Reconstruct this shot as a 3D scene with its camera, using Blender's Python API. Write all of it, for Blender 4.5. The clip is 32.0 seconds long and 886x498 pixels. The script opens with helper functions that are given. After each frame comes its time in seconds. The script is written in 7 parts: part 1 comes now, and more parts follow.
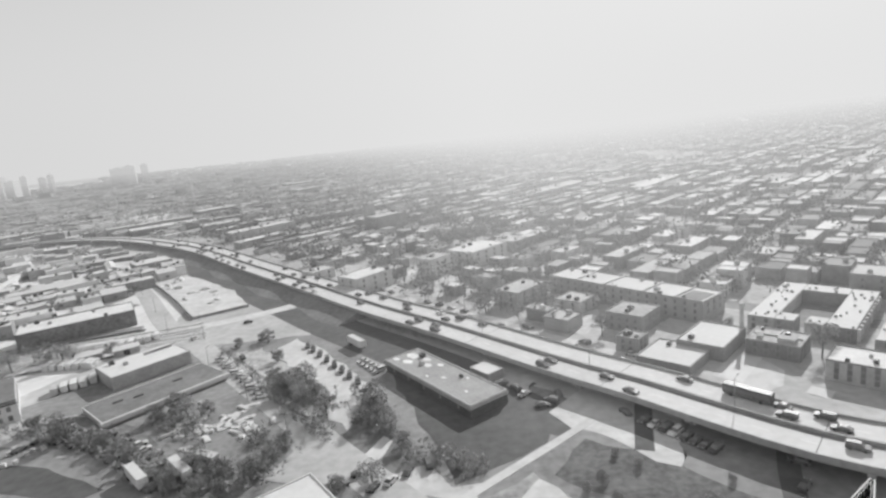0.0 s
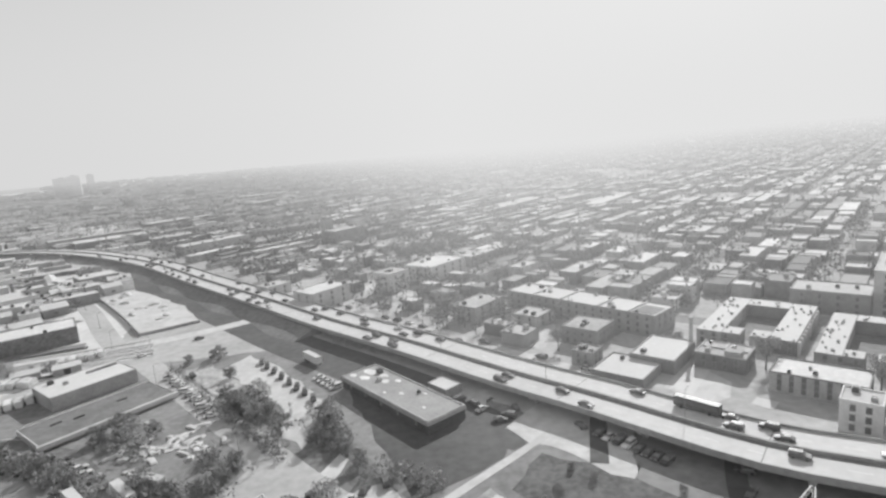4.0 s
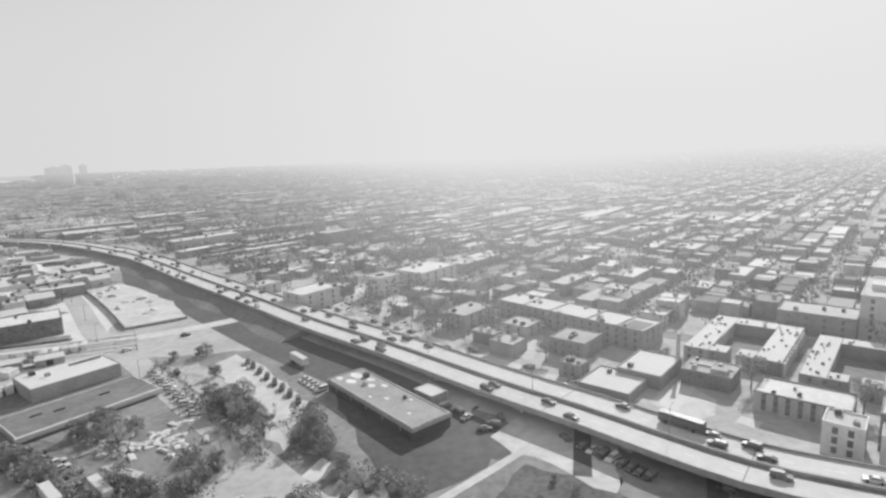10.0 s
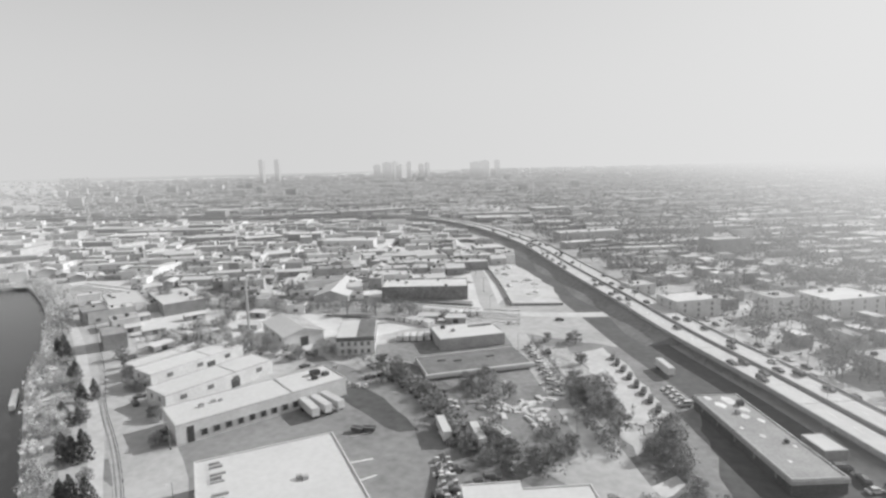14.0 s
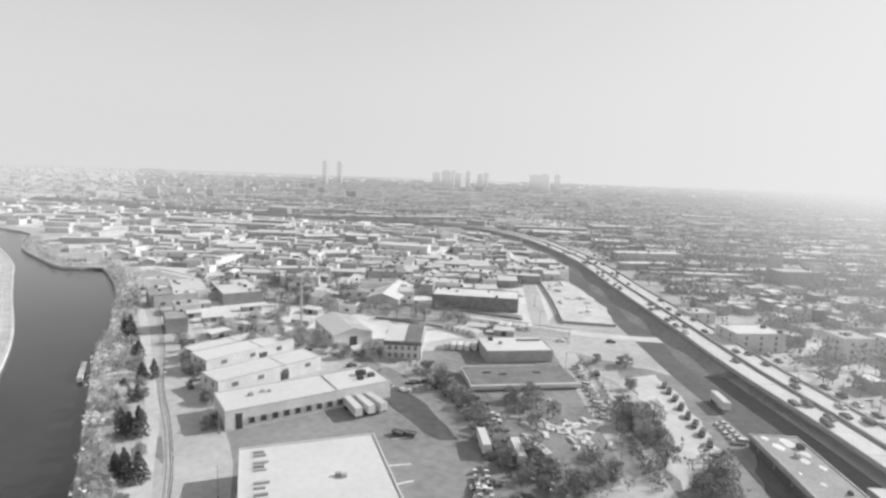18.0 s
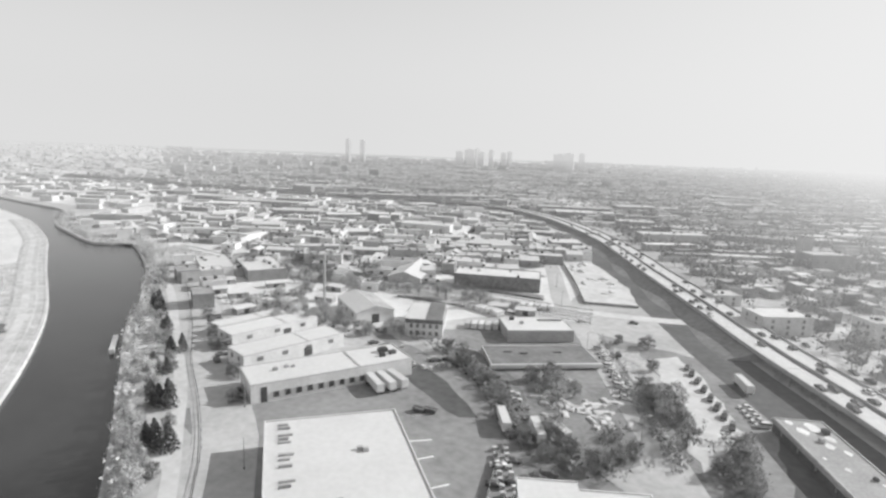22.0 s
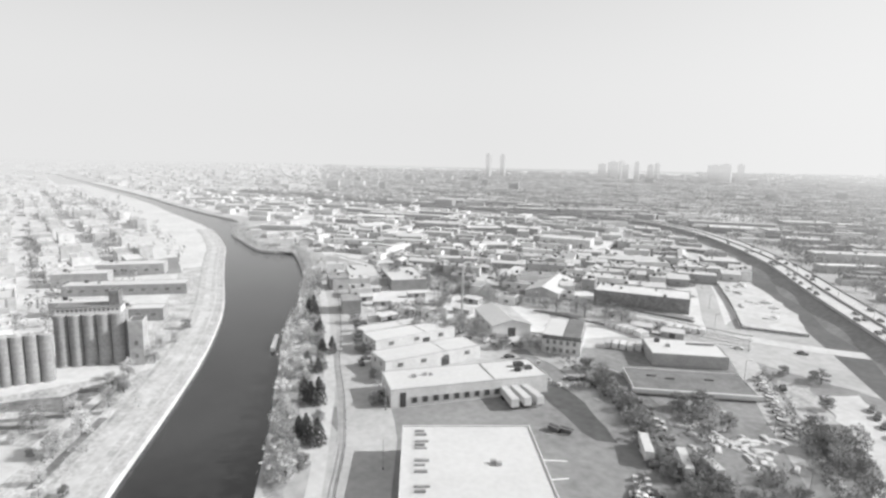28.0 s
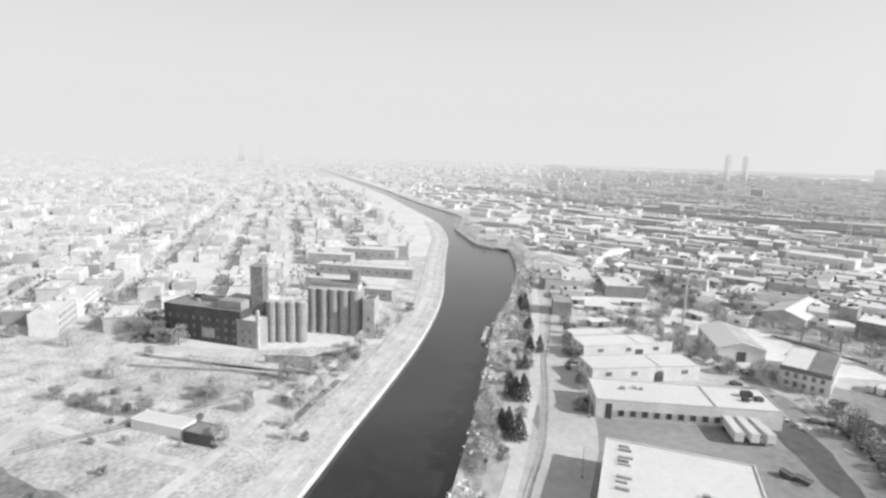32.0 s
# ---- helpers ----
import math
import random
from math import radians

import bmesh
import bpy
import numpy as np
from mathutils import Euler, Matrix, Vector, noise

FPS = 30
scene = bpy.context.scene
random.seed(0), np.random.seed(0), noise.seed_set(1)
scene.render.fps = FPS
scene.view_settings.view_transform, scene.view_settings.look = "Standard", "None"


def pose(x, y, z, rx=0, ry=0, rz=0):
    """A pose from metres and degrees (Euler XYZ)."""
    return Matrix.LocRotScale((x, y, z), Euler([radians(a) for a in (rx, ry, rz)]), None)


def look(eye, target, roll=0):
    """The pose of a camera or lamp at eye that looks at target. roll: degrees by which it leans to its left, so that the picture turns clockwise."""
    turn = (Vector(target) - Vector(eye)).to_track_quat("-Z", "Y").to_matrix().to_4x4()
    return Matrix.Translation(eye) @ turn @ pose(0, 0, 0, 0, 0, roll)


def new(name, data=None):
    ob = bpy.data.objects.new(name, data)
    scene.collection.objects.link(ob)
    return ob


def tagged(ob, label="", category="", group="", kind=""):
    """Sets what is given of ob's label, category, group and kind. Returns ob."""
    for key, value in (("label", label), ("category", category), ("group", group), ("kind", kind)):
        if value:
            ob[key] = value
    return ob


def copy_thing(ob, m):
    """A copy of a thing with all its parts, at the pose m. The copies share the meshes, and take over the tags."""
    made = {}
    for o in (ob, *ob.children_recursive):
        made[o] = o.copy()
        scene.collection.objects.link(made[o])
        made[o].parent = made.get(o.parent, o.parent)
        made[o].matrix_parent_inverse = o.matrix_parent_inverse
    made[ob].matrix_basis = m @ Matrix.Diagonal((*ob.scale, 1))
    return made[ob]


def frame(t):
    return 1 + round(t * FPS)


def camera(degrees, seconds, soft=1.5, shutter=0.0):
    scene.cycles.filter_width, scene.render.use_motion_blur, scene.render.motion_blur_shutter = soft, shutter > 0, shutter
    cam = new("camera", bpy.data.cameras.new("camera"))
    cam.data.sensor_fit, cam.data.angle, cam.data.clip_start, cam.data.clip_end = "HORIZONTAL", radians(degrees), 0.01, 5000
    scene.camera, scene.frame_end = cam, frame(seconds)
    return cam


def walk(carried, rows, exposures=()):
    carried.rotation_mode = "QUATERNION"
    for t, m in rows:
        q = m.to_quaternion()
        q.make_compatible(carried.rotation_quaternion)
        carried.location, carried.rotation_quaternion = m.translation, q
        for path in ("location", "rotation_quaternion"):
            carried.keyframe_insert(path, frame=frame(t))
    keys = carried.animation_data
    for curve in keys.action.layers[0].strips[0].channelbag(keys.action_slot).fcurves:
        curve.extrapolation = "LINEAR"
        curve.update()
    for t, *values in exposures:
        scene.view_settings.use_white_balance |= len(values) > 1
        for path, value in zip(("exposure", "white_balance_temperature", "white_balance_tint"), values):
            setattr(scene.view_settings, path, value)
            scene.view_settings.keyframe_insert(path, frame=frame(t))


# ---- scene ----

# ---- camera: it hangs at one spot, 80 m up, and turns ----
EYE = (0.0, 0.0, 80.0)
cam = camera(76.2, 32.0, soft=2.6)
# seconds, heading (degrees clockwise from +y), tilt, lean
PATH = [
    (0.0, 0.04, -11.62, -6.03),
    (0.5, 4.94, -12.38, -8.89),
    (1.0, 3.29, -14.83, -7.85),
    (1.5, 1.94, -13.59, -8.16),
    (2.0, 2.51, -13.47, -8.12),
    (2.5, 3.81, -12.66, -8.60),
    (3.0, 3.05, -13.16, -7.14),
    (3.5, 3.30, -12.13, -5.93),
    (4.0, 4.46, -10.52, -4.89),
    (4.5, 5.61, -9.11, -5.33),
    (6.5, 6.42, -9.69, -3.00),
    (7.0, 7.13, -11.29, -2.28),
    (7.5, 3.97, -10.07, -2.62),
    (8.0, 3.58, -9.29, -3.09),
    (8.5, 4.59, -9.22, -3.32),
    (9.0, 5.29, -8.51, -3.48),
    (9.5, 6.44, -8.17, -3.65),
    (10.0, 5.31, -9.91, -2.29),
    (10.5, 4.34, -9.69, -2.99),
    (11.0, 5.67, -10.02, -2.96),
    (11.5, 7.23, -11.31, -2.69),
    (12.0, 9.42, -11.16, -4.09),
    (12.5, 1.33, -13.04, -2.94),
    (13.0, -10.14, -12.94, -1.90),
    (13.5, -19.59, -10.05, -2.28),
    (14.0, -32.19, -8.84, -1.30),
    (14.5, -45.98, -9.16, 0.15),
    (15.0, -44.81, -6.96, -1.62),
    (15.5, -34.26, -6.10, 0.27),
    (17.5, -35.95, -5.79, 2.48),
    (18.0, -37.68, -7.91, 2.08),
    (18.5, -36.56, -7.69, 3.09),
    (19.0, -34.28, -7.62, 3.32),
    (19.5, -32.78, -8.29, 3.52),
    (20.0, -33.89, -7.34, 4.26),
    (20.5, -34.08, -8.71, 1.82),
    (21.0, -32.64, -10.72, 3.17),
    (21.5, -39.09, -11.35, 2.94),
    (22.0, -39.86, -10.11, 2.27),
    (22.5, -38.64, -9.98, 1.64),
    (23.0, -40.05, -10.03, 1.05),
    (23.5, -38.55, -10.59, 1.20),
    (24.0, -35.42, -12.85, -0.83),
    (24.5, -36.25, -9.97, -0.88),
    (25.0, -48.41, -11.26, 0.94),
    (25.5, -58.22, -9.86, 2.72),
    (27.5, -55.78, -9.52, 0.31),
    (28.0, -54.01, -9.15, 1.18),
    (28.5, -53.33, -8.64, 0.46),
    (29.0, -51.89, -9.42, 0.49),
    (29.5, -55.94, -8.13, 1.42),
    (30.0, -63.89, -10.24, -0.35),
    (30.5, -68.34, -7.32, -1.90),
    (31.0, -65.51, -7.28, 1.86),
    (31.5, -68.38, -10.12, 1.66),
    (32.0, -75.82, -9.74, 1.93),
]
walk(cam, [(t, pose(*EYE, 90 + tilt, 0, -head) @ pose(0, 0, 0, 0, 0, lean)) for t, head, tilt, lean in PATH], exposures=((0.0, -0.06), (12.0, -0.06), (13.5, -0.08), (15.0, -0.02), (18.0, 0.06), (24.0, 0.13), (27.5, 0.21), (32.0, 0.2)))

# ---- sky and sun ----
SUN_AZ, SUN_EL = 31.0, 29.0
world = bpy.data.worlds.new("hazy_sky")
scene.world = world
world.use_nodes = True
wn, wl = world.node_tree.nodes, world.node_tree.links
wn.clear()
sky = wn.new("ShaderNodeTexSky")
sky.sky_type, sky.sun_disc = "NISHITA", False
sky.sun_elevation, sky.sun_rotation = radians(SUN_EL), radians(SUN_AZ)
sky.air_density, sky.dust_density = 1.0, 4.0
grey = wn.new("ShaderNodeRGBToBW")
dim = wn.new("ShaderNodeMath")
dim.operation, dim.inputs[1].default_value = "MULTIPLY", 0.10
veil = wn.new("ShaderNodeMix")
veil.inputs[0].default_value = 0.985
veil.inputs[3].default_value = 0.775
# the sky dims away from the sun and towards the zenith
way = wn.new("ShaderNodeTexCoord")
axes = wn.new("ShaderNodeSeparateXYZ")
wl.new(way.outputs["Generated"], axes.inputs[0])
high, aside = wn.new("ShaderNodeMapRange"), wn.new("ShaderNodeMapRange")
high.interpolation_type = "SMOOTHSTEP"
high.inputs[1].default_value, high.inputs[2].default_value = 0.10, 0.45
aside.inputs[1].default_value, aside.inputs[2].default_value = 0.15, -0.95
wl.new(axes.outputs[2], high.inputs[0])
wl.new(axes.outputs[0], aside.inputs[0])
both = wn.new("ShaderNodeMath")
both.operation = "MULTIPLY"
wl.new(high.outputs[0], both.inputs[0])
wl.new(aside.outputs[0], both.inputs[1])
shade = wn.new("ShaderNodeMapRange")
shade.inputs[3].default_value, shade.inputs[4].default_value = 1.0, 0.74
wl.new(both.outputs[0], shade.inputs[0])
dull = wn.new("ShaderNodeMath")
dull.operation = "MULTIPLY"
back = wn.new("ShaderNodeBackground")
out = wn.new("ShaderNodeOutputWorld")
wl.new(sky.outputs[0], grey.inputs[0])
wl.new(grey.outputs[0], dim.inputs[0])
wl.new(dim.outputs[0], veil.inputs[2])
wl.new(veil.outputs[0], dull.inputs[0])
wl.new(shade.outputs[0], dull.inputs[1])
# above the haze the sky is deeper
zenith = wn.new("ShaderNodeMapRange")
zenith.interpolation_type = "SMOOTHSTEP"
zenith.inputs[1].default_value, zenith.inputs[2].default_value = 0.33, 0.95
zenith.inputs[3].default_value, zenith.inputs[4].default_value = 1.0, 0.42
deep = wn.new("ShaderNodeMath")
deep.operation = "MULTIPLY"
wl.new(axes.outputs[2], zenith.inputs[0])
wl.new(dull.outputs[0], deep.inputs[0])
wl.new(zenith.outputs[0], deep.inputs[1])
# the haze is brightest below the sun and duller in the west
west_dim = wn.new("ShaderNodeMapRange")
west_dim.inputs[1].default_value, west_dim.inputs[2].default_value = 0.1, -0.78
west_dim.inputs[3].default_value, west_dim.inputs[4].default_value = 1.05, 0.89
side = wn.new("ShaderNodeMath")
side.operation = "MULTIPLY"
wl.new(axes.outputs[0], west_dim.inputs[0])
wl.new(deep.outputs[0], side.inputs[0])
wl.new(west_dim.outputs[0], side.inputs[1])
wl.new(side.outputs[0], back.inputs[0])
wl.new(back.outputs[0], out.inputs[0])
sun_data = bpy.data.lights.new("sun", "SUN")
sun_data.energy, sun_data.angle, sun_data.color = 4.5, radians(1.0), (1, 1, 1)
sun = new("sun", sun_data)
sun.matrix_basis = look((0, 0, 0), (-math.sin(radians(SUN_AZ)) * math.cos(radians(SUN_EL)),
                                    -math.cos(radians(SUN_AZ)) * math.cos(radians(SUN_EL)), -math.sin(radians(SUN_EL))))


# ---- materials: the film is black and white, so all are greys ----
def mat(name, lo, hi, size=1.0, big=12.0, rough=0.85, bump=0.15, vary=0.25, island=False, world_space=False, metal=0.0, spec=0.3):
    m = bpy.data.materials.new(name)
    m.use_nodes = True
    n, l = m.node_tree.nodes, m.node_tree.links
    b = n["Principled BSDF"]
    b.inputs["Roughness"].default_value, b.inputs["Metallic"].default_value = rough, metal
    b.inputs["Specular IOR Level"].default_value = spec
    if world_space:
        src = n.new("ShaderNodeNewGeometry").outputs["Position"]
    else:
        src = n.new("ShaderNodeTexCoord").outputs["Object"]
    fine, coarse = n.new("ShaderNodeTexNoise"), n.new("ShaderNodeTexNoise")
    for q, s, d in ((fine, 1.0 / size, 5.0), (coarse, 1.0 / big, 4.0)):
        q.inputs["Scale"].default_value, q.inputs["Detail"].default_value = s, d
        l.new(src, q.inputs["Vector"])
    add = n.new("ShaderNodeMath")
    add.operation = "ADD"
    l.new(fine.outputs[0], add.inputs[0])
    l.new(coarse.outputs[0], add.inputs[1])
    span = n.new("ShaderNodeMapRange")
    span.inputs[1].default_value, span.inputs[2].default_value = 0.7, 1.3
    span.inputs[3].default_value, span.inputs[4].default_value = lo, hi
    l.new(add.outputs[0], span.inputs[0])
    value = span.outputs[0]
    if vary:
        rnd = (n.new("ShaderNodeNewGeometry").outputs["Random Per Island"] if island else n.new("ShaderNodeObjectInfo").outputs["Random"])
        r = n.new("ShaderNodeMapRange")
        r.inputs[3].default_value, r.inputs[4].default_value = 1 - vary, 1 + vary
        l.new(rnd, r.inputs[0])
        mul = n.new("ShaderNodeMath")
        mul.operation = "MULTIPLY"
        l.new(value, mul.inputs[0])
        l.new(r.outputs[0], mul.inputs[1])
        value = mul.outputs[0]
    l.new(value, b.inputs["Base Color"])
    if bump:
        bp = n.new("ShaderNodeBump")
        bp.inputs["Strength"].default_value, bp.inputs["Distance"].default_value = bump, 0.1 * size
        l.new(fine.outputs[0], bp.inputs["Height"])
        l.new(bp.outputs[0], b.inputs["Normal"])
    return m


M_GROUND = mat("bare_ground", 0.36, 0.54, 4, 30, 0.95, 0.3, 0, world_space=True)
M_GRASS = mat("winter_grass", 0.17, 0.30, 2.5, 25, 0.95, 0.4, 0, world_space=True)
M_ASPHALT = mat("asphalt", 0.2, 0.32, 3, 30, 0.9, 0.1, 0, world_space=True)
M_PALE = mat("pale_concrete_paving", 0.46, 0.64, 3, 18, 0.9, 0.1, 0, world_space=True)
M_DECK = mat("concrete_roadway", 0.52, 0.62, 2, 20, 0.85, 0.05, 0, world_space=True)
M_CONCRETE = mat("weathered_concrete", 0.34, 0.50, 1.5, 8, 0.9, 0.15, 0.1)
M_DARKCONC = mat("stained_concrete", 0.26, 0.38, 1.5, 8, 0.9, 0.15, 0.1)
# tarmac; also the ground colour that stands in for some shade
M_TARMAC_SHADE = mat("dark_tarmac", 0.075, 0.13, 3, 25, 0.85, 0.1, 0, world_space=True)
M_SNOWY = mat("bright_gravel", 0.46, 0.66, 3, 14, 0.95, 0.2, 0, world_space=True)
M_PALEGRASS = mat("pale_dry_grass", 0.22, 0.46, 2, 9, 0.95, 0.3, 0, world_space=True)
M_PAINT = mat("road_paint", 0.7, 0.85, 0.5, 5, 0.7, 0.0, 0)
M_WHITEROOF = mat("pale_gravel_roof", 0.5, 0.66, 1.5, 10, 0.85, 0.1, 0.2)
M_BRIGHTROOF = mat("white_membrane_roof", 0.56, 0.64, 1.5, 14, 0.85, 0.05, 0.06)
M_SNOWYROOF = mat("worn_pale_roof_patch", 0.62, 0.78, 0.6, 3, 0.9, 0.1, 0.1)
M_GREYROOF = mat("grey_tar_gravel_roof", 0.28, 0.46, 1.5, 8, 0.9, 0.15, 0.25)
M_DARKROOF = mat("dark_tar_roof", 0.18, 0.28, 1.5, 8, 0.85, 0.1, 0.25)
M_BRICK = mat("brick_wall", 0.27, 0.42, 0.4, 5, 0.9, 0.15, 0.35)
M_PALEWALL = mat("pale_rendered_wall", 0.54, 0.7, 0.8, 5, 0.9, 0.08, 0.2)
M_DARKWALL = mat("dark_sheet_wall", 0.25, 0.37, 0.8, 6, 0.8, 0.1, 0.2)
M_GLASS = mat("window_glass", 0.14, 0.22, 0.5, 3, 0.35, 0.0, 0.2, spec=0.4)
M_DEPOTROOF = mat("stained_gravel_roof", 0.27, 0.40, 0.8, 6, 0.9, 0.2, 0)
M_MILL = mat("sooty_brick", 0.06, 0.12, 0.6, 6, 0.9, 0.15, 0)
M_SOOT = mat("soot_stained_render", 0.12, 0.26, 1.2, 5, 0.9, 0.1, 0)
M_TRIM = mat("pale_trim", 0.46, 0.6, 0.5, 4, 0.7, 0.0, 0.2)
M_WINFRAME = mat("grey_window_frame", 0.26, 0.38, 0.5, 4, 0.7, 0.0, 0.2)
M_METAL = mat("galvanised_metal", 0.30, 0.44, 0.3, 2, 0.7, 0.05, 0.2, metal=0.15)
M_DARKMETAL = mat("dark_painted_metal", 0.06, 0.11, 0.3, 2, 0.5, 0.05, 0.2)
M_RUBBER = mat("tyre_rubber", 0.02, 0.04, 0.1, 1, 0.9, 0.0, 0)
M_CARDARK = mat("dark_car_paint", 0.08, 0.17, 0.5, 2, 0.5, 0.0, 0.4, spec=0.3)
M_CARPALE = mat("pale_car_paint", 0.5, 0.75, 0.5, 2, 0.5, 0.0, 0.2, spec=0.3)
M_BARK = mat("bark", 0.16, 0.26, 0.3, 2, 0.95, 0.3, 0.2)
M_TWIG = mat("bare_twigs", 0.39, 0.56, 0.4, 3, 0.95, 0.0, 0.3)
M_CONIFER = mat("conifer_needles", 0.10, 0.16, 0.4, 3, 0.9, 0.0, 0.3)
M_SHRUB = mat("dark_shrub_foliage", 0.22, 0.38, 0.4, 3, 0.9, 0.0, 0.3)
M_WATER = mat("canal_water", 0.012, 0.03, 3, 40, 0.14, 0.2, 0, world_space=True, spec=0.5)
M_ISLE_WALL = mat("mixed_far_walls", 0.26, 0.46, 3, 20, 0.9, 0.0, 0.4, island=True)
def roof_mix(name, stops, size=3.0):
    """Roofs of several ages: each house of a joined mesh takes one of a few tones."""
    m = mat(name, 0.85, 1.1, size, 25, 0.9, 0.0, 0.0)
    n, l = m.node_tree.nodes, m.node_tree.links
    ramp = n.new("ShaderNodeValToRGB")
    ramp.color_ramp.interpolation = "CONSTANT"
    els = ramp.color_ramp.elements
    while len(els) < len(stops):
        els.new(0.5)
    for e, (p, v) in zip(els, stops):
        e.position, e.color = p, (v, v, v, 1)
    l.new(n.new("ShaderNodeNewGeometry").outputs["Random Per Island"], ramp.inputs[0])
    tint = n.new("ShaderNodeMath")
    tint.operation = "MULTIPLY"
    b = n["Principled BSDF"]
    l.new(b.inputs["Base Color"].links[0].from_socket, tint.inputs[0])
    l.new(ramp.outputs[0], tint.inputs[1])
    l.new(tint.outputs[0], b.inputs["Base Color"])
    return m


M_TOWNROOFS = roof_mix("town_roofs_of_many_ages", ((0.0, 0.22), (0.12, 0.30), (0.26, 0.38), (0.40, 0.48), (0.54, 0.58), (0.70, 0.66), (0.86, 0.74)))
# far haze and western glare are lifted into these two base colours
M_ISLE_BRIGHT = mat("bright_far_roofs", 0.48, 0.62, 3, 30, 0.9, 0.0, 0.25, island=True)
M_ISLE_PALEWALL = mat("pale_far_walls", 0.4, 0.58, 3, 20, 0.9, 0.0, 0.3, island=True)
M_TOWNTWIG = mat("grey_bare_twigs", 0.22, 0.36, 0.4, 3, 0.95, 0.0, 0.3)
M_SILO = mat("silo_concrete", 0.24, 0.36, 0.8, 5, 0.9, 0.1, 0.1)
M_TRAILER = mat("white_trailer_sheet", 0.52, 0.62, 0.6, 4, 0.5, 0.02, 0.1)
M_WEST = mat("mottled_open_ground", 0.28, 0.7, 1.2, 9, 0.95, 0.3, 0, world_space=True)
M_SCRUB = mat("mottled_dark_scrub", 0.13, 0.3, 1.8, 11, 0.95, 0.4, 0, world_space=True)
# this ground's base colour is paled for haze and glare
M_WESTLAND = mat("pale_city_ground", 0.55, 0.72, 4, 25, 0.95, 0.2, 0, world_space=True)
M_TOWNLAND = mat("grey_yard_ground", 0.36, 0.54, 3, 22, 0.95, 0.2, 0, world_space=True)
M_STREET = mat("sunlit_concrete_street", 0.38, 0.52, 2.5, 16, 0.9, 0.1, 0, world_space=True)
M_TRODDEN = mat("trodden_dark_grass", 0.08, 0.2, 1.6, 12, 0.95, 0.4, 0, world_space=True)
M_FIELD = mat("dull_field_grass", 0.18, 0.3, 1.6, 12, 0.95, 0.3, 0, world_space=True)
M_ROUGH = mat("rough_mottled_grass", 0.26, 0.60, 1.4, 8, 0.95, 0.4, 0, world_space=True)
M_VERGE = mat("grey_bank_grass", 0.36, 0.64, 1.5, 7, 0.95, 0.3, 0, world_space=True)
M_MUD = mat("dark_trodden_ground", 0.19, 0.33, 2.5, 16, 0.95, 0.3, 0, world_space=True)



# ---- building blocks ----
def part(name, bm, material, parent=None, label="", at=None):
    me = bpy.data.meshes.new(name)
    bm.to_mesh(me)
    bm.free()
    for m in (material if isinstance(material, (list, tuple)) else (material,)):
        me.materials.append(m)
    ob = new(name, me)
    if parent is not None:
        ob.parent = parent
    if at is not None:
        ob.matrix_basis = at
    if label:
        ob["label"] = label
    return ob


def again(ob, parent, at):
    """One more object on the same mesh, under parent."""
    o = new(ob.name.split(".")[0], ob.data)
    o.parent, o.matrix_basis = parent, at
    return o


def thing(name, m, label, category, group="", kind=""):
    return tagged(place(new(name), m), label, category, group, kind)


def place(ob, m):
    ob.matrix_basis = m
    return ob


def box(bm, x0, x1, y0, y1, z0, z1, mi=0, bevel=0.0):
    r = bmesh.ops.create_cube(bm, size=1.0, matrix=Matrix.LocRotScale(((x0 + x1) / 2, (y0 + y1) / 2, (z0 + z1) / 2), None, (x1 - x0, y1 - y0, z1 - z0)))
    fs = {f for v in r["verts"] for f in v.link_faces}
    for f in fs:
        f.material_index = mi
    if bevel:
        es = {e for v in r["verts"] for e in v.link_edges}
        bmesh.ops.bevel(bm, geom=list(es), offset=bevel, segments=1, affect="EDGES")
    return bm


def boxes(*rows, bevel=0.0):
    bm = bmesh.new()
    for r in rows:
        box(bm, *r, bevel=bevel)
    return bm


def cyl(bm, r0, r1, z0, z1, x=0, y=0, n=12):
    bmesh.ops.create_cone(bm, cap_ends=True, segments=n, radius1=r0, radius2=r1, depth=z1 - z0, matrix=Matrix.Translation((x, y, (z0 + z1) / 2)))
    return bm


def prism(pts, z0, z1, mi_top=0, mi_side=0):
    """An upright prism on a ground polygon."""
    bm = bmesh.new()
    low = [bm.verts.new((x, y, z0)) for x, y in pts]
    top = [bm.verts.new((x, y, z1)) for x, y in pts]
    n = len(pts)
    for i in range(n):
        bm.faces.new((low[i], low[(i + 1) % n], top[(i + 1) % n], top[i])).material_index = mi_side
    bm.faces.new(top).material_index = mi_top
    bm.faces.new(low[::-1])
    bmesh.ops.recalc_face_normals(bm, faces=bm.faces)
    return bm


def smooth_line(pts, step):
    """A Catmull-Rom line through pts, sampled at about step metres."""
    p = [Vector(q) for q in pts]
    p = [2 * p[0] - p[1]] + p + [2 * p[-1] - p[-2]]
    res = []
    for a, b, c, d in zip(p, p[1:], p[2:], p[3:]):
        k = max(1, int((c - b).length / step))
        for i in range(k):
            t = i / k
            res.append(0.5 * ((2 * b) + (c - a) * t + (2 * a - 5 * b + 4 * c - d) * t * t + (3 * b - a - 3 * c + d) * t ** 3))
    return res + [p[-2]]


def sides(line):
    """Unit normals to the left of a line."""
    res = []
    for i in range(len(line)):
        d = (line[min(i + 1, len(line) - 1)] - line[max(i - 1, 0)]).normalized()
        res.append(Vector((-d.y, d.x)))
    return res


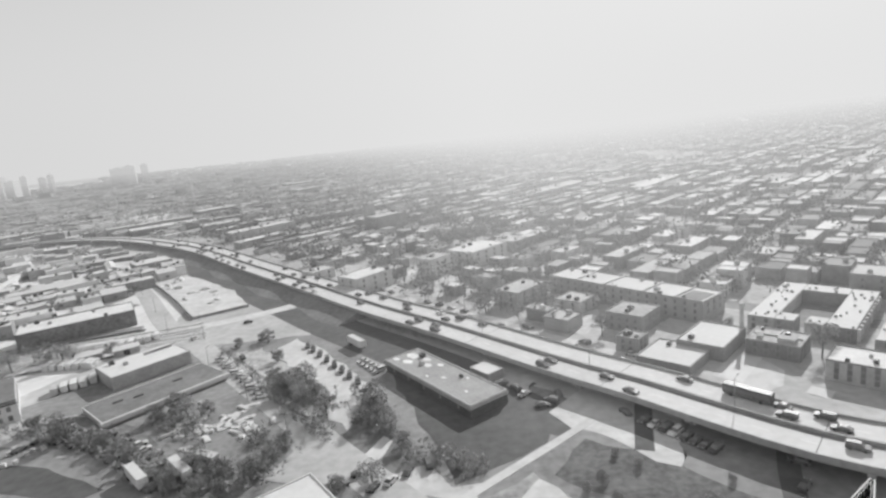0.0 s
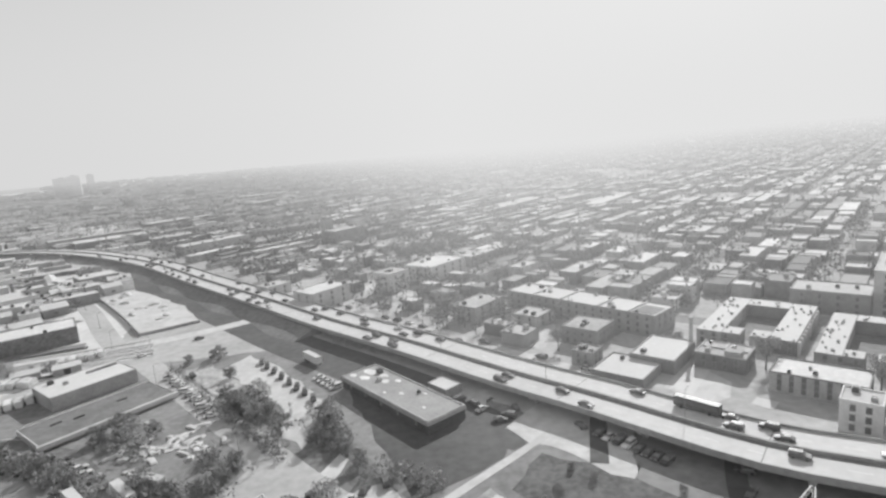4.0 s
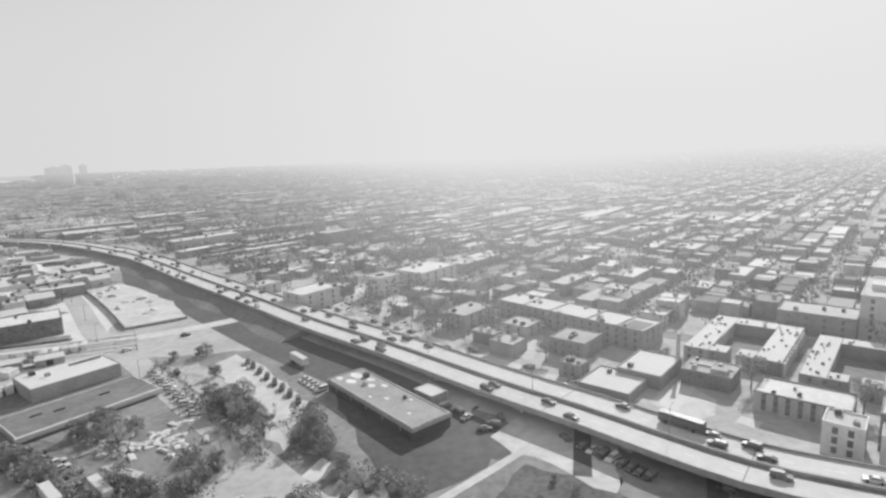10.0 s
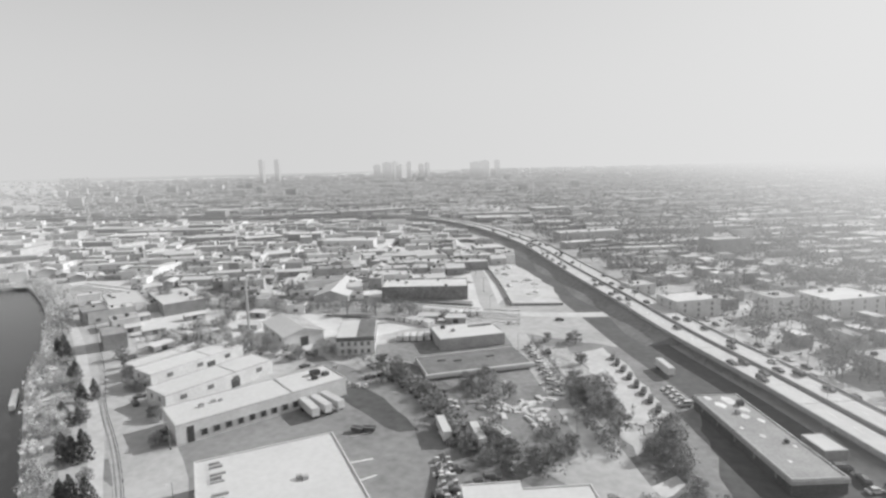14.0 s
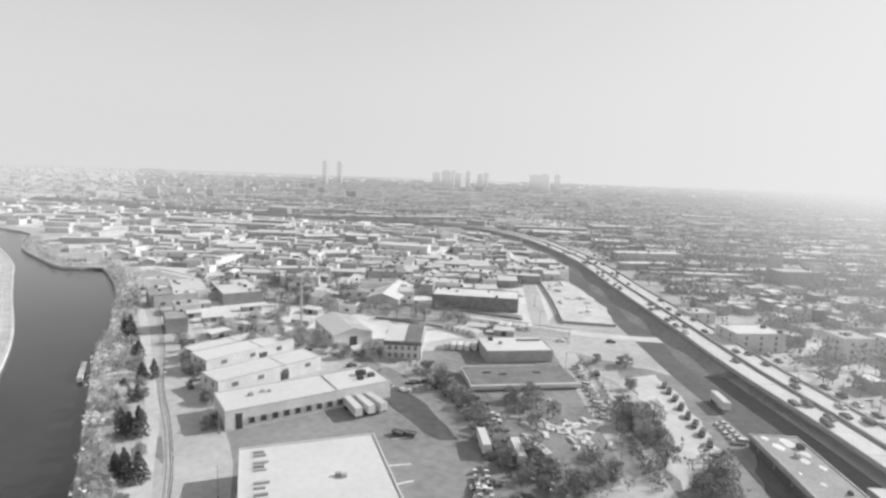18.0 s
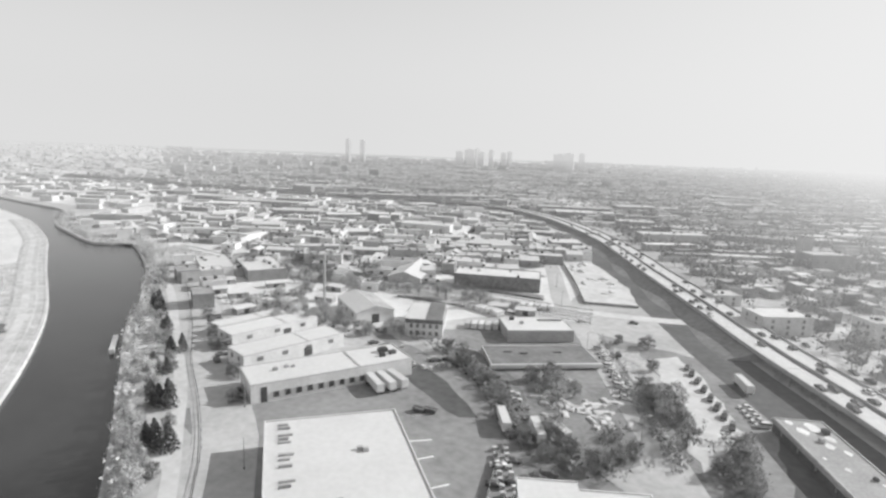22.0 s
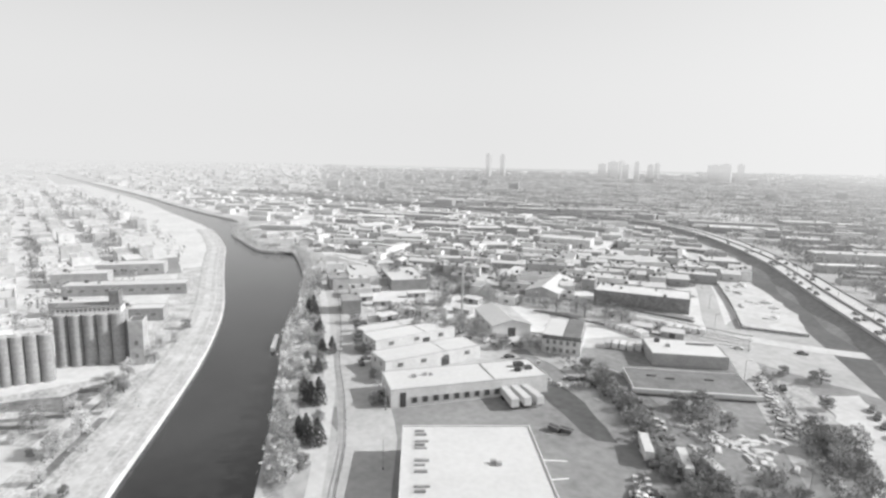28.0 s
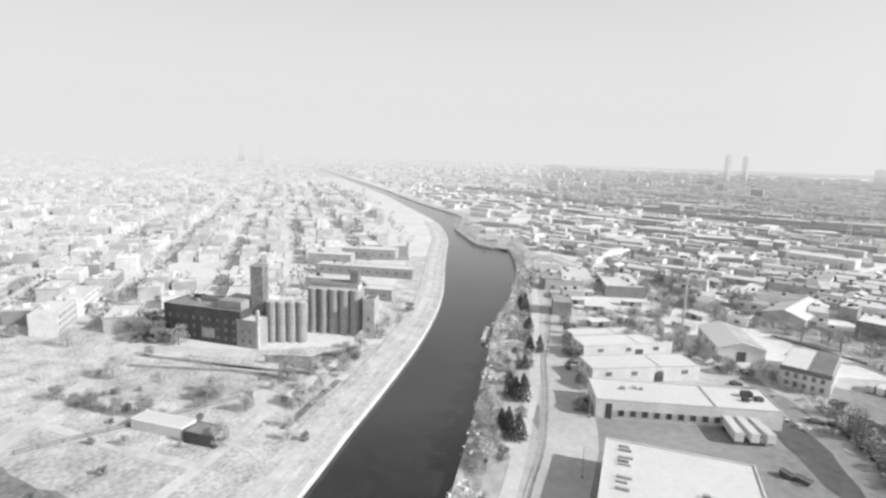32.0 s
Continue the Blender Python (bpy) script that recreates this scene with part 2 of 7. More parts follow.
def ribbon(line, a, b, z0, z1, i0=0, i1=None):
    """A solid strip along a line, from offset a to offset b (to its left), z0 to z1."""
    nrm = sides(line)
    bm = bmesh.new()
    rings = []
    for p, n in list(zip(line, nrm))[i0:i1]:
        rings.append([bm.verts.new((*(p + n * o), z)) for o, z in ((a, z0), (b, z0), (b, z1), (a, z1))])
    for r, s in zip(rings, rings[1:]):
        for i in range(4):
            bm.faces.new((r[i], r[(i + 1) % 4], s[(i + 1) % 4], s[i]))
    bm.faces.new(rings[0][::-1])
    bm.faces.new(rings[-1])
    bmesh.ops.recalc_face_normals(bm, faces=bm.faces)
    return bm


def flat_fill(bm, pts, z):
    from mathutils.geometry import tessellate_polygon
    vs = [bm.verts.new((x, y, z)) for x, y in pts]
    for tri in tessellate_polygon([[Vector((x, y, 0)) for x, y in pts]]):
        f = bm.faces.new([vs[i] for i in tri])
        if f.normal.z < 0:
            f.normal_flip()
    return vs


def rough_edge(pts, step=5.0, jag=1.1):
    """The same outline with uneven, worn edges."""
    r2 = random.Random(int(abs(pts[0][0] * 7 + pts[0][1])))
    res = []
    for a, b in zip(pts, pts[1:] + pts[:1]):
        a, b = Vector(a), Vector(b)
        k = max(1, int((b - a).length / step))
        for i in range(k):
            res.append(tuple(a.lerp(b, i / k) + Vector((r2.uniform(-jag, jag), r2.uniform(-jag, jag)))))
    return res


def sheet(name, pts, z, material, label="", category="", thick=0.06):
    if name not in ("street", "paved_court"):
        pts = rough_edge(pts)
    bm = bmesh.new()
    flat_fill(bm, pts, z)
    for f in bm.faces:
        f.normal_update()
        if f.normal.z < 0:
            f.normal_flip()
    ob = part(name, bm, material)
    return tagged(ob, label, category, kind="structure")


# ---- ground, canal ----
FAR = 12000
BANK_W = [(240, -215), (60, -105), (-60, -36), (-123, -2), (-150, 11), (-189, 30.5), (-239, 53.5), (-303, 77), (-396, 102), (-454, 118), (-520, 135), (-648, 152), (-816, 149), (-1165, 139), (-2200, 60)]
BANK_E = [(260, -165), (90, -70), (-30, -8), (-116, 33), (-144, 46), (-167, 56), (-210, 74), (-250, 91), (-280, 108), (-333, 133), (-388, 154), (-455, 172), (-460, 160), (-471, 152), (-500, 152), (-540, 155), (-586, 160), (-640, 176), (-700, 198), (-817, 185), (-991, 173), (-1296, 157), (-2210, 75)]
west, east = smooth_line(BANK_W, 12), smooth_line(BANK_E, 12)
bm = bmesh.new()
flat_fill(bm, [tuple(p) for p in east] + [(-FAR, 0), (-FAR, FAR), (FAR, FAR), (FAR, -300)], 0)
flat_fill(bm, [tuple(p) for p in west] + [(-FAR, -10), (-FAR, -FAR), (FAR, -FAR), (FAR, -310)], 0)
for f in bm.faces:
    f.normal_update()
    if f.normal.z < 0:
        f.normal_flip()
for line in (west, east):
    for a, b in zip(line, line[1:]):
        bm.faces.new([bm.verts.new(v) for v in ((*a, 0), (*b, 0), (*b, -4), (*a, -4))])
vs = [bm.verts.new(v) for v in ((-FAR, -FAR, -4), (FAR, -FAR, -4), (FAR, FAR, -4), (-FAR, FAR, -4))]
bm.faces.new(vs)
tagged(part("ground", bm, M_GROUND), "grey-brown bare city ground with worn patches", "ground", kind="structure")
bm = bmesh.new()
n = 150
prev = None
for i in range(n + 1):
    a, b = west[int(i * (len(west) - 1) / n)], east[int(i * (len(east) - 1) / n)]
    d = (b - a).normalized() * 3
    cur = bm.verts.new((*(a - d), -1.6)), bm.verts.new((*(b + d), -1.6))
    if prev:
        bm.faces.new((prev[0], prev[1], cur[1], cur[0]))
    prev = cur
bmesh.ops.recalc_face_normals(bm, faces=bm.faces)
tagged(part("canal_water", bm, M_WATER), "dark still canal water with a dull sheen", "water", kind="structure")

# ---- elevated highway ----
HWY = [(212.5, 48.6), (161.9, 66.8), (123.5, 87.0), (96.4, 103.4), (81.3, 114.8), (68.7, 129.3), (53.2, 149.0), (33.6, 171.7), (-0.3, 214.7), (-34.3, 255.0), (-70.5, 302.6), (-128.4, 376.5), (-212.9, 484.7), (-325.9, 589.0), (-425.0, 637.6), (-521.2, 632.5), (-680.1, 551.5), (-910.8, 455.4), (-1315.6, 344.1)]
hwy = smooth_line(HWY, 8)
hwy_n = sides(hwy)
DECK = 4.6


def nearest(line, x, y):
    return min(range(len(line)), key=lambda i: (line[i] - Vector((x, y))).length)


# offsets are to the left of the line: positive is the canal's side, negative the town's
viaduct = thing("elevated_highway", Matrix(), "long pale concrete elevated highway on piers, curving away", "highway", kind="structure")
HALF = 10.1
for name, a, b, z0, z1, m in (("roadway", -HALF, -1.5, DECK - 0.3, DECK, M_DECK), ("roadway", 1.5, HALF, DECK - 0.3, DECK, M_DECK),
                              ("girder", -9.4, 9.4, DECK - 1.7, DECK - 0.304, M_DARKCONC), ("median_strip", -1.5, 1.5, DECK - 0.3, DECK + 0.06, M_DARKROOF),
                              ("median_barrier", -0.3, 0.3, DECK + 0.06, DECK + 0.9, M_DARKCONC),
                              ("parapet", -HALF - 0.35, -HALF, DECK - 0.8, DECK + 0.7, M_DARKCONC), ("parapet", HALF, HALF + 0.35, DECK - 0.8, DECK + 0.7, M_DARKCONC)):
    part(name, ribbon(hwy, a, b, z0, z1), m, viaduct)
for off in (-5.0, 5.0):
    # broken lane lines, 3 m long, 9 m apart
    nrm, bm = sides(hwy), bmesh.new()
    for i in range(0, nearest(hwy, -127, 372)):
        p, q, n = hwy[i], hwy[i].lerp(hwy[i + 1], 0.4), nrm[i]
        vs = [bm.verts.new((*v, DECK + 0.006)) for v in (p + n * (off - 0.1), p + n * (off + 0.1), q + n * (off + 0.1), q + n * (off - 0.1))]
        f = bm.faces.new(vs)
        f.normal_update()
        if f.normal.z < 0:
            f.normal_flip()
    part("lane_line", bm, M_PAINT, viaduct)
joint_mesh = None
for i in range(4, len(hwy) - 40, 6):
    p, n = hwy[i], hwy_n[i]
    at = pose(p.x, p.y, DECK, 0, 0, math.degrees(math.atan2(n.y, n.x)))
    if joint_mesh is None:
        joint_mesh = part("expansion_joint", boxes((-HALF, -1.5, -0.12, 0.12, -0.02, 0.008), (1.5, HALF, -0.12, 0.12, -0.02, 0.008)), M_DARKROOF, viaduct, at=at)
    else:
        again(joint_mesh, viaduct, at)
# piers under the near stretch, an earth bank under the far one
BANK_FROM = nearest(hwy, -34, 252)
pier_mesh = None
for i in range(3, BANK_FROM, 4):
    p, n = hwy[i], hwy_n[i]
    at = pose(p.x, p.y, 0, 0, 0, math.degrees(math.atan2(n.y, n.x)))
    if pier_mesh is None:
        pier_mesh = part("pier", boxes((-8.8, 8.8, -0.8, 0.8, DECK - 2.6, DECK - 1.704), (-6.2, -4.0, -0.7, 0.7, 0, DECK - 2.6), (4.0, 6.2, -0.7, 0.7, 0, DECK - 2.6), bevel=0.12), M_CONCRETE, viaduct, at=at)
    else:
        again(pier_mesh, viaduct, at)
bm = bmesh.new()
prev = None
for i in range(BANK_FROM, len(hwy)):
    p, n = hwy[i], hwy_n[i]
    w = 4.5 + 1.0 * math.sin(i * 0.7)
    cur = [bm.verts.new((*(p + n * o), z)) for o, z in ((-10 - w, -0.1), (-9.6, DECK - 1.2), (9.6, DECK - 1.2), (13 + 1.8 * w, -0.1))]
    if prev:
        for k in range(3):
            bm.faces.new((prev[k], prev[k + 1], cur[k + 1], cur[k]))
    else:
        bm.faces.new(cur)
    prev = cur
bmesh.ops.recalc_face_normals(bm, faces=bm.faces)
tagged(part("earth_bank", bm, M_GRASS), "dark grassy earth bank carrying the highway", "embankment", kind="structure")



# ---- buildings ----
def window_mesh(w, h, frame_mat=None, depth=0.12):
    """A pane in a frame: local x across, y out of the wall."""
    bm = bmesh.new()
    f = 0.09
    box(bm, -w / 2, w / 2, 0.0, 0.05, 0, h, 1)
    for r in ((-w / 2 - f, -w / 2, 0, depth, -f, h + f), (w / 2, w / 2 + f, 0, depth, -f, h + f), (-w / 2, w / 2, 0, depth, h, h + f), (-w / 2, w / 2, 0, depth + 0.08, -f, 0)):
        box(bm, *r, 0)
    me = bpy.data.meshes.new("window")
    bm.to_mesh(me)
    bm.free()
    me.materials.append(frame_mat or M_WINFRAME)
    me.materials.append(M_GLASS)
    return me


WIN = window_mesh(1.1, 1.6)
WIN_WIDE = window_mesh(2.2, 1.4)
WIN_DARK = window_mesh(1.1, 1.6, M_MILL)


def put(name, mesh, parent, at):
    o = new(name, mesh)
    o.parent, o.matrix_basis = parent, at
    return o


def facade(parent, L, W, side, n, z, mesh=None, name="window", inset=1.2):
    """n windows evenly along one side (0 front -y, 1 right +x, 2 back +y, 3 left -x) of a box L x W round the origin."""
    run = (L if side % 2 == 0 else W) - 2 * inset
    for i in range(n):
        u = -run / 2 + run * (i + 0.5) / n
        x, y, rz = ((u, -W / 2, 180), (L / 2, u, -90), (-u, W / 2, 0), (-L / 2, -u, 90))[side]
        put(name, mesh or WIN, parent, pose(x, y, z, 0, 0, rz))


def flat_house(name, m, L, W, H, wall, roof, label, category, group="", rows=(), parapet=0.45, vents=0, edge=None, seed=1):
    """A flat-roofed building, L along x, W along y, centre at the origin. rows: (side, count, sill height, mesh)."""
    rnd = random.Random(seed)
    h = thing(name, m, label, category, group)
    part("wall", boxes((-L / 2, L / 2, -W / 2, W / 2, 0, H)), wall, h)
    t = 0.3
    part("roof", boxes((-L / 2 + t, L / 2 - t, -W / 2 + t, W / 2 - t, H + 0.004, H + 0.08)), roof, h)
    if parapet:
        part("parapet", boxes((-L / 2 - 0.05, L / 2 + 0.05, -W / 2 - 0.05, -W / 2 + t, H, H + parapet), (-L / 2 - 0.05, L / 2 + 0.05, W / 2 - t, W / 2 + 0.05, H, H + parapet),
                              (-L / 2 - 0.05, -L / 2 + t, -W / 2 + t, W / 2 - t, H, H + parapet), (L / 2 - t, L / 2 + 0.05, -W / 2 + t, W / 2 - t, H, H + parapet)), edge or wall, h)
    for side, n, z, mesh in rows:
        facade(h, L, W, side, n, z, mesh)
    for i in range(vents):
        x, y = rnd.uniform(-L / 2 + 1.5, L / 2 - 1.5), rnd.uniform(-W / 2 + 1.5, W / 2 - 1.5)
        s = rnd.uniform(0.5, 1.1)
        part("roof_vent", boxes((x - s, x + s, y - s * 0.8, y + s * 0.8, H + 0.08, H + 0.08 + s * 1.3), (x - s * 0.7, x + s * 0.7, y - s * 0.5, y + s * 0.5, H + 0.08 + s * 1.3, H + 0.3 + s * 1.3)), M_METAL if i % 2 else M_DARKMETAL, h)
    return h


def gable_house(name, m, L, W, eave, ridge, wall, roof_a, roof_b, label, category, rows=(), group=""):
    """Ridge along x."""
    h = thing(name, m, label, category, group)
    bm = bmesh.new()
    pr = [(-W / 2, 0), (W / 2, 0), (W / 2, eave), (0, ridge), (-W / 2, eave)]
    a = [bm.verts.new((-L / 2, y, z)) for y, z in pr]
    b = [bm.verts.new((L / 2, y, z)) for y, z in pr]
    bm.faces.new(a)
    bm.faces.new(b[::-1])
    for i in range(5):
        bm.faces.new((a[i], b[i], b[(i + 1) % 5], a[(i + 1) % 5]))
    bmesh.ops.recalc_face_normals(bm, faces=bm.faces)
    part("wall", bm, wall, h)
    for s, rm in ((-1, roof_a), (1, roof_b)):
        bm = bmesh.new()
        o = 0.5
        ys = W / 2 + o
        ze = eave - (ridge - eave) * o / (W / 2)
        q = [bm.verts.new((x, y, z + dz)) for dz in (0.02, 0.2) for x, y, z in ((-L / 2 - o, s * ys, ze), (L / 2 + o, s * ys, ze), (L / 2 + o, 0, ridge), (-L / 2 - o, 0, ridge))]
        bm.faces.new(q[:4])
        bm.faces.new(q[4:])
        for i in range(4):
            bm.faces.new((q[i], q[(i + 1) % 4], q[4 + (i + 1) % 4], q[4 + i]))
        bmesh.ops.recalc_face_normals(bm, faces=bm.faces)
        part("roof_slope", bm, rm, h)
    for side, n, z, mesh in rows:
        facade(h, L, W, side, n, z, mesh)
    return h


def deg(dx, dy):
    return math.degrees(math.atan2(dy, dx))


TAKEN = []  # centre and radius of ground that is built on


def claim(x, y, r):
    TAKEN.append((x, y, r))


def free(x, y, r=0):
    return all((x - a) ** 2 + (y - b) ** 2 > (c + r) ** 2 for a, b, c in TAKEN)


claim(-3, 162, 28), claim(-84, 74, 40), claim(-142, 114, 30), claim(-175, 120, 24), claim(-197, 124, 22), claim(-197, 180, 17)
claim(-164, 186, 18), claim(-119, 203, 20), claim(-105, 184, 26), claim(-185, 278, 34), claim(-150, 340, 48), claim(-50, 200, 30)
for x, y in ((-420, 186), (-395, 190), (-370, 193), (-345, 197), (-320, 202), (-295, 207), (-270, 212), (-245, 219), (-222, 230), (-200, 240), (-178, 247), (-158, 252), (-140, 257)):
    claim(x, y, 13)
for x, y, r in ((-225, 160, 26), (-250, 175, 24), (-205, 205, 16), (-180, 215, 16), (-150, 225, 22), (90, 150, 12), (102, 148, 12), (98, 138, 9), (-230, 128, 16), (-280, 175, 18)):
    claim(x, y, r)




# ---- paving and yards ----
def road(name, pts, w, z, material, label, category="road", step=10):
    line = smooth_line(pts, step)
    return tagged(part(name, ribbon(line, -w / 2, w / 2, z - 0.06, z), material), label, category, kind="structure")


sheet("works_land", [(-170, 160), (-128, 232), (-80, 235), (-36, 236), (-4, 200), (22, 166), (60, 118), (90, 90), (60, 40), (-50, 30), (-74, 118), (-100, 150), (-135, 150)], 0.012, M_MUD, "dark trodden ground between yards and streets", "ground")
# the highway's shade is put into this strip's dark ground colour
tagged(part("dark_verge", ribbon(hwy[nearest(hwy, 30, 172):nearest(hwy, -210, 479)], 11, 33, -0.05, 0.022), M_TARMAC_SHADE), "dark ground below the highway with shade in its colour", "ground", kind="structure")
sheet("yard", [(-160, 70), (-135, 150), (-100, 150), (-74, 118), (-58, 92), (-60, 52), (-95, 48), (-126, 62)], 0.03, M_ASPHALT, "worn grey asphalt yard between the warehouses", "yard")
sheet("yard", [(-25, 192), (-2, 116), (29, 134), (33, 142), (8, 186), (-12, 205)], 0.03, M_TARMAC_SHADE, "dark yard round the depot", "yard")
road("road", [(-430, 640), (-290, 470), (-203, 366), (-141, 272), (-114, 240), (-88, 207), (-64, 176), (-43, 149), (-24, 124), (20, 70)], 10, 0.09, M_STREET, "pale concrete street beside the highway")
road("road", [(-126, 262), (-100, 272), (-74, 288), (-20, 330), (60, 420)], 9, 0.06, M_PALE, "pale street passing below the highway")
road("road", [(-14, 102), (11, 121), (32, 137), (60, 160)], 2.6, 0.10, M_PALE, "narrow pale lane below the highway")
road("road", [(-420, 190), (-302, 143), (-231, 114), (-177, 92), (-153, 81), (-134, 72), (-112, 57), (-60, 25)], 17, 0.05, M_STREET, "pale concrete street along the canal")
road("footpath", [(-430, 178), (-300, 132), (-231, 103), (-177, 80), (-150, 66), (-120, 50), (-60, 15)], 4, 0.07, M_PALE, "pale footpath along the canal bank", "path")
sheet("verge", [(-420, 172), (-300, 127), (-231, 97), (-177, 71), (-150, 57), (-118, 42), (-60, 10), (-57, 5), (-116, 35), (-146, 48), (-212, 77), (-283, 112), (-330, 137), (-425, 169)], 0.04, M_PALEGRASS, "pale worn grass along the canal bank", "grass")
sheet("gravel_lot", [(-198, 375), (-197, 400), (-168, 378), (-126, 330), (-108, 296), (-129, 279)], 0.05, M_SNOWY, "bright gravel lot with heaps", "lot")
sheet("gravel_lot", [(-75, 218), (-66, 231), (-52, 214), (-40, 196), (-30, 178), (-31, 165), (-32, 148), (-39, 156), (-42, 174), (-51, 189), (-62, 202)], 0.062, M_PALE, "curved pale gravel lorry park", "lot")
sheet("gravel_lot", [(-16, 96), (-7, 106), (15, 118), (24, 105), (35, 92), (45, 76), (5, 70)], 0.06, M_PALEGRASS, "bright bare gravel ground", "lot")
sheet("paved_lot", [(25.7, 146.4), (34, 157), (42, 160), (60, 139), (49, 115), (45, 118), (38, 130), (29, 137), (24, 146)], 0.07, M_SNOWY, "pale paved car park below the highway", "lot")
sheet("paved_lot", [(60, 139), (68, 128), (80, 114), (110, 92), (98, 79), (72, 91), (59, 103), (49, 115)], 0.07, M_ASPHALT, "grey tarmac strip below the highway", "lot")
sheet("grass_lot", [(17, 120), (24, 134), (35, 126), (42, 116), (56, 101), (68, 89), (66, 80), (44, 78), (36, 91), (25, 106)], 0.045, M_GRASS, "rough grey-brown grass lot", "grass")
sheet("grass_patch", [(20, 118), (31, 131), (46, 119), (60, 104), (74, 90), (70, 80), (50, 82), (40, 95)], 0.062, M_TRODDEN, "dark trodden patch in a grass lot", "grass")
sheet("gravel_lot", [(7.5, 103.5), (9.1, 106.8), (12.1, 110.8), (14.4, 115.8), (16.4, 116.6), (19.3, 113.1), (22.5, 107.9), (26.8, 103.2), (29.4, 99.5), (30.8, 96.0), (20.9, 96.0), (9.8, 97.9)], 0.085, M_SNOWY, "bright bare gravel at a grass lot's edge", "lot")
sheet("paved_court", [(77, 158), (89, 170), (96, 166), (98, 156), (92, 147), (84, 144)], 0.08, M_PALE, "pale paved forecourt", "lot")
sheet("paved_court", [(82.5, 148), (94, 158), (96, 155.5), (85, 145)], 0.09, M_BRIGHTROOF, "narrow bright paved strip beside a forecourt", "lot")
sheet("paved_court", [(95, 142), (99, 145.3), (102.6, 140.8), (98.5, 137)], 0.09, M_BRIGHTROOF, "small pale paved pad", "lot")
sheet("paved_lot", [(-23.5, 281.5), (0.4, 316.8), (8.5, 302.9), (-6.1, 272.8)], 0.06, M_SNOWY, "bright paved lot behind the frontage road", "lot")
sheet("paved_lot", [(34, 222), (54, 224), (62, 229), (60, 214), (50, 200)], 0.06, M_PALE, "pale paved yard between houses", "lot")
sheet("works_yard", [(-100, 168), (-85, 178), (-58, 158), (-54, 148), (-66, 140), (-82, 146)], 0.04, M_FIELD, "muddy works yard with stacked slabs", "yard")
sheet("scrub", [(-138, 172), (-112, 162), (-92, 146), (-72, 122), (-50, 120), (-46, 144), (-58, 150), (-80, 142), (-100, 164), (-128, 176)], 0.035, M_SCRUB, "dark scrubby ground under trees", "ground")
sheet("mound_ground", [(-90, 222), (-80, 226), (-72, 213), (-62, 200), (-66, 192), (-76, 202)], 0.055, M_ROUGH, "mottled worn ground beside the lorry park", "ground")
sheet("scrub", [(-70, 200), (-58, 184), (-46, 166), (-36, 150), (-26, 122), (-8, 118), (-14, 142), (-24, 168), (-34, 176), (-44, 172), (-60, 198)], 0.04, M_SCRUB, "dark scrubby ground under trees", "ground")
sheet("gravel_apron", [(-52, 116), (-36, 121), (-28, 114), (-30, 108), (-46, 108)], 0.05, M_ASPHALT, "worn asphalt apron", "yard")
for o, w, zz in ((-21, 8, 0.05),):
    line = [p + n * o for p, n in zip(hwy, hwy_n)][nearest(hwy, 52, 147):nearest(hwy, -66, 295)]
    tagged(part("frontage_road", ribbon(line, -w / 2, w / 2, zz - 0.06, zz), M_PALE), "pale frontage road behind the highway", "road", kind="structure")
tr = thing("railway_track", Matrix(), "pair of curving pale railway tracks on ballast", "railway", kind="structure")
for dx, dy in ((0, 0), (4, -9), (1, -4.5), (6, -14), (-3, 7)):
    line = smooth_line([(-420 + dx, 190 + dy), (-330 + dx, 200 + dy), (-254 + dx, 217 + dy), (-196 + dx, 243 + dy), (-135 + dx, 257 + dy), (-118 + dx, 262 + dy)], 8)
    part("ballast", ribbon(line, -2.0, 2.0, -0.05, 0.14), M_SNOWY, tr)
    for o in (-0.72, 0.72):
        part("rail", ribbon(line, o - 0.06, o + 0.06, 0.14, 0.32), M_METAL, tr)
line = smooth_line([(-300, 215), (-240, 228), (-200, 247), (-150, 262)], 8)
tagged(part("railway_bank", ribbon(line, 6, 12, -0.05, 0.8), M_GRASS), "dark overgrown strip beside the tracks", "verge", kind="structure")

sheet("works_ground", [(-182, 160), (-240, 135), (-330, 160), (-430, 190), (-560, 195), (-680, 235), (-800, 200), (-1700, 120), (-1700, 300), (-900, 425), (-672, 515), (-515, 590), (-430, 600), (-330, 545), (-230, 440), (-150, 330), (-135, 262), (-150, 225)], 0.009, M_WESTLAND, "pale worn ground among workshops", "ground")
for pts, w in (([(-300, 226), (-240, 236), (-196, 256), (-150, 268)], 5), ([(-330, 188), (-262, 204), (-205, 226), (-150, 240)], 5), ([(-210, 214), (-180, 222), (-140, 236)], 4)):
    road("dark_strip", pts, w, 0.05, M_TARMAC_SHADE, "dark cinder strip beside the tracks", "verge")
sheet("paved_court", [(79, 158), (92, 170), (97, 166), (82.5, 151)], 0.09, M_BRIGHTROOF, "bright paved forecourt beside a garage", "lot")
sheet("spit", [(-440, 172), (-458, 166), (-470, 156), (-500, 156), (-540, 159), (-584, 163), (-600, 185), (-560, 205), (-480, 200)], 0.03, M_ROUGH, "rough grey ground of a spit in the canal", "ground")
sheet("bank_patch", [(-142, 52), (-140, 58), (-130, 55), (-133, 49)], 0.06, M_SNOWY, "bright bare patch on the canal bank", "ground")
sheet("bank_patch", [(-266, 101), (-264, 107), (-240, 98), (-214, 89), (-217, 82), (-244, 92)], 0.06, M_SNOWY, "bright bare patch on the canal bank", "ground")
sheet("bright_lot", [(7, 178), (10, 190), (17, 180), (26, 169), (21, 158), (16, 165)], 0.05, M_SNOWY, "bright strewn ground below the highway", "lot")
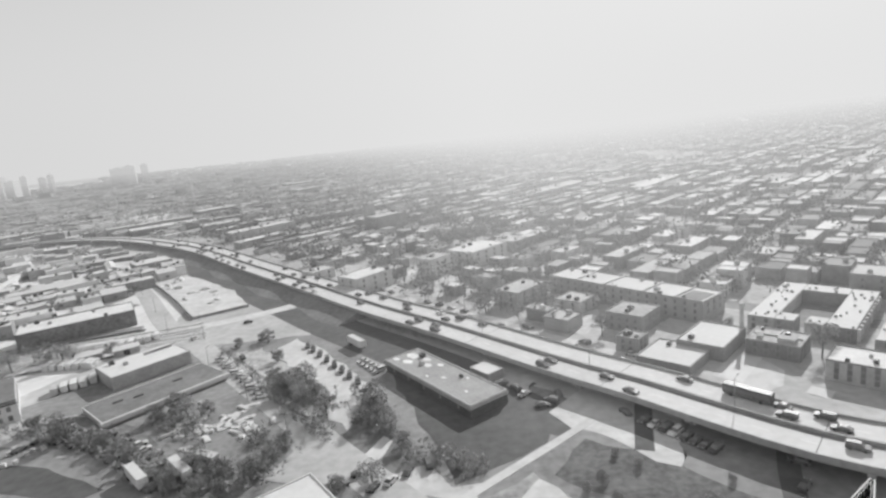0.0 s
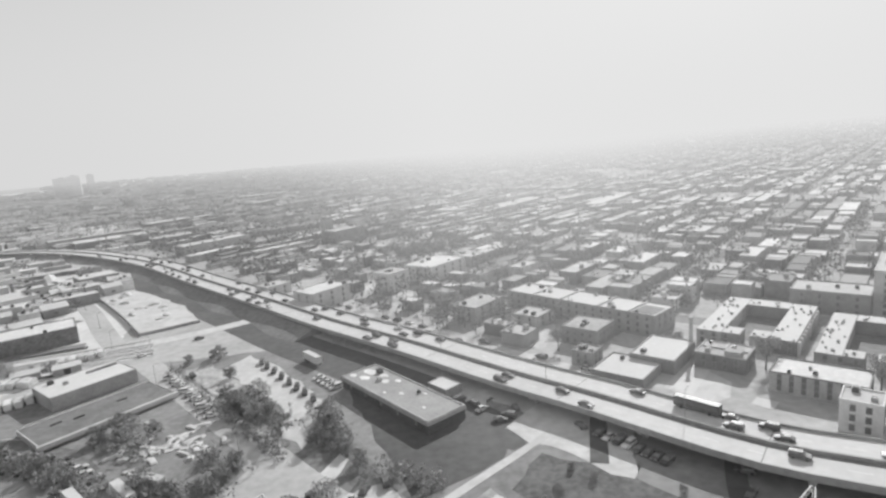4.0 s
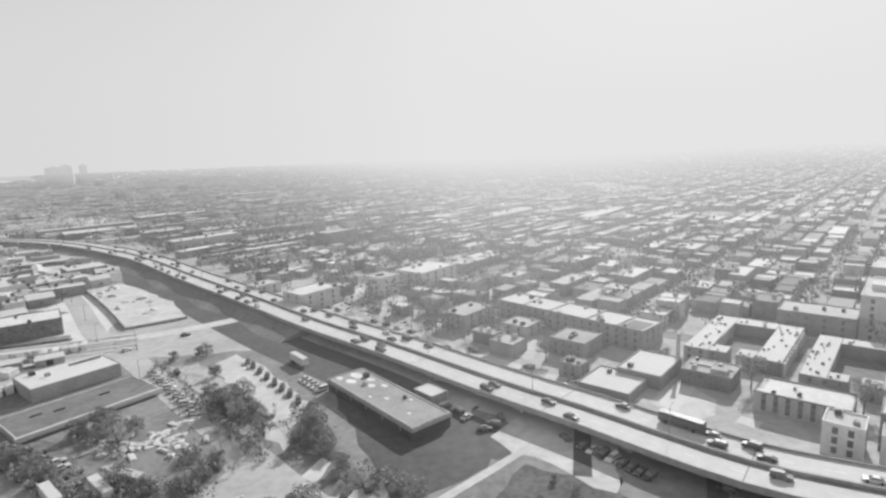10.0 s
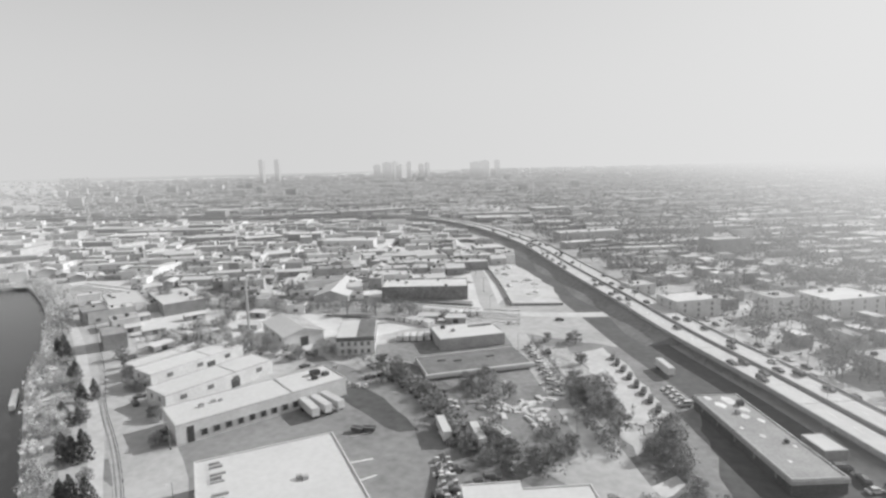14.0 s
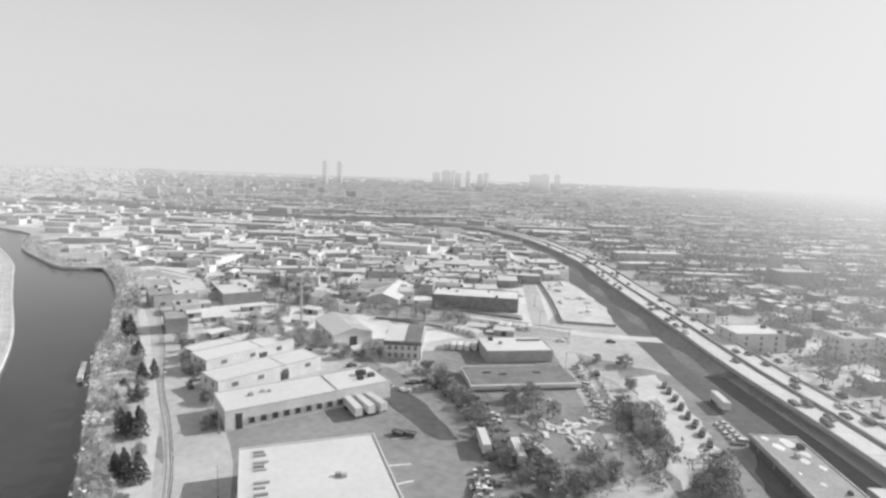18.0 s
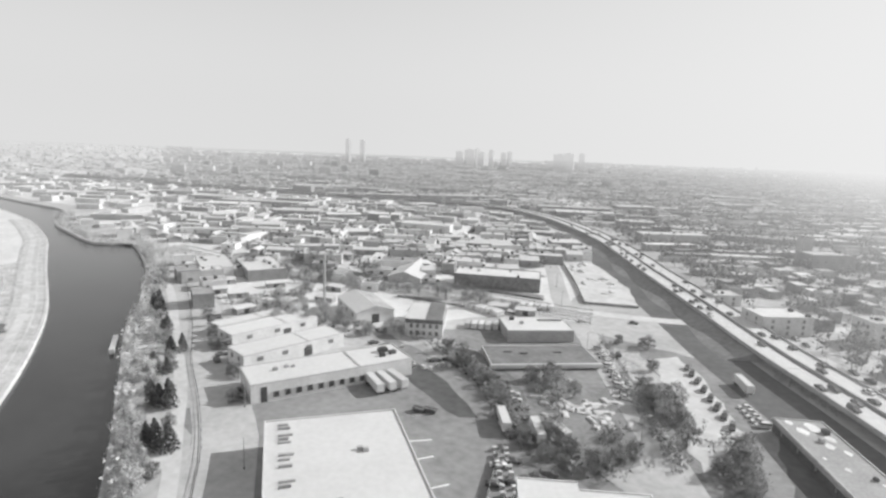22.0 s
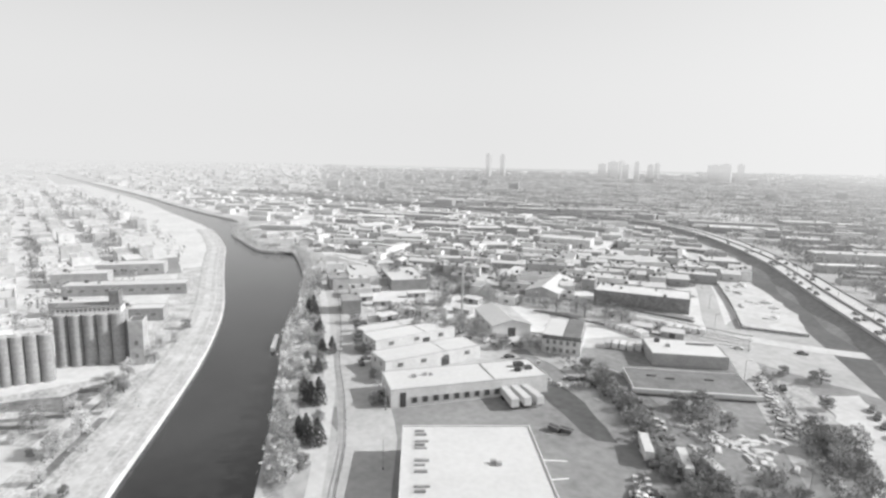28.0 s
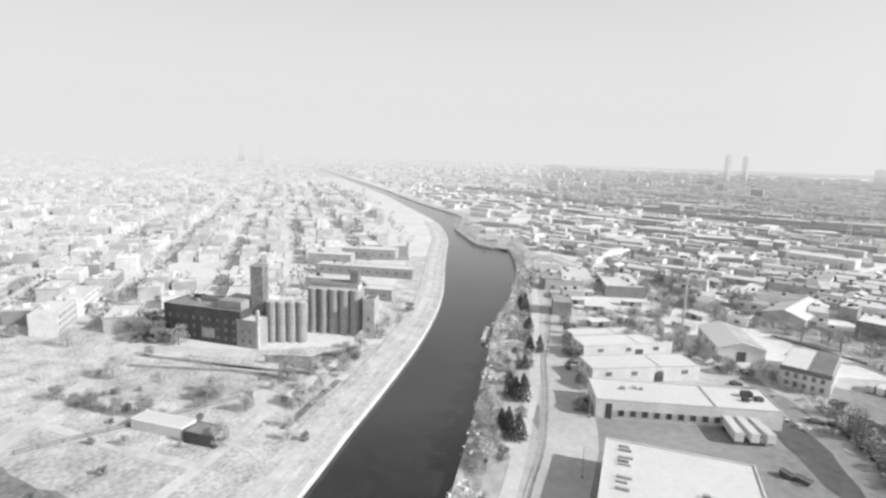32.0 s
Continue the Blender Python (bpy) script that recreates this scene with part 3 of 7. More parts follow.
sheet("apron", [(-180, 168), (-150, 178), (-128, 178), (-112, 168), (-135, 158)], 0.02, M_STREET, "pale worn apron before the office", "yard")

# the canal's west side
sheet("west_land", [tuple(p + n * 2) for p, n in zip(west[nearest(west, -100, -14):nearest(west, -1100, 140):6], sides(west)[nearest(west, -100, -14):nearest(west, -1100, 140):6])] + [(-1600, 100), (-1900, -500), (-1700, -1500), (-300, -700), (-60, -200)], 0.015, M_WESTLAND, "ground of the streets beyond the canal, paled for haze", "ground")
sheet("open_ground", [(-60, -42), (-110, -14), (-150, 8), (-195, 30), (-240, 50), (-300, 74), (-420, 104), (-420, 80), (-300, 46), (-262, 30), (-226, 36), (-226, 5), (-222, -60), (-262, -80), (-300, -140), (-190, -190), (-60, -120)], 0.03, M_WEST, "mottled pale open ground beside the canal", "ground")
for pts, w, m, lb in (([(-60, -46), (-132, -8), (-194, 22), (-262, 53), (-330, 78), (-450, 106)], 5, M_SNOWY, "pale towpath along the canal"),
                      ([(-90, -58), (-140, -26), (-174, -8), (-200, 8), (-232, 28)], 3.5, M_SNOWY, "pale track across open ground"),
                      ([(-226, -60), (-213, -33), (-200, -4), (-194, 12)], 2.6, M_SCRUB, "dark rutted strip of grass"),
                      ([(-120, -88), (-160, -78), (-205, -70), (-250, -66)], 6, M_PALE, "pale strip of worn asphalt"),
                      ([(-190, 12), (-174, 3), (-157, -6)], 2.6, M_SCRUB, "dark grassy ditch"),
                      ([(-217, -52), (-212, -36), (-206, -20), (-197, -6)], 3.0, M_ROUGH, "dark rutted strip of grass"),
                      ([(-185, -47), (-182, -36), (-176, -24)], 4.0, M_ROUGH, "dark rutted strip of grass")):
    road("path", pts, w, 0.08, m, lb, "path")
tagged(part("bank_verge", ribbon(west[nearest(west, -60, -36):nearest(west, -648, 152)], 0.7, 14.0, -0.05, 0.1), M_VERGE), "pale dry grass verge of the canal bank", "grass", kind="structure")
tagged(part("canal_coping", ribbon(west[nearest(west, -60, -36):nearest(west, -648, 152)], -0.2, 1.1, -4, 0.25), M_SNOWY), "pale concrete coping of the canal bank", "coping", kind="structure")
tagged(part("canal_coping", ribbon(east[nearest(east, -30, -8):nearest(east, -325, 132)], -0.5, 0.2, -4, 0.2), M_CONCRETE), "grey concrete edge of the canal bank", "coping", kind="structure")
tagged(part("landing_stage", boxes((-9, 9, -0.9, 0.9, -3, 0.5), bevel=0.1), M_PALE, at=pose(-233, 80, -0.2, 0, 0, 155)), "narrow pale concrete landing stage in the canal", "jetty")
sheet("grass_patch", [(-207, -66), (-211, -48), (-198, -20), (-184, -17), (-183, -38), (-190, -58)], 0.06, M_ROUGH, "patch of rough grey grass", "grass")
sheet("grass_patch", [(-221, -18), (-215, 2), (-224, 20), (-210, 15), (-206, -4)], 0.06, M_SCRUB, "dark rough grass before the silos", "grass")
sheet("bare_patch", [(-183, -26), (-186, -13), (-177, -3), (-166, -10), (-171, -22)], 0.07, M_SNOWY, "bright bare patch of open ground", "ground")
sheet("bare_patch", [(-242, -74), (-233, -46), (-224, -18), (-215, -18), (-226, -50), (-232, -72)], 0.064, M_SNOWY, "bright bare strip before the mill", "ground")
sheet("grass_patch", [(-130, -30), (-150, -44), (-144, -78), (-112, -84), (-100, -50)], 0.06, M_ROUGH, "patch of rough grey grass", "grass")
sheet("field", [(-185, -97), (-177, -85), (-168, -70.5), (-156, -54), (-148, -41), (-142, -30), (-129, -34), (-120, -50), (-125, -90)], 0.068, M_ROUGH, "dull grey field beside the canal", "grass")
sheet("field", [(-166, -92), (-152, -77), (-142, -64), (-132, -52), (-122, -50), (-124, -92)], 0.074, M_SCRUB, "dark corner of a field", "grass")
road("path", [(-196, -104), (-180, -84), (-169, -68), (-157, -51.5), (-148, -38), (-141, -26)], 3.2, 0.1, M_SNOWY, "bright track along a field")
sheet("grass_patch", [(-196, -73), (-208, -64), (-206, -44), (-202, -26), (-193, -10), (-184, 2), (-176, -4), (-179, -20), (-182, -37), (-185, -55), (-187, -69)], 0.066, M_ROUGH, "mottled grey grass on open ground", "grass")
road("path", [(-216, -62), (-213, -53), (-209, -40), (-205, -26), (-199, -13), (-192, -2)], 2.4, 0.1, M_SCRUB, "dark overgrown strip on open ground")
sheet("grass_patch", [(-219, -15), (-213, 0), (-207, 14), (-196, 10), (-203, -3), (-211, -13)], 0.07, M_SCRUB, "dark rough grass before the silos", "grass")
sheet("yard", [(-449, 15), (-470, 88), (-404, 76), (-414, 20)], 0.05, M_ASPHALT, "grey storage yard beyond the canal", "yard")
for o, w, m, lb in ((9.0, 3.4, M_SNOWY, "bright towpath on the canal bank"), (4.6, 0.8, M_SNOWY, "pale worn line in the bank's grass"), (14.5, 1.4, M_ROUGH, "darker ragged edge of the bank")):
    line = west[nearest(west, -60, -36):nearest(west, -648, 152)]
    tagged(part("towpath", ribbon(line, o - w / 2, o + w / 2, 0.05, 0.108), m), lb, "path", kind="structure")
sheet("gravel_apron", [(-53, 154), (-44, 150), (-29, 130), (-28, 121), (-52, 128), (-46, 139)], 0.095, M_STREET, "wide pale mouth of the main street", "road")
sheet("gravel_lot", [(-18, 123), (-9, 128), (-3, 117), (2, 117), (1, 111), (-19, 116)], 0.055, M_SNOWY, "bright strewn gravel patch", "lot")
sheet("bare_patch", [(-28, 130), (-21, 142), (-19, 139), (-24, 128)], 0.055, M_SNOWY, "pale bare strip between trees", "ground")
# two shadow bars beside the highway, laid as dark strips of ground
road("lane", [(60, 168), (50.5, 143), (43.5, 123)], 4.6, 0.13, M_TARMAC_SHADE, "dark ground strip standing in for a shadow by the highway", step=6)
road("lane", [(86, 140), (75, 118), (70, 109), (64, 96)], 4.6, 0.13, M_TARMAC_SHADE, "dark ground strip standing in for a shadow by the highway", step=6)
town_edge = [p + n * -12 for p, n in zip(hwy, hwy_n)][nearest(hwy, 210, 48):nearest(hwy, -322, 582):3]
sheet("town_ground", [tuple(p) for p in town_edge] + [(-150, 760), (150, 700), (420, 520), (520, 300), (430, 60)], 0.006, M_TOWNLAND, "grey trodden yards and gardens of the town", "ground")
sheet("far_ground", [(-330, 640), (-450, 690), (-560, 690), (-700, 610), (-920, 520), (-1330, 400), (-4000, 1200), (-3400, 3600), (-1600, 3800), (-640, 1500)], 0.007, M_WESTLAND, "pale ground of the works beyond the highway", "ground")
for x0, y0, x1, y1 in ((-98, 106, -94, 111), (-91, 99, -88, 105), (-74, 87, -70, 92), (-79, 94, -77, 98), (-108, 118, -104, 123)):
    road("bay_line", [(x0, y0), (x1, y1)], 0.5, 0.09, M_PAINT, "pale painted bay line in the yard", "line", 3)
# dark tarmac by the hedge, with the trees' shade put into its colour
sheet("yard_patch", [(-140, 150), (-122, 146), (-101, 136), (-92, 130), (-97, 126), (-116, 132), (-136, 140)], 0.036, M_TARMAC_SHADE, "dark tarmac patch with tree shade in its colour", "yard")
sheet("yard_patch", [(-128, 92), (-112, 112), (-102, 106), (-116, 84)], 0.036, M_PALE, "pale worn patch in the yard", "yard")
sheet("yard_patch", [(-70, 92), (-62, 104), (-56, 98), (-60, 84)], 0.036, M_PALE, "pale worn patch in the yard", "yard")

# ---- works buildings between the canal and the highway ----
A_DEG = 44.0  # the town grid's angle
depot = flat_house("low_depot", pose(-4.8, 170.6, 0, 0, 0, deg(0.56, -0.83)), 48.5, 13.8, 4, M_MILL, M_DEPOTROOF, "long low flat-roofed depot with stained gravel roof beside the highway", "building", vents=3, parapet=0.35, edge=M_CONCRETE,
                   rows=((0, 5, 1.2, WIN_DARK),))
part("fascia", boxes((-24.6, 24.6, -7.35, -7.0, 3.0, 4.0), (24.35, 24.7, -7.0, 7.0, 3.0, 4.0)), M_DARKCONC, depot, "grey concrete fascia band")
for x, y, r in ((-20, 2, 3.4), (-17, -2, 2.6), (-13.5, 3.4, 2.4), (-22, -3.6, 2.0), (-9, 1, 2.0), (-6, 4, 1.6), (3, -1, 1.3), (16, -2, 1.0), (9, 4, 0.9), (-2, -4, 0.9)):
    # pale worn patches in the gravel
    bm = bmesh.new()
    pts = [(x + r * (0.6 + 0.4 * random.random()) * math.cos(k * 0.7), y + r * 0.7 * (0.6 + 0.4 * random.random()) * math.sin(k * 0.7)) for k in range(9)]
    bm.free()
    part("roof_patch", prism(pts, 4.08, 4.11), M_SNOWYROOF, depot)

big = flat_house("warehouse", pose(-87.9, 74.8, 0, 0, 0, deg(0.55, 0.835)), 35, 62, 7, M_PALEWALL, M_BRIGHTROOF, "large warehouse with bright white flat roof and vents", "warehouse", parapet=0.4, edge=M_TRIM)
for i, u in enumerate((28, 26, 22.5, 20.5, 19, 13, 11, 8, 2, 0)):
    # long low skylights on the canal side
    part("roof_vent", boxes((-14.2, -11.6 + 0.5 * (i % 3), u - 0.3, u + 0.3, 7.08, 7.08 + 0.4 + 0.2 * (i % 2))), M_METAL if i % 3 else M_DARKWALL, big)
for x, y in ((5, 12), (6.2, 11), (-2, -8)):
    part("roof_unit", boxes((x - 0.7, x + 0.7, y - 0.5, y + 0.5, 7.08, 8.0), bevel=0.06), M_METAL, big)

dock = flat_house("loading_dock_building", pose(-146.6, 117, 0, 0, 0, deg(0.33, 0.94)), 55.5, 16.5, 6, M_PALEWALL, M_BRIGHTROOF, "pale flat-roofed industrial building with a row of loading docks", "building", parapet=0.3, edge=M_TRIM)
for i in range(11):
    x = -20 + i * 3.6
    d = part("dock_door", boxes((x - 0.8, x + 0.8, -8.31, -8.23, 1.1, 3.0)), M_DARKMETAL, dock)
    part("dock_surround", boxes((x - 1.0, x - 0.8, -8.6, -8.23, 1.0, 3.2), (x + 0.8, x + 1.0, -8.6, -8.23, 1.0, 3.2), (x - 1.0, x + 1.0, -8.6, -8.23, 3.0, 3.25), bevel=0.03), M_DARKCONC, d)
part("door", boxes((-24.8, -22.8, -8.33, -8.23, 0.05, 5.0)), M_DARKMETAL, dock, "tall dark doorway")
part("roof_joint", boxes((8, 8.4, -7.8, 7.8, 6.08, 6.3)), M_GREYROOF, dock)
for x, y, s in ((21, 2, 1.6), (23.5, -1, 1.2), (19, -2, 1.0), (-18, 1, 0.8), (-14, 2, 0.7), (-12, 1.5, 0.6)):
    part("roof_unit", boxes((x - s, x + s, y - s * 0.7, y + s * 0.7, 6.08, 6.08 + s), (x - s * 0.6, x + s * 0.6, y - s * 0.5, y + s * 0.5, 6.08 + s, 6.3 + s)), M_DARKMETAL if s > 0.9 else M_METAL, dock)
for x, y, a, L, W, H, n in ((-176.8, 121.5, 85, 42, 13, 5.5, 4), (-200.2, 128.5, 87, 39, 12, 5.5, 3), (-216, 129, 88, 32, 8, 4, 0)):
    w = flat_house("warehouse", pose(x, y, 0, 0, 0, a), L, W, H, M_PALEWALL, M_BRIGHTROOF, "long pale warehouse with a flat white roof", "warehouse", group="parallel warehouses", parapet=0.25, edge=M_TRIM,
                   rows=((0, n, 2.8, WIN_WIDE), (3, 2, 3.0, WIN), (1, 2, 3.0, WIN)) if n else ())
    part("loading_door", boxes((3, 6.5, -W / 2 - 0.08, -W / 2 + 0.02, 0.05, 3.4)), M_DARKMETAL, w)
    part("roof_seam", boxes((L * 0.12, L * 0.12 + 0.3, -W / 2 + 0.4, W / 2 - 0.4, H + 0.08, H + 0.25)), M_GREYROOF, w)
# its lit and shaded slopes are coloured in, one bright roof and one grey
sh = gable_house("shed", pose(-196.6, 178.5, 0, 0, 0, -24), 31, 18, 5.5, 8, M_PALEWALL, M_BRIGHTROOF, M_GREYROOF, "pale gabled shed beside a tall slim mast", "shed", rows=((0, 3, 2.4, WIN_WIDE),))
part("shed_door", boxes((15.48, 15.6, -1.8, 1.8, 0.05, 4.2)), M_DARKMETAL, sh)
of = flat_house("office_building", pose(-162.6, 185.4, 0, 0, 0, 36.6), 16, 30, 7, M_TRAILER, M_BRIGHTROOF, "two-storey pale office building with half its roof dark", "building", parapet=0.3, edge=M_TRIM,
                rows=((0, 5, 1.0, WIN), (0, 5, 4.2, WIN), (3, 7, 1.0, WIN), (3, 7, 4.2, WIN), (1, 7, 4.2, WIN)))
part("dark_roof", boxes((0.5, 7.7, -14.6, 14.6, 7.08, 7.3)), M_DARKROOF, of)
part("cornice", boxes((-8.0, 8.0, -15.25, -15.0, 6.3, 6.7)), M_DARKMETAL, of)
part("eaves_band", boxes((-8.0, 8.0, -15.4, -15.06, 6.9, 8.0)), M_DARKROOF, of)
hw = flat_house("warehouse", pose(-122, 212, 0, 0, 0, deg(0.69, 0.72)), 29, 19.5, 5, M_DARKWALL, M_BRIGHTROOF, "dark-walled warehouse with a pale flat roof", "warehouse", parapet=0.25, edge=M_TRIM, vents=2)
part("roof_ridge", boxes((2, 13, 4, 4.8, 5.08, 5.9)), M_GREYROOF, hw)
ls = flat_house("low_store", pose(-105, 187, 0, 0, 0, deg(0.68, 0.73)), 42, 20, 1.9, M_PALEWALL, M_DARKROOF, "low store with plain grey flat roof, white walls", "building", parapet=0.25, edge=M_TRIM)
for x, y in ((-6, 1), (8, 2), (-12, 3)):
    part("roof_unit", boxes((x - 1.6, x + 1.6, y - 0.4, y + 0.4, 1.98, 2.4), bevel=0.08), M_DARKMETAL, ls)
part("roof_edge", boxes((-21.6, 21.6, -11.2, -10.06, 0.9, 2.3)), M_BRIGHTROOF, ls, "bright white roof edge")
flat_house("warehouse", pose(-186, 275, 0, 0, 0, deg(0.86, 0.51)), 50, 21, 8, M_SOOT, M_WHITEROOF, "long warehouse with a dark sheet wall", "warehouse", parapet=0.3, vents=5)
flat_house("low_store", pose(-231, 442, 0, 0, 0, 40), 26, 22, 4.5, M_DARKWALL, M_BRIGHTROOF, "low dark-walled store with a white roof beyond the gravel lot", "building", parapet=0.2, edge=M_TRIM, vents=2)
claim(-231, 442, 20)
st = thing("store_building", pose(-42.9, 108.3, 0, 0, 0, 36), "small building with a stepped bright white flat roof", "building")
part("wall", prism([(-18, -9), (12, -11), (12, 5), (-4, 5), (-4, 8), (-18, 8)], 0, 5.4), M_DARKWALL, st)
part("roof", prism([(-17.9, -8.9), (11.9, -10.9), (11.9, 4.9), (-4.1, 4.9), (-4.1, 7.9), (-17.9, 7.9)], 5.404, 5.52), M_BRIGHTROOF, st)
part("parapet", boxes((-18, -17.7, -8.9, 7.9, 5.4, 5.8), (-17.7, -4, 7.7, 8, 5.4, 5.8), (-4, 12, 4.7, 5, 5.4, 5.8), (11.7, 12, -10.8, 4.7, 5.4, 5.8)), M_TRIM, st)

flat_house("small_shed", pose(10.2, 174, 0, 0, 0, deg(0.58, -0.81)), 9, 6.5, 3, M_DARKWALL, M_BRIGHTROOF, "small white-roofed shed below the highway", "shed", parapet=0.15, edge=M_TRIM)
# shelters and containers behind the office
rnd = random.Random(11)
con = None
for k in range(20):
    u = k % 7
    x, y = ((-149.5 + 2.6 * u, 199 + 1.9 * u), (-169 + 3.2 * u, 226 - 0.3 * u), (-152 + 3.0 * u, 243 + 2 * u))[k // 7]
    m = pose(x + rnd.uniform(-.4, .4), y + rnd.uniform(-.6, .6), 0, 0, 0, (118, 92, 118)[k // 7] + rnd.uniform(-4, 4))
    if con is None:
        con = thing("shipping_container", m, "pale steel shipping container standing in a works yard", "container", "containers")
        part("shell", boxes((-3, 3, -1.2, 1.2, 0.12, 2.6), bevel=0.05), M_CARPALE, con)
        for x in (-2.4, -1.6, -0.8, 0, 0.8, 1.6, 2.4):
            part("rib", boxes((x - 0.12, x + 0.12, -1.26, 1.26, 0.2, 2.5)), M_METAL, con)
        part("skid", boxes((-3, 3, -1.1, -0.8, 0, 0.12), (-3, 3, 0.8, 1.1, 0, 0.12)), M_DARKMETAL, con)
    else:
        copy_thing(con, m)

# slabs stacked in the works yard
for k in range(60):
    x, y = rnd.gauss(-73, 8), rnd.gauss(159, 5)
    a, b, h = rnd.uniform(0.6, 2.6), rnd.uniform(0.4, 0.9), rnd.uniform(0.2, 0.6)
    tagged(part("concrete_slab", boxes((-a, a, -b, b, -0.02, h), (-a * 0.8, a * 0.5, -b * 0.7, b * 0.9, h, h * 1.5), bevel=0.06), M_BRIGHTROOF, at=pose(x, y, 0.04, 0, 0, rnd.uniform(0, 180))),
           "rough pale concrete slab lying in a works yard", "slab", "stacked slabs")
for k in range(16):
    x, y = rnd.uniform(-188, -120), 0
    y = 378 + (x + 190) * -1.15 + rnd.uniform(-14, 14)
    bm = bmesh.new()
    bmesh.ops.create_icosphere(bm, subdivisions=2, radius=1.0)
    for v in bm.verts:
        v.co *= rnd.uniform(0.75, 1.2)
    bmesh.ops.scale(bm, vec=(rnd.uniform(2, 4), rnd.uniform(1.5, 3), rnd.uniform(0.6, 1.6)), verts=bm.verts)
    tagged(part("mound", bm, M_SNOWY, at=pose(x, y, 0.0, 0, 0, rnd.uniform(0, 180))), "pale heap of gravel on a bright lot", "heap", "gravel heaps")

# mast by the shed, fences, billboard
mast = thing("mast", pose(-211, 165.5, 0), "tall slim pale steel mast", "mast")
part("shaft", cyl(bmesh.new(), 0.65, 0.45, 0, 29, n=14), M_CONCRETE, mast)
part("collar", cyl(bmesh.new(), 0.85, 0.85, 27.6, 28.1, n=14), M_METAL, mast)
part("footing", boxes((-1.2, 1.2, -1.2, 1.2, -0.05, 0.5), bevel=0.08), M_CONCRETE, mast)
bb = thing("billboard", Matrix(), "two-sided wedge billboard on a steel post, seen from behind", "billboard")
part("post", cyl(bmesh.new(), 0.55, 0.45, 0, 10.6, x=63.5, y=79.5, n=14), M_DARKMETAL, bb)
for s_, (x0, y0), (x1, y1) in ((1, (56.5, 77.5), (69.6, 86.4)), (-1, (59.7, 73.1), (69.9, 85.8))):
    L = math.hypot(x1 - x0, y1 - y0)
    pn = part("panel", boxes((0, L, -0.12, 0.12, 10.4, 14.0)), M_PALEWALL, bb, at=pose(x0, y0, 0, 0, 0, deg(x1 - x0, y1 - y0)))
    for k in range(9):
        x = 0.4 + (L - 0.8) * k / 8
        part("rib", boxes((x - 0.1, x + 0.1, -0.36 if s_ > 0 else 0.12, -0.12 if s_ > 0 else 0.36, 10.4, 14.0)), M_DARKMETAL, pn)
    for z in (10.6, 12.2, 13.8):
        part("rail", boxes((0, L, -0.48 if s_ > 0 else 0.36, -0.36 if s_ > 0 else 0.48, z - 0.1, z + 0.1)), M_DARKMETAL, pn)
    part("catwalk", boxes((0, L, 0.12 if s_ > 0 else -0.9, 0.9 if s_ > 0 else -0.12, 10.1, 10.22)), M_METAL, pn)
part("beam", boxes((-7, 7, -0.25, 0.25, 10.0, 10.4)), M_DARKMETAL, bb, at=pose(63.5, 79.5, 0, 0, 0, 40))
part("beam", boxes((-1.8, 1.8, -0.2, 0.2, 10.0, 10.4)), M_DARKMETAL, bb, at=pose(60.5, 77, 0, 0, 0, 130))

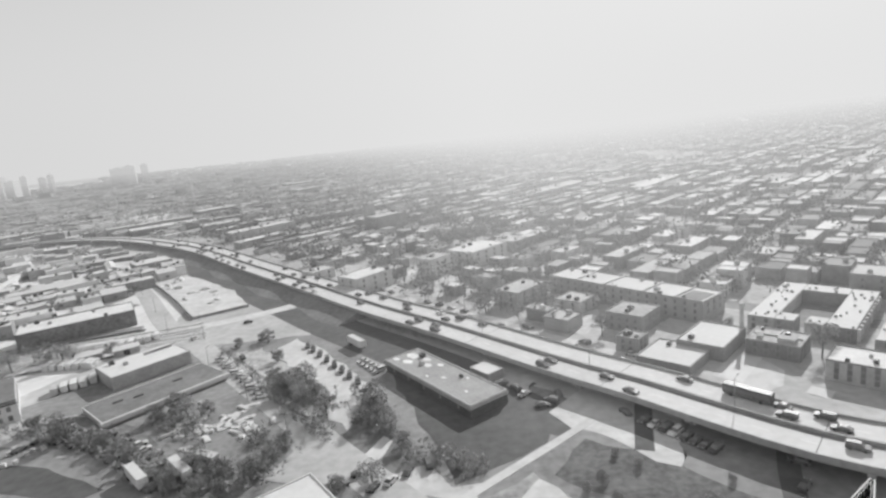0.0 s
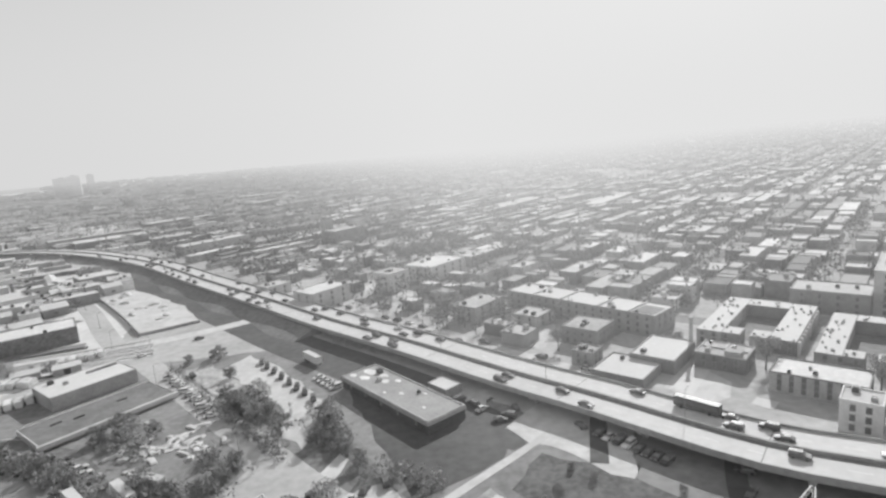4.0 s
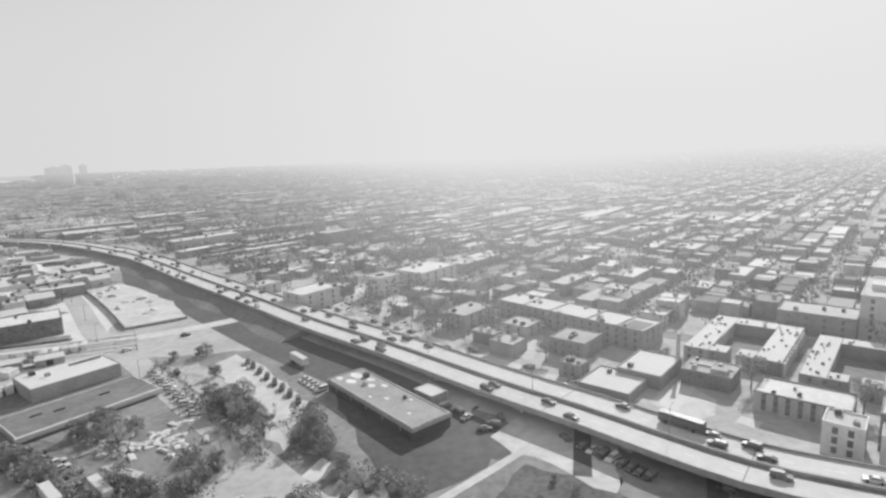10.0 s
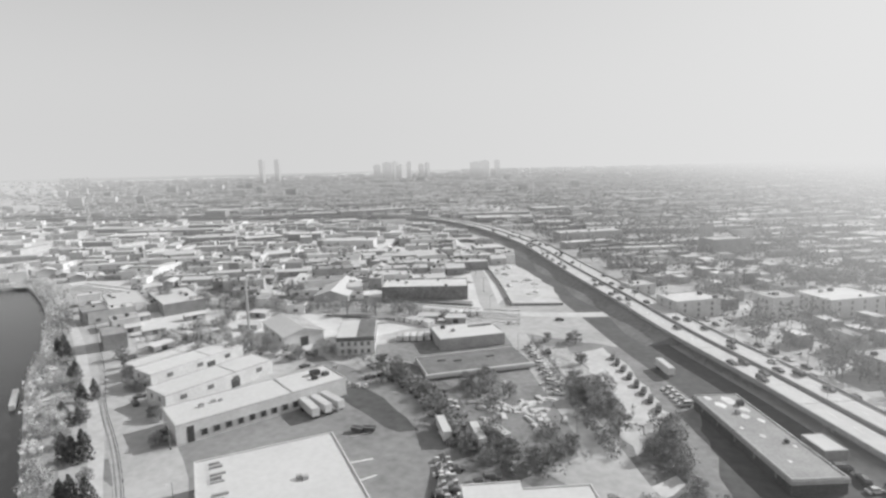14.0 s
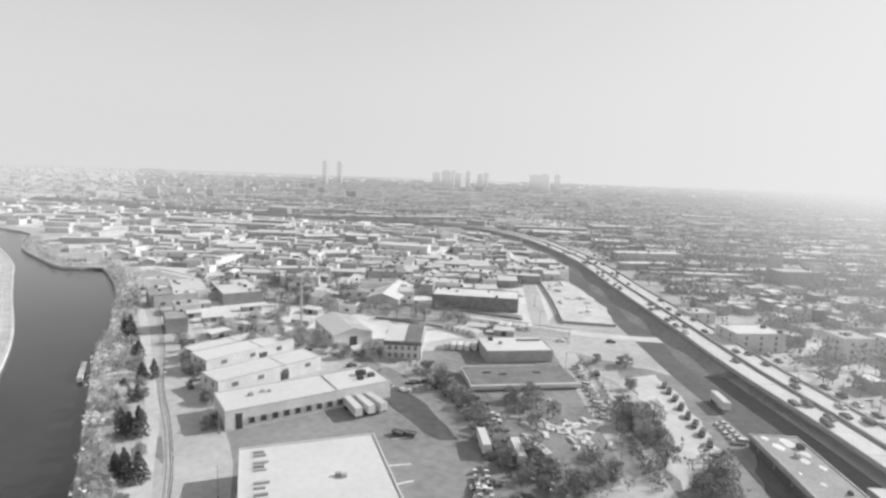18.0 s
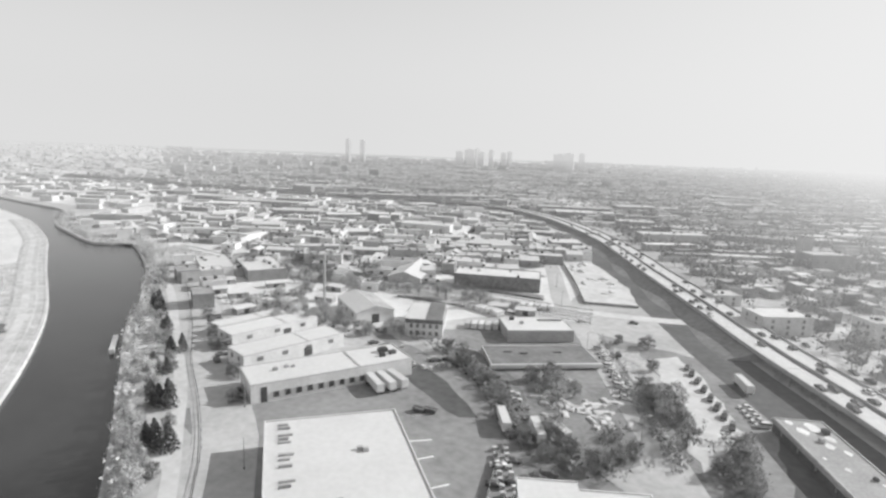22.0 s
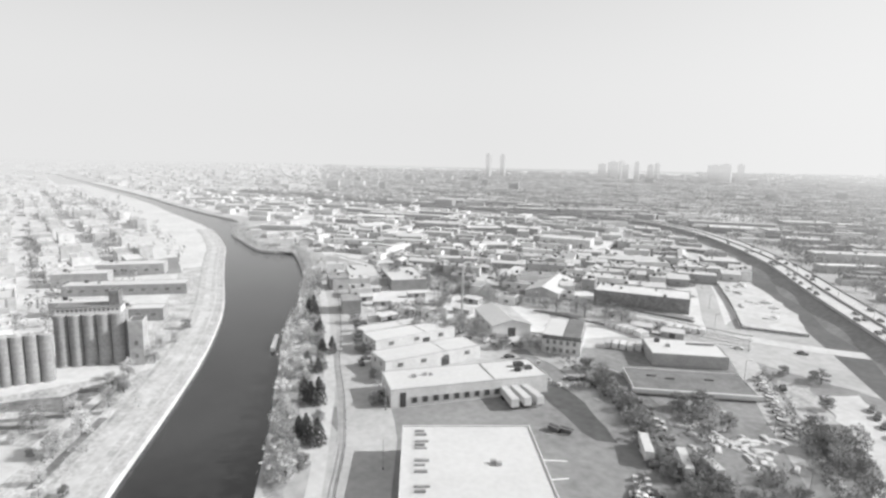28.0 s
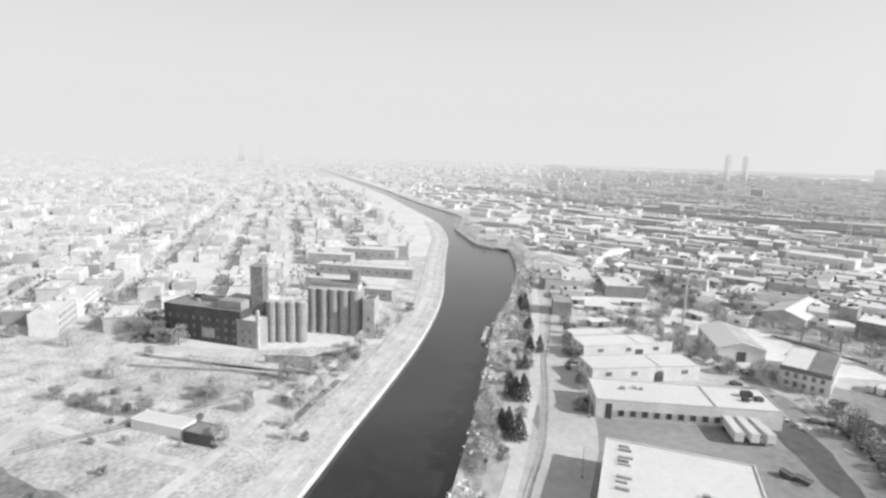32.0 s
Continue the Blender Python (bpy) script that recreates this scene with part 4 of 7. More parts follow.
# ---- town buildings next to the highway ----
town_hero = [
    # x, y, along grid A, along grid B, height, wall, roof, name, label, storeys
    (70.8, 170.5, 17.5, 17.5, 3, M_DARKWALL, M_BRIGHTROOF, "garage", "low garage with a white flat roof", 0),
    (87, 178.5, 21, 15, 4.5, M_DARKWALL, M_BRIGHTROOF, "hall", "plain hall with a bright white flat roof", 0),
    (104, 169.5, 12.5, 15.5, 5, M_BRICK, M_GREYROOF, "brick_building", "brick building with a divided grey roof", 2),
    (117.5, 144, 13, 24, 6, M_BRICK, M_WHITEROOF, "apartment_building", "brick apartment building with a pale roof", 3),
    (112.5, 123.5, 9, 9, 8.5, M_PALEWALL, M_WHITEROOF, "apartment_building", "narrow pale apartment building", 3),
    (120, 114, 8, 9, 8.5, M_PALEWALL, M_WHITEROOF, "apartment_building", "narrow pale apartment building", 3),
    (132, 119, 12, 20, 10, M_BRICK, M_WHITEROOF, "apartment_building", "brick apartment building with a pale roof", 3),
    (128, 104, 9, 12, 9, M_BRICK, M_WHITEROOF, "apartment_building", "brick apartment building with a pale roof", 3),
    (142, 106, 14, 18, 10, M_BRICK, M_WHITEROOF, "apartment_building", "brick apartment building with a pale roof", 3),
    (198, 204, 36, 13, 18, M_PALEWALL, M_WHITEROOF, "apartment_tower", "tall pale apartment slab with rows of windows", 6),
    (174, 209, 17, 27, 9, M_BRICK, M_WHITEROOF, "apartment_building", "brick building with bright roof and penthouse", 3),
    (70, 206, 15, 15, 6.5, M_BRICK, M_GREYROOF, "apartment_building", "square brick building with grey roofs", 2),
    (62, 184, 8, 8, 5, M_BRICK, M_GREYROOF, "house", "small square brick house", 2),
    (55, 233, 14, 13, 5, M_BRICK, M_WHITEROOF, "house", "low brick house with a pale roof", 2),
    (34, 252, 22, 14, 7, M_BRICK, M_GREYROOF, "apartment_building", "brick apartment building with grey roofs", 3),
    (-44, 303, 25, 17, 9, M_PALEWALL, M_WHITEROOF, "apartment_building", "pale-walled block with a white flat roof", 3),
    (-6, 318, 15, 13, 11, M_PALEWALL, M_WHITEROOF, "apartment_building", "tall pale block among dark trees", 3),
    (21, 343, 32, 22, 9, M_PALEWALL, M_WHITEROOF, "apartment_building", "long pale block with a bright flat roof", 3),
    (-77, 338, 16, 12, 6, M_PALEWALL, M_WHITEROOF, "house", "pale-walled house with a white roof", 2),
    (-176, 552, 66, 20, 8, M_BRICK, M_BRIGHTROOF, "long_hall", "long brick hall with a bright white roof", 1),
    (-48, 508, 34, 18, 13, M_DARKWALL, M_WHITEROOF, "church", "dark church hall among bare trees", 2),
    (-64, 520, 8, 8, 22, M_DARKWALL, M_DARKROOF, "church_tower", "square dark church tower", 2),
]
for k, (x, y, a, b, h, wm, rm, nm, lb, st) in enumerate(town_hero):
    rows = []
    for q in range(st):
        z = 0.9 + q * (h - 0.6) / st
        gap = 3.4 if math.hypot(x, y) < 235 else 6.5
        rows += [(3, max(1, int(b / gap)), z, WIN), (1, max(1, int(b / gap)), z, WIN), (0, max(1, int(a / gap)), z, WIN)]
    o = flat_house(nm, pose(x, y, 0, 0, 0, A_DEG), a, b, h, wm, rm, lb, "building", rows=rows, vents=3 if st else 1, seed=k)
    claim(x, y, max(a, b) * 0.5 + 2)
    if nm in ("brick_building",):
        part("roof_curb", boxes((-0.2, 0.2, -7, 7, 5.08, 5.6), (0.2, 5.6, -0.2, 0.2, 5.08, 5.6)), M_TRIM, o)
        part("penthouse", boxes((-5, -1.5, -6, -1, 5.08, 6.6)), M_BRICK, o)
    if nm == "apartment_tower":
        part("penthouse", boxes((-6, 2, -4, 4, 18.08, 20.4)), M_PALEWALL, o)
claim(80, 172, 19), claim(96, 160, 15), claim(105, 130, 15), claim(108, 150, 10), claim(126, 128, 12), claim(70, 206, 11)
ap = flat_house("apartment_block", pose(78, 234, 0, 0, 0, deg(0.60, -0.80)), 75, 16, 8.4, M_BRICK, M_BRIGHTROOF, "long brick apartment block with white flat roof", "apartment block", vents=9,
                rows=[(0, 18, 0.9, WIN), (0, 18, 3.5, WIN), (0, 18, 6.2, WIN), (1, 3, 3.5, WIN), (1, 3, 6.2, WIN)])
for x in (-22, -7, 12, 26):
    part("party_wall", boxes((x - 0.2, x + 0.2, -8, 8, 8.4, 9.1)), M_TRIM, ap)
part("roof_terrace", boxes((27, 36, -6.5, 4, 8.48, 8.52)), M_DARKROOF, ap)
for x, y in ((78, 234), (95, 206), (60, 260), (86, 220), (69, 248)):
    claim(x, y, 13)
tagged(part("chimney", cyl(cyl(bmesh.new(), 0.8, 0.6, 0, 13, n=12), 0.9, 0.9, 13, 13.5, n=12), M_CONCRETE, at=pose(98.5, 181, 0)), "slim pale chimney stack beside a hall", "chimney")


def court_block(x, y, a, b, t, h):
    """A U of flats round a court, open towards -A."""
    o = thing("court_apartments", pose(x, y, 0, 0, 0, A_DEG), "U-shaped apartment block with white roof round a dark court", "apartment block", "court apartments")
    arms = [(-a / 2, a / 2, b / 2 - t, b / 2), (-a / 2, a / 2, -b / 2, -b / 2 + t), (a / 2 - t, a / 2, -b / 2 + t, b / 2 - t),
            (-a / 2, -a / 2 + t * 0.9, -b / 2 + t, -1.6), (-a / 2, -a / 2 + t * 0.9, 1.4, b / 2 - t)]
    r2 = random.Random(int(x))
    for x0, x1, y0, y1 in arms:
        if y1 - y0 < 0.5:
            continue
        part("wing", boxes((x0, x1, y0, y1, 0, h)), M_BRICK, o)
        part("wing_roof", boxes((x0 + 0.2, x1 - 0.2, y0 + 0.2, y1 - 0.2, h + 0.004, h + 0.08)), M_BRIGHTROOF, o)
        n = int(max(x1 - x0, y1 - y0) / 2.6)
        for i in range(n):
            px, py = r2.uniform(x0 + 0.6, x1 - 0.6), r2.uniform(y0 + 0.6, y1 - 0.6)
            s = r2.uniform(0.2, 0.5)
            part("roof_vent", boxes((px - s, px + s, py - s, py + s, h + 0.08, h + 0.4 + s)), M_BRICK if i % 2 else M_METAL, o)
    for i in range(int(a / 4.2)):
        u = -a / 2 + 2 + i * 4.2
        part("stair_bay", boxes((u - 0.7, u + 0.7, -b / 2 - 0.9, -b / 2, 0, h - 0.3)), M_PALEWALL, o)
        for z in (0.6, 2.9):
            put("window", WIN, o, pose(u + 2.0, -b / 2, z, 0, 0, 180))
    for z in (0.6, 2.9):
        for i in range(int(b / 4)):
            u = -b / 2 + 2 + i * 4
            if not -2.4 < u < 2.2:
                put("window", WIN, o, pose(-a / 2, u, z, 0, 0, 90))
    part("court_lawn", boxes((-a / 2 + t, a / 2 - t, -b / 2 + t, b / 2 - t, 0.0, 0.06)), M_GRASS, o)
    claim(x, y, a * 0.36), claim(x + AX.x * a * 0.3, y + AX.y * a * 0.3, b * 0.6), claim(x - AX.x * a * 0.3, y - AX.y * a * 0.3, b * 0.6)
    return o


AX = Vector((0.72, 0.694))
BX = Vector((0.694, -0.72))
court_block(134, 196, 46, 32, 8.5, 5)
court_block(154.5, 165.5, 46, 29, 7.5, 5)
court_block(175.5, 138, 46, 28, 7.5, 5)



# ---- grain silos on the west bank ----
SD = deg(0.35, 0.94)
silos = None
for r in range(2):
    for i in range(5):
        m = pose(-246.5 + 1.66 * i - 4.7 * r, 4.5 + 4.45 * i + 1.7 * r, 0)
        if silos is None:
            silos = thing("silo", m, "tall cylindrical concrete grain silo in a tight row", "silo", "tall grain silos")
            part("shaft", cyl(bmesh.new(), 2.42, 2.42, 0, 19.5, n=28), M_SILO, silos)
            part("cap", cyl(bmesh.new(), 2.5, 2.5, 19.5, 19.9, n=28), M_CONCRETE, silos)
            part("plinth", cyl(bmesh.new(), 2.6, 2.6, -0.05, 1.0, n=28), M_DARKCONC, silos)
        else:
            copy_thing(silos, m)
low = None
for i in range(4):
    m = pose(-235.5 + 0.7 * i, -12.5 + 4.0 * i, 0)
    if low is None:
        low = thing("silo", m, "grey concrete grain silo with stained shaft", "silo", "low grain silos")
        part("shaft", cyl(bmesh.new(), 2.1, 2.1, 0, 17.0, n=24), M_SILO, low)
        part("cap", cyl(cyl(bmesh.new(), 2.2, 2.2, 17.0, 17.35, n=24), 1.0, 0.4, 17.35, 18.0, n=16), M_CONCRETE, low)
    else:
        copy_thing(low, m)
gal = thing("silo_gallery", pose(-245.5, 14.2, 19.9, 0, 0, SD), "windowed conveyor gallery on top of grain silos", "gallery")
part("wall", boxes((-11, 11, -3.2, 3.2, 0, 2.6)), M_PALEWALL, gal)
part("roof", boxes((-11.4, 11.4, -3.6, 3.6, 2.6, 2.85)), M_DARKROOF, gal)
for i in range(14):
    part("window", boxes((-10.2 + 1.5 * i, -9.3 + 1.5 * i, -3.26, -3.18, 0.9, 1.9)), M_GLASS, gal)
part("lift_head", boxes((7, 10.5, -2.6, 2.6, 2.85, 8.4), bevel=0.1), M_SOOT, gal)
twr = thing("elevator_tower", pose(-240, -17.5, 0, 0, 0, deg(0.3, 0.95)), "dark square elevator tower above the silos", "tower")
part("wall", boxes((-2.6, 2.6, -3.0, 3.0, 0, 31), bevel=0.1), M_SOOT, twr)
part("roof", boxes((-2.9, 2.9, -3.3, 3.3, 31, 31.5)), M_DARKROOF, twr)
for z in (5, 10, 15, 20, 25, 28.5):
    part("window", boxes((-0.6, 0.6, -3.06, -2.98, z, z + 1.5)), M_GLASS, twr)
    part("window", boxes((-2.66, -2.58, -0.6, 0.6, z, z + 1.5)), M_GLASS, twr)
mill = flat_house("mill_building", pose(-247, -36, 0, 0, 0, deg(0.5, 0.86)), 37, 17, 14, M_MILL, M_DARKROOF, "dark brick mill building beside grain silos", "mill", vents=4,
                  rows=[(0, 9, z, WIN_DARK) for z in (1.5, 5.2, 8.9)] + [(3, 4, z, WIN_DARK) for z in (1.5, 5.2, 8.9)])
part("upper_storey", boxes((6, 17, -6, 6, 14.08, 17.5)), M_DARKWALL, mill)
part("pale_patch", boxes((0, 6, -8.56, -8.48, 2, 6)), M_DARKCONC, mill)
link = flat_house("link_block", pose(-232, -20, 0, 0, 0, deg(0.5, 0.86)), 9, 8, 11, M_DARKCONC, M_WHITEROOF, "narrow block between the mill and silos", "building", rows=((0, 2, 2, WIN), (0, 2, 6, WIN)))
part("buttress", boxes((4.5, 5.6, -4.2, -3.0, 0, 16)), M_CONCRETE, link)
lean = flat_house("end_block", pose(-236.5, 28.5, 0, 0, 0, SD), 5, 8, 17, M_CONCRETE, M_DARKROOF, "pale end block closing the silo row", "building", rows=((0, 1, 3, WIN), (0, 1, 8, WIN), (1, 2, 5, WIN)))
for x, y, a, L, W, H in ((-322, 17, 66, 30, 9, 7), (-360, 40, 67, 64, 12, 6), (-300, 38, 66, 22, 9, 6), (-420, 50, 70, 40, 14, 7), (-395, 20, 70, 30, 12, 8)):
    flat_house("storehouse", pose(x, y, 0, 0, 0, a), L, W, H, M_DARKWALL, M_BRIGHTROOF, "long storehouse with a bright flat roof", "storehouse", "bank storehouses", parapet=0.2, vents=2, rows=((0, max(2, int(L / 6)), 2.5, WIN_WIDE),))
    claim(x, y, L * 0.45)
for x, y in ((-246, 14), (-240, -10), (-247, -36), (-232, 0)):
    claim(x, y, 20)


# ---- vehicles ----
def wheel_mesh(r, w):
    bm = bmesh.new()
    bmesh.ops.create_cone(bm, cap_ends=True, segments=12, radius1=r, radius2=r, depth=w, matrix=Matrix.Rotation(radians(90), 4, "X"))
    me = bpy.data.meshes.new("wheel")
    bm.to_mesh(me)
    bm.free()
    me.materials.append(M_RUBBER)
    return me


WHEEL, BIG_WHEEL = wheel_mesh(0.33, 0.22), wheel_mesh(0.5, 0.3)


def profile(pts, w, taper=0.0):
    """A side outline (x, z) swept across the width; the upper points drawn in by taper."""
    bm = bmesh.new()
    zs = [z for _, z in pts]
    lo, hi = min(zs), max(zs)
    rows = []
    for s in (-1, 1):
        rows.append([bm.verts.new((x, s * (w / 2 - taper * (z - lo) / (hi - lo)), z)) for x, z in pts])
    bm.faces.new(rows[0])
    bm.faces.new(rows[1][::-1])
    n = len(pts)
    for i in range(n):
        bm.faces.new((rows[0][i], rows[1][i], rows[1][(i + 1) % n], rows[0][(i + 1) % n]))
    bmesh.ops.recalc_face_normals(bm, faces=bm.faces)
    return bm


def car(m, paint, label, group, kind="saloon"):
    c = thing("car", m, label, "car", group)
    if kind == "saloon":
        part("body", profile([(-2.2, 0.3), (2.2, 0.3), (2.25, 0.62), (2.1, 0.78), (0.95, 0.92), (-1.6, 0.95), (-2.2, 0.85)], 1.76, 0.06), paint, c)
        part("glasshouse", profile([(1.0, 0.91), (0.35, 1.36), (-1.05, 1.38), (-1.75, 0.94)], 1.62, 0.18), M_GLASS, c)
        part("roof", boxes((-1.0, 0.3, -0.62, 0.62, 1.37, 1.43)), paint, c)
    else:
        part("body", profile([(-2.3, 0.35), (2.3, 0.35), (2.35, 0.75), (2.2, 1.0), (1.1, 1.1), (-2.3, 1.12)], 1.86, 0.05), paint, c)
        part("glasshouse", profile([(1.15, 1.09), (0.55, 1.72), (-2.1, 1.74), (-2.26, 1.11)], 1.74, 0.15), M_GLASS, c)
        part("roof", boxes((-2.05, 0.5, -0.7, 0.7, 1.73, 1.8)), paint, c)
    for x in (-1.35, 1.35):
        for y in (-0.8, 0.8):
            put("wheel", WHEEL, c, pose(x, y, 0.33))
    for y in (-0.6, 0.6):
        part("headlight", boxes((2.2, 2.27, y - 0.18, y + 0.18, 0.6, 0.74)), M_TRIM, c)
    return c


CARS = [car(pose(48.4, 136.2, 0.07, 0, 0, 215), M_CARDARK, "dark saloon car with glossy paint", "parked cars"), car(pose(50, 133.5, 0.07, 0, 0, 215), M_CARPALE, "pale saloon car with glossy paint", "parked cars"),
        car(pose(51.8, 131, 0.07, 0, 0, 215), M_CARDARK, "dark estate car with glossy paint", "parked cars", "estate"), car(pose(53.5, 128.7, 0.07, 0, 0, 215), M_CARPALE, "pale estate car with glossy paint", "parked cars", "estate")]


def park(x, y, z, a, r):
    return copy_thing(CARS[0 if r < 0.45 else 2 if r < 0.7 else 1 if r < 0.88 else 3], pose(x, y, z, 0, 0, a))


rnd = random.Random(21)
for k in range(4):
    park(55.1 + 1.35 * k, 126.3 - 2.2 * k, 0.07, 215, 0.2 + 0.1 * k)
for k in range(5):
    park(-33.8 + 1.8 * k, 197.5 - 2.6 * k, 0.03, 215, 0.8 + 0.02 * k)
for k in range(9):
    park(*((14, 166), (18, 162), (20, 158), (27, 152), (30, 156), (24, 150), (45, 141), (74, 112), (70, 104))[k], 0.07, rnd.uniform(0, 180), rnd.random())
# on the highway: both ways, three lanes each
i_end = nearest(hwy, -298, 541)
s_at = [0.0]
for a, b in zip(hwy, hwy[1:]):
    s_at.append(s_at[-1] + (b - a).length)
for lane, sgn in ((-7.6, 1), (-3.4, 1), (3.4, -1), (7.6, -1)):
    s = rnd.uniform(30, 90)
    while s < s_at[i_end]:
        i = next(k for k in range(len(s_at)) if s_at[k + 1] > s)
        p = hwy[i].lerp(hwy[i + 1], (s - s_at[i]) / (s_at[i + 1] - s_at[i])) + hwy_n[i] * lane
        d = hwy[i + 1] - hwy[i]
        c = park(p.x, p.y, DECK + 0.003, deg(d.x, d.y) + (0 if sgn > 0 else 180), rnd.random() * 0.78)
        c["group"], c["label"] = "highway traffic", c["label"].replace("with glossy paint", "driving on the highway")
        s += rnd.expovariate(1 / 24.0) + 9
# frontage road and town parking
for i in range(nearest(hwy, 40, 162), nearest(hwy, -60, 287)):
    for o in (-18.2, -24.2):
        if rnd.random() < 0.62:
            p, d = hwy[i] + hwy_n[i] * o, hwy[i + 1] - hwy[i]
            c = park(p.x, p.y, 0.05, deg(d.x, d.y) + rnd.choice((0, 180)), rnd.random())
            c["group"] = "parked cars"
for k in range(26):
    # along the yard's curved hedge
    t = k / 25
    p = Vector((-128, 160)) * (1 - t) ** 2 + Vector((-108, 158)) * 2 * t * (1 - t) + Vector((-76, 126)) * t * t
    park(p.x + rnd.uniform(-1, 1) + (5 if k % 2 else 0), p.y + (5 if k % 2 else 0), 0.02, 20 + 40 * t + rnd.uniform(-6, 6), rnd.random() * 0.85)
for x, y, a in ((-66, 109, 30), (-64, 112, 32), (-62.6, 115, 34), (-61, 118, 36), (-68.5, 105, 30), (-116, 245, 40), (-84, 214, 120), (-97, 262, 20), (-22, 119, 60), (-18, 121, 60), (-14, 124, 70), (-26, 125, 10), (-30, 121, 40),
                (-9, 126, 100), (-132, 156, 70), (-73, 113, 40), (-71, 117, 40)):
    park(x, y, 0.05, a, rnd.random())


for k in range(11):
    # pale cars parked aslant along the main street
    t = k / 10
    park(-92 + 27 * t + rnd.uniform(-.5, .5), 214 - 38 * t, 0.1, 10 + rnd.uniform(-6, 6), 0.8 if k % 4 else 0.95)


def trailer(m, label, group, cab=True, L=13.0):
    t = thing("lorry" if cab else "semi_trailer", m, label, "lorry", group)
    part("box", boxes((-L / 2, L / 2, -1.25, 1.25, 1.15, 3.9), bevel=0.06), M_TRAILER, t)
    part("frame", boxes((-L / 2, L / 2, -0.5, 0.5, 0.8, 1.15)), M_DARKMETAL, t)
    part("rear_door", boxes((-L / 2 - 0.04, -L / 2, -1.15, 1.15, 1.3, 3.75)), M_METAL, t)
    for x in (-L / 2 + 1.2, -L / 2 + 2.5):
        for y in (-1.05, 1.05):
            put("wheel", BIG_WHEEL, t, pose(x, y, 0.5))
    if cab:
        k = part("cab", profile([(L / 2 + 0.3, 0.6), (L / 2 + 2.6, 0.6), (L / 2 + 2.6, 1.6), (L / 2 + 2.2, 2.9), (L / 2 + 0.3, 3.0)], 2.4, 0.1), M_CARDARK, t)
        part("windscreen", boxes((L / 2 + 2.35, L / 2 + 2.55, -1.0, 1.0, 1.7, 2.6)), M_GLASS, k)
        for y in (-1.05, 1.05):
            put("wheel", BIG_WHEEL, t, pose(L / 2 + 1.6, y, 0.5))
    else:
        part("landing_leg", boxes((L / 2 - 2.2, L / 2 - 2.0, -0.9, -0.7, 0, 1.15), (L / 2 - 2.2, L / 2 - 2.0, 0.7, 0.9, 0, 1.15)), M_DARKMETAL, t)
    return t


tr0 = trailer(pose(-84.2, 131.8, 0, 0, 0, -46.0), "pale box semi-trailer parked by a hedge", "semi-trailers", False, 11.0)
for x, y, a in ((-73.5, 133.1, -47.0), (-69.6, 137.7, -29.0)):
    copy_thing(tr0, pose(x, y, 0, 0, 0, a))
dn = Vector((0.94, -0.33))
for k in range(3):
    p = Vector((-146.6, 117)) + Vector((0.33, 0.94)) * (11 + 4.1 * k) + dn * 14.1
    c = copy_thing(tr0, pose(p.x, p.y, 0.03, 0, 0, deg(dn.x, dn.y) + (4 * k - 3)))
    c["label"], c["group"] = "white semi-trailer backed to a loading dock", "docked trailers"
for k, (x, y) in enumerate(((-58.8, 219.5), (-55.7, 214.4), (-51.9, 208.5), (-48, 202.2), (-44.1, 196), (-40.5, 190.4), (-37, 185.2), (-33.3, 179.3))):
    c = copy_thing(CARS[2], pose(x, y, 0.065, 0, 0, -84 + 4 * math.sin(k * 2.1)))
    c["label"], c["group"] = "dark van parked in a spaced row on gravel", "vans in the lorry park"
c = copy_thing(tr0, pose(-38, 214, 0, 0, 0, -55))
c["label"] = "pale semi-trailer standing alone below the highway"


def bus(m):
    b = thing("bus", m, "long dark bus with a window band on the highway", "bus")
    part("body", boxes((-6, 6, -1.25, 1.25, 0.4, 3.1), bevel=0.15), M_CARDARK, b)
    part("window_band", boxes((-5.7, 5.8, -1.28, 1.28, 1.5, 2.5)), M_GLASS, b)
    part("windscreen", boxes((5.98, 6.03, -1.1, 1.1, 1.2, 2.7)), M_GLASS, b)
    for x in (-3.6, 3.8):
        for y in (-1.12, 1.12):
            put("wheel", BIG_WHEEL, b, pose(x, y, 0.5))
    return b


i = nearest(hwy, 66, 130)
p, d = hwy[i] + hwy_n[i] * -7.6, hwy[i + 1] - hwy[i]
bus(pose(p.x, p.y, DECK + 0.003, 0, 0, deg(d.x, d.y)))



# ---- trees ----
def spray(bm, rnd, centre, radii, n, size, mi=0, shell=0.35):
    """n small leaf or twig clumps scattered through an uneven ellipsoid."""
    for _ in range(n):
        while True:
            v = Vector((rnd.uniform(-1, 1), rnd.uniform(-1, 1), rnd.uniform(-1, 1)))
            if shell < v.length < 1:
                break
        c = Vector(centre) + Vector((v.x * radii[0], v.y * radii[1], v.z * radii[2]))
        a = Vector((rnd.gauss(0, 1), rnd.gauss(0, 1), rnd.gauss(0, 1) + 0.4)).normalized()
        b = a.cross(Vector((rnd.gauss(0, 1), rnd.gauss(0, 1), rnd.gauss(0, 1)))).normalized()
        s = size * rnd.uniform(0.5, 1.3)
        bm.faces.new([bm.verts.new(c + a * s + b * s * 0.1), bm.verts.new(c - a * s * 0.3 + b * s * 0.5), bm.verts.new(c - a * s - b * s * 0.1), bm.verts.new(c - a * s * 0.1 - b * s * 0.45)]).material_index = mi


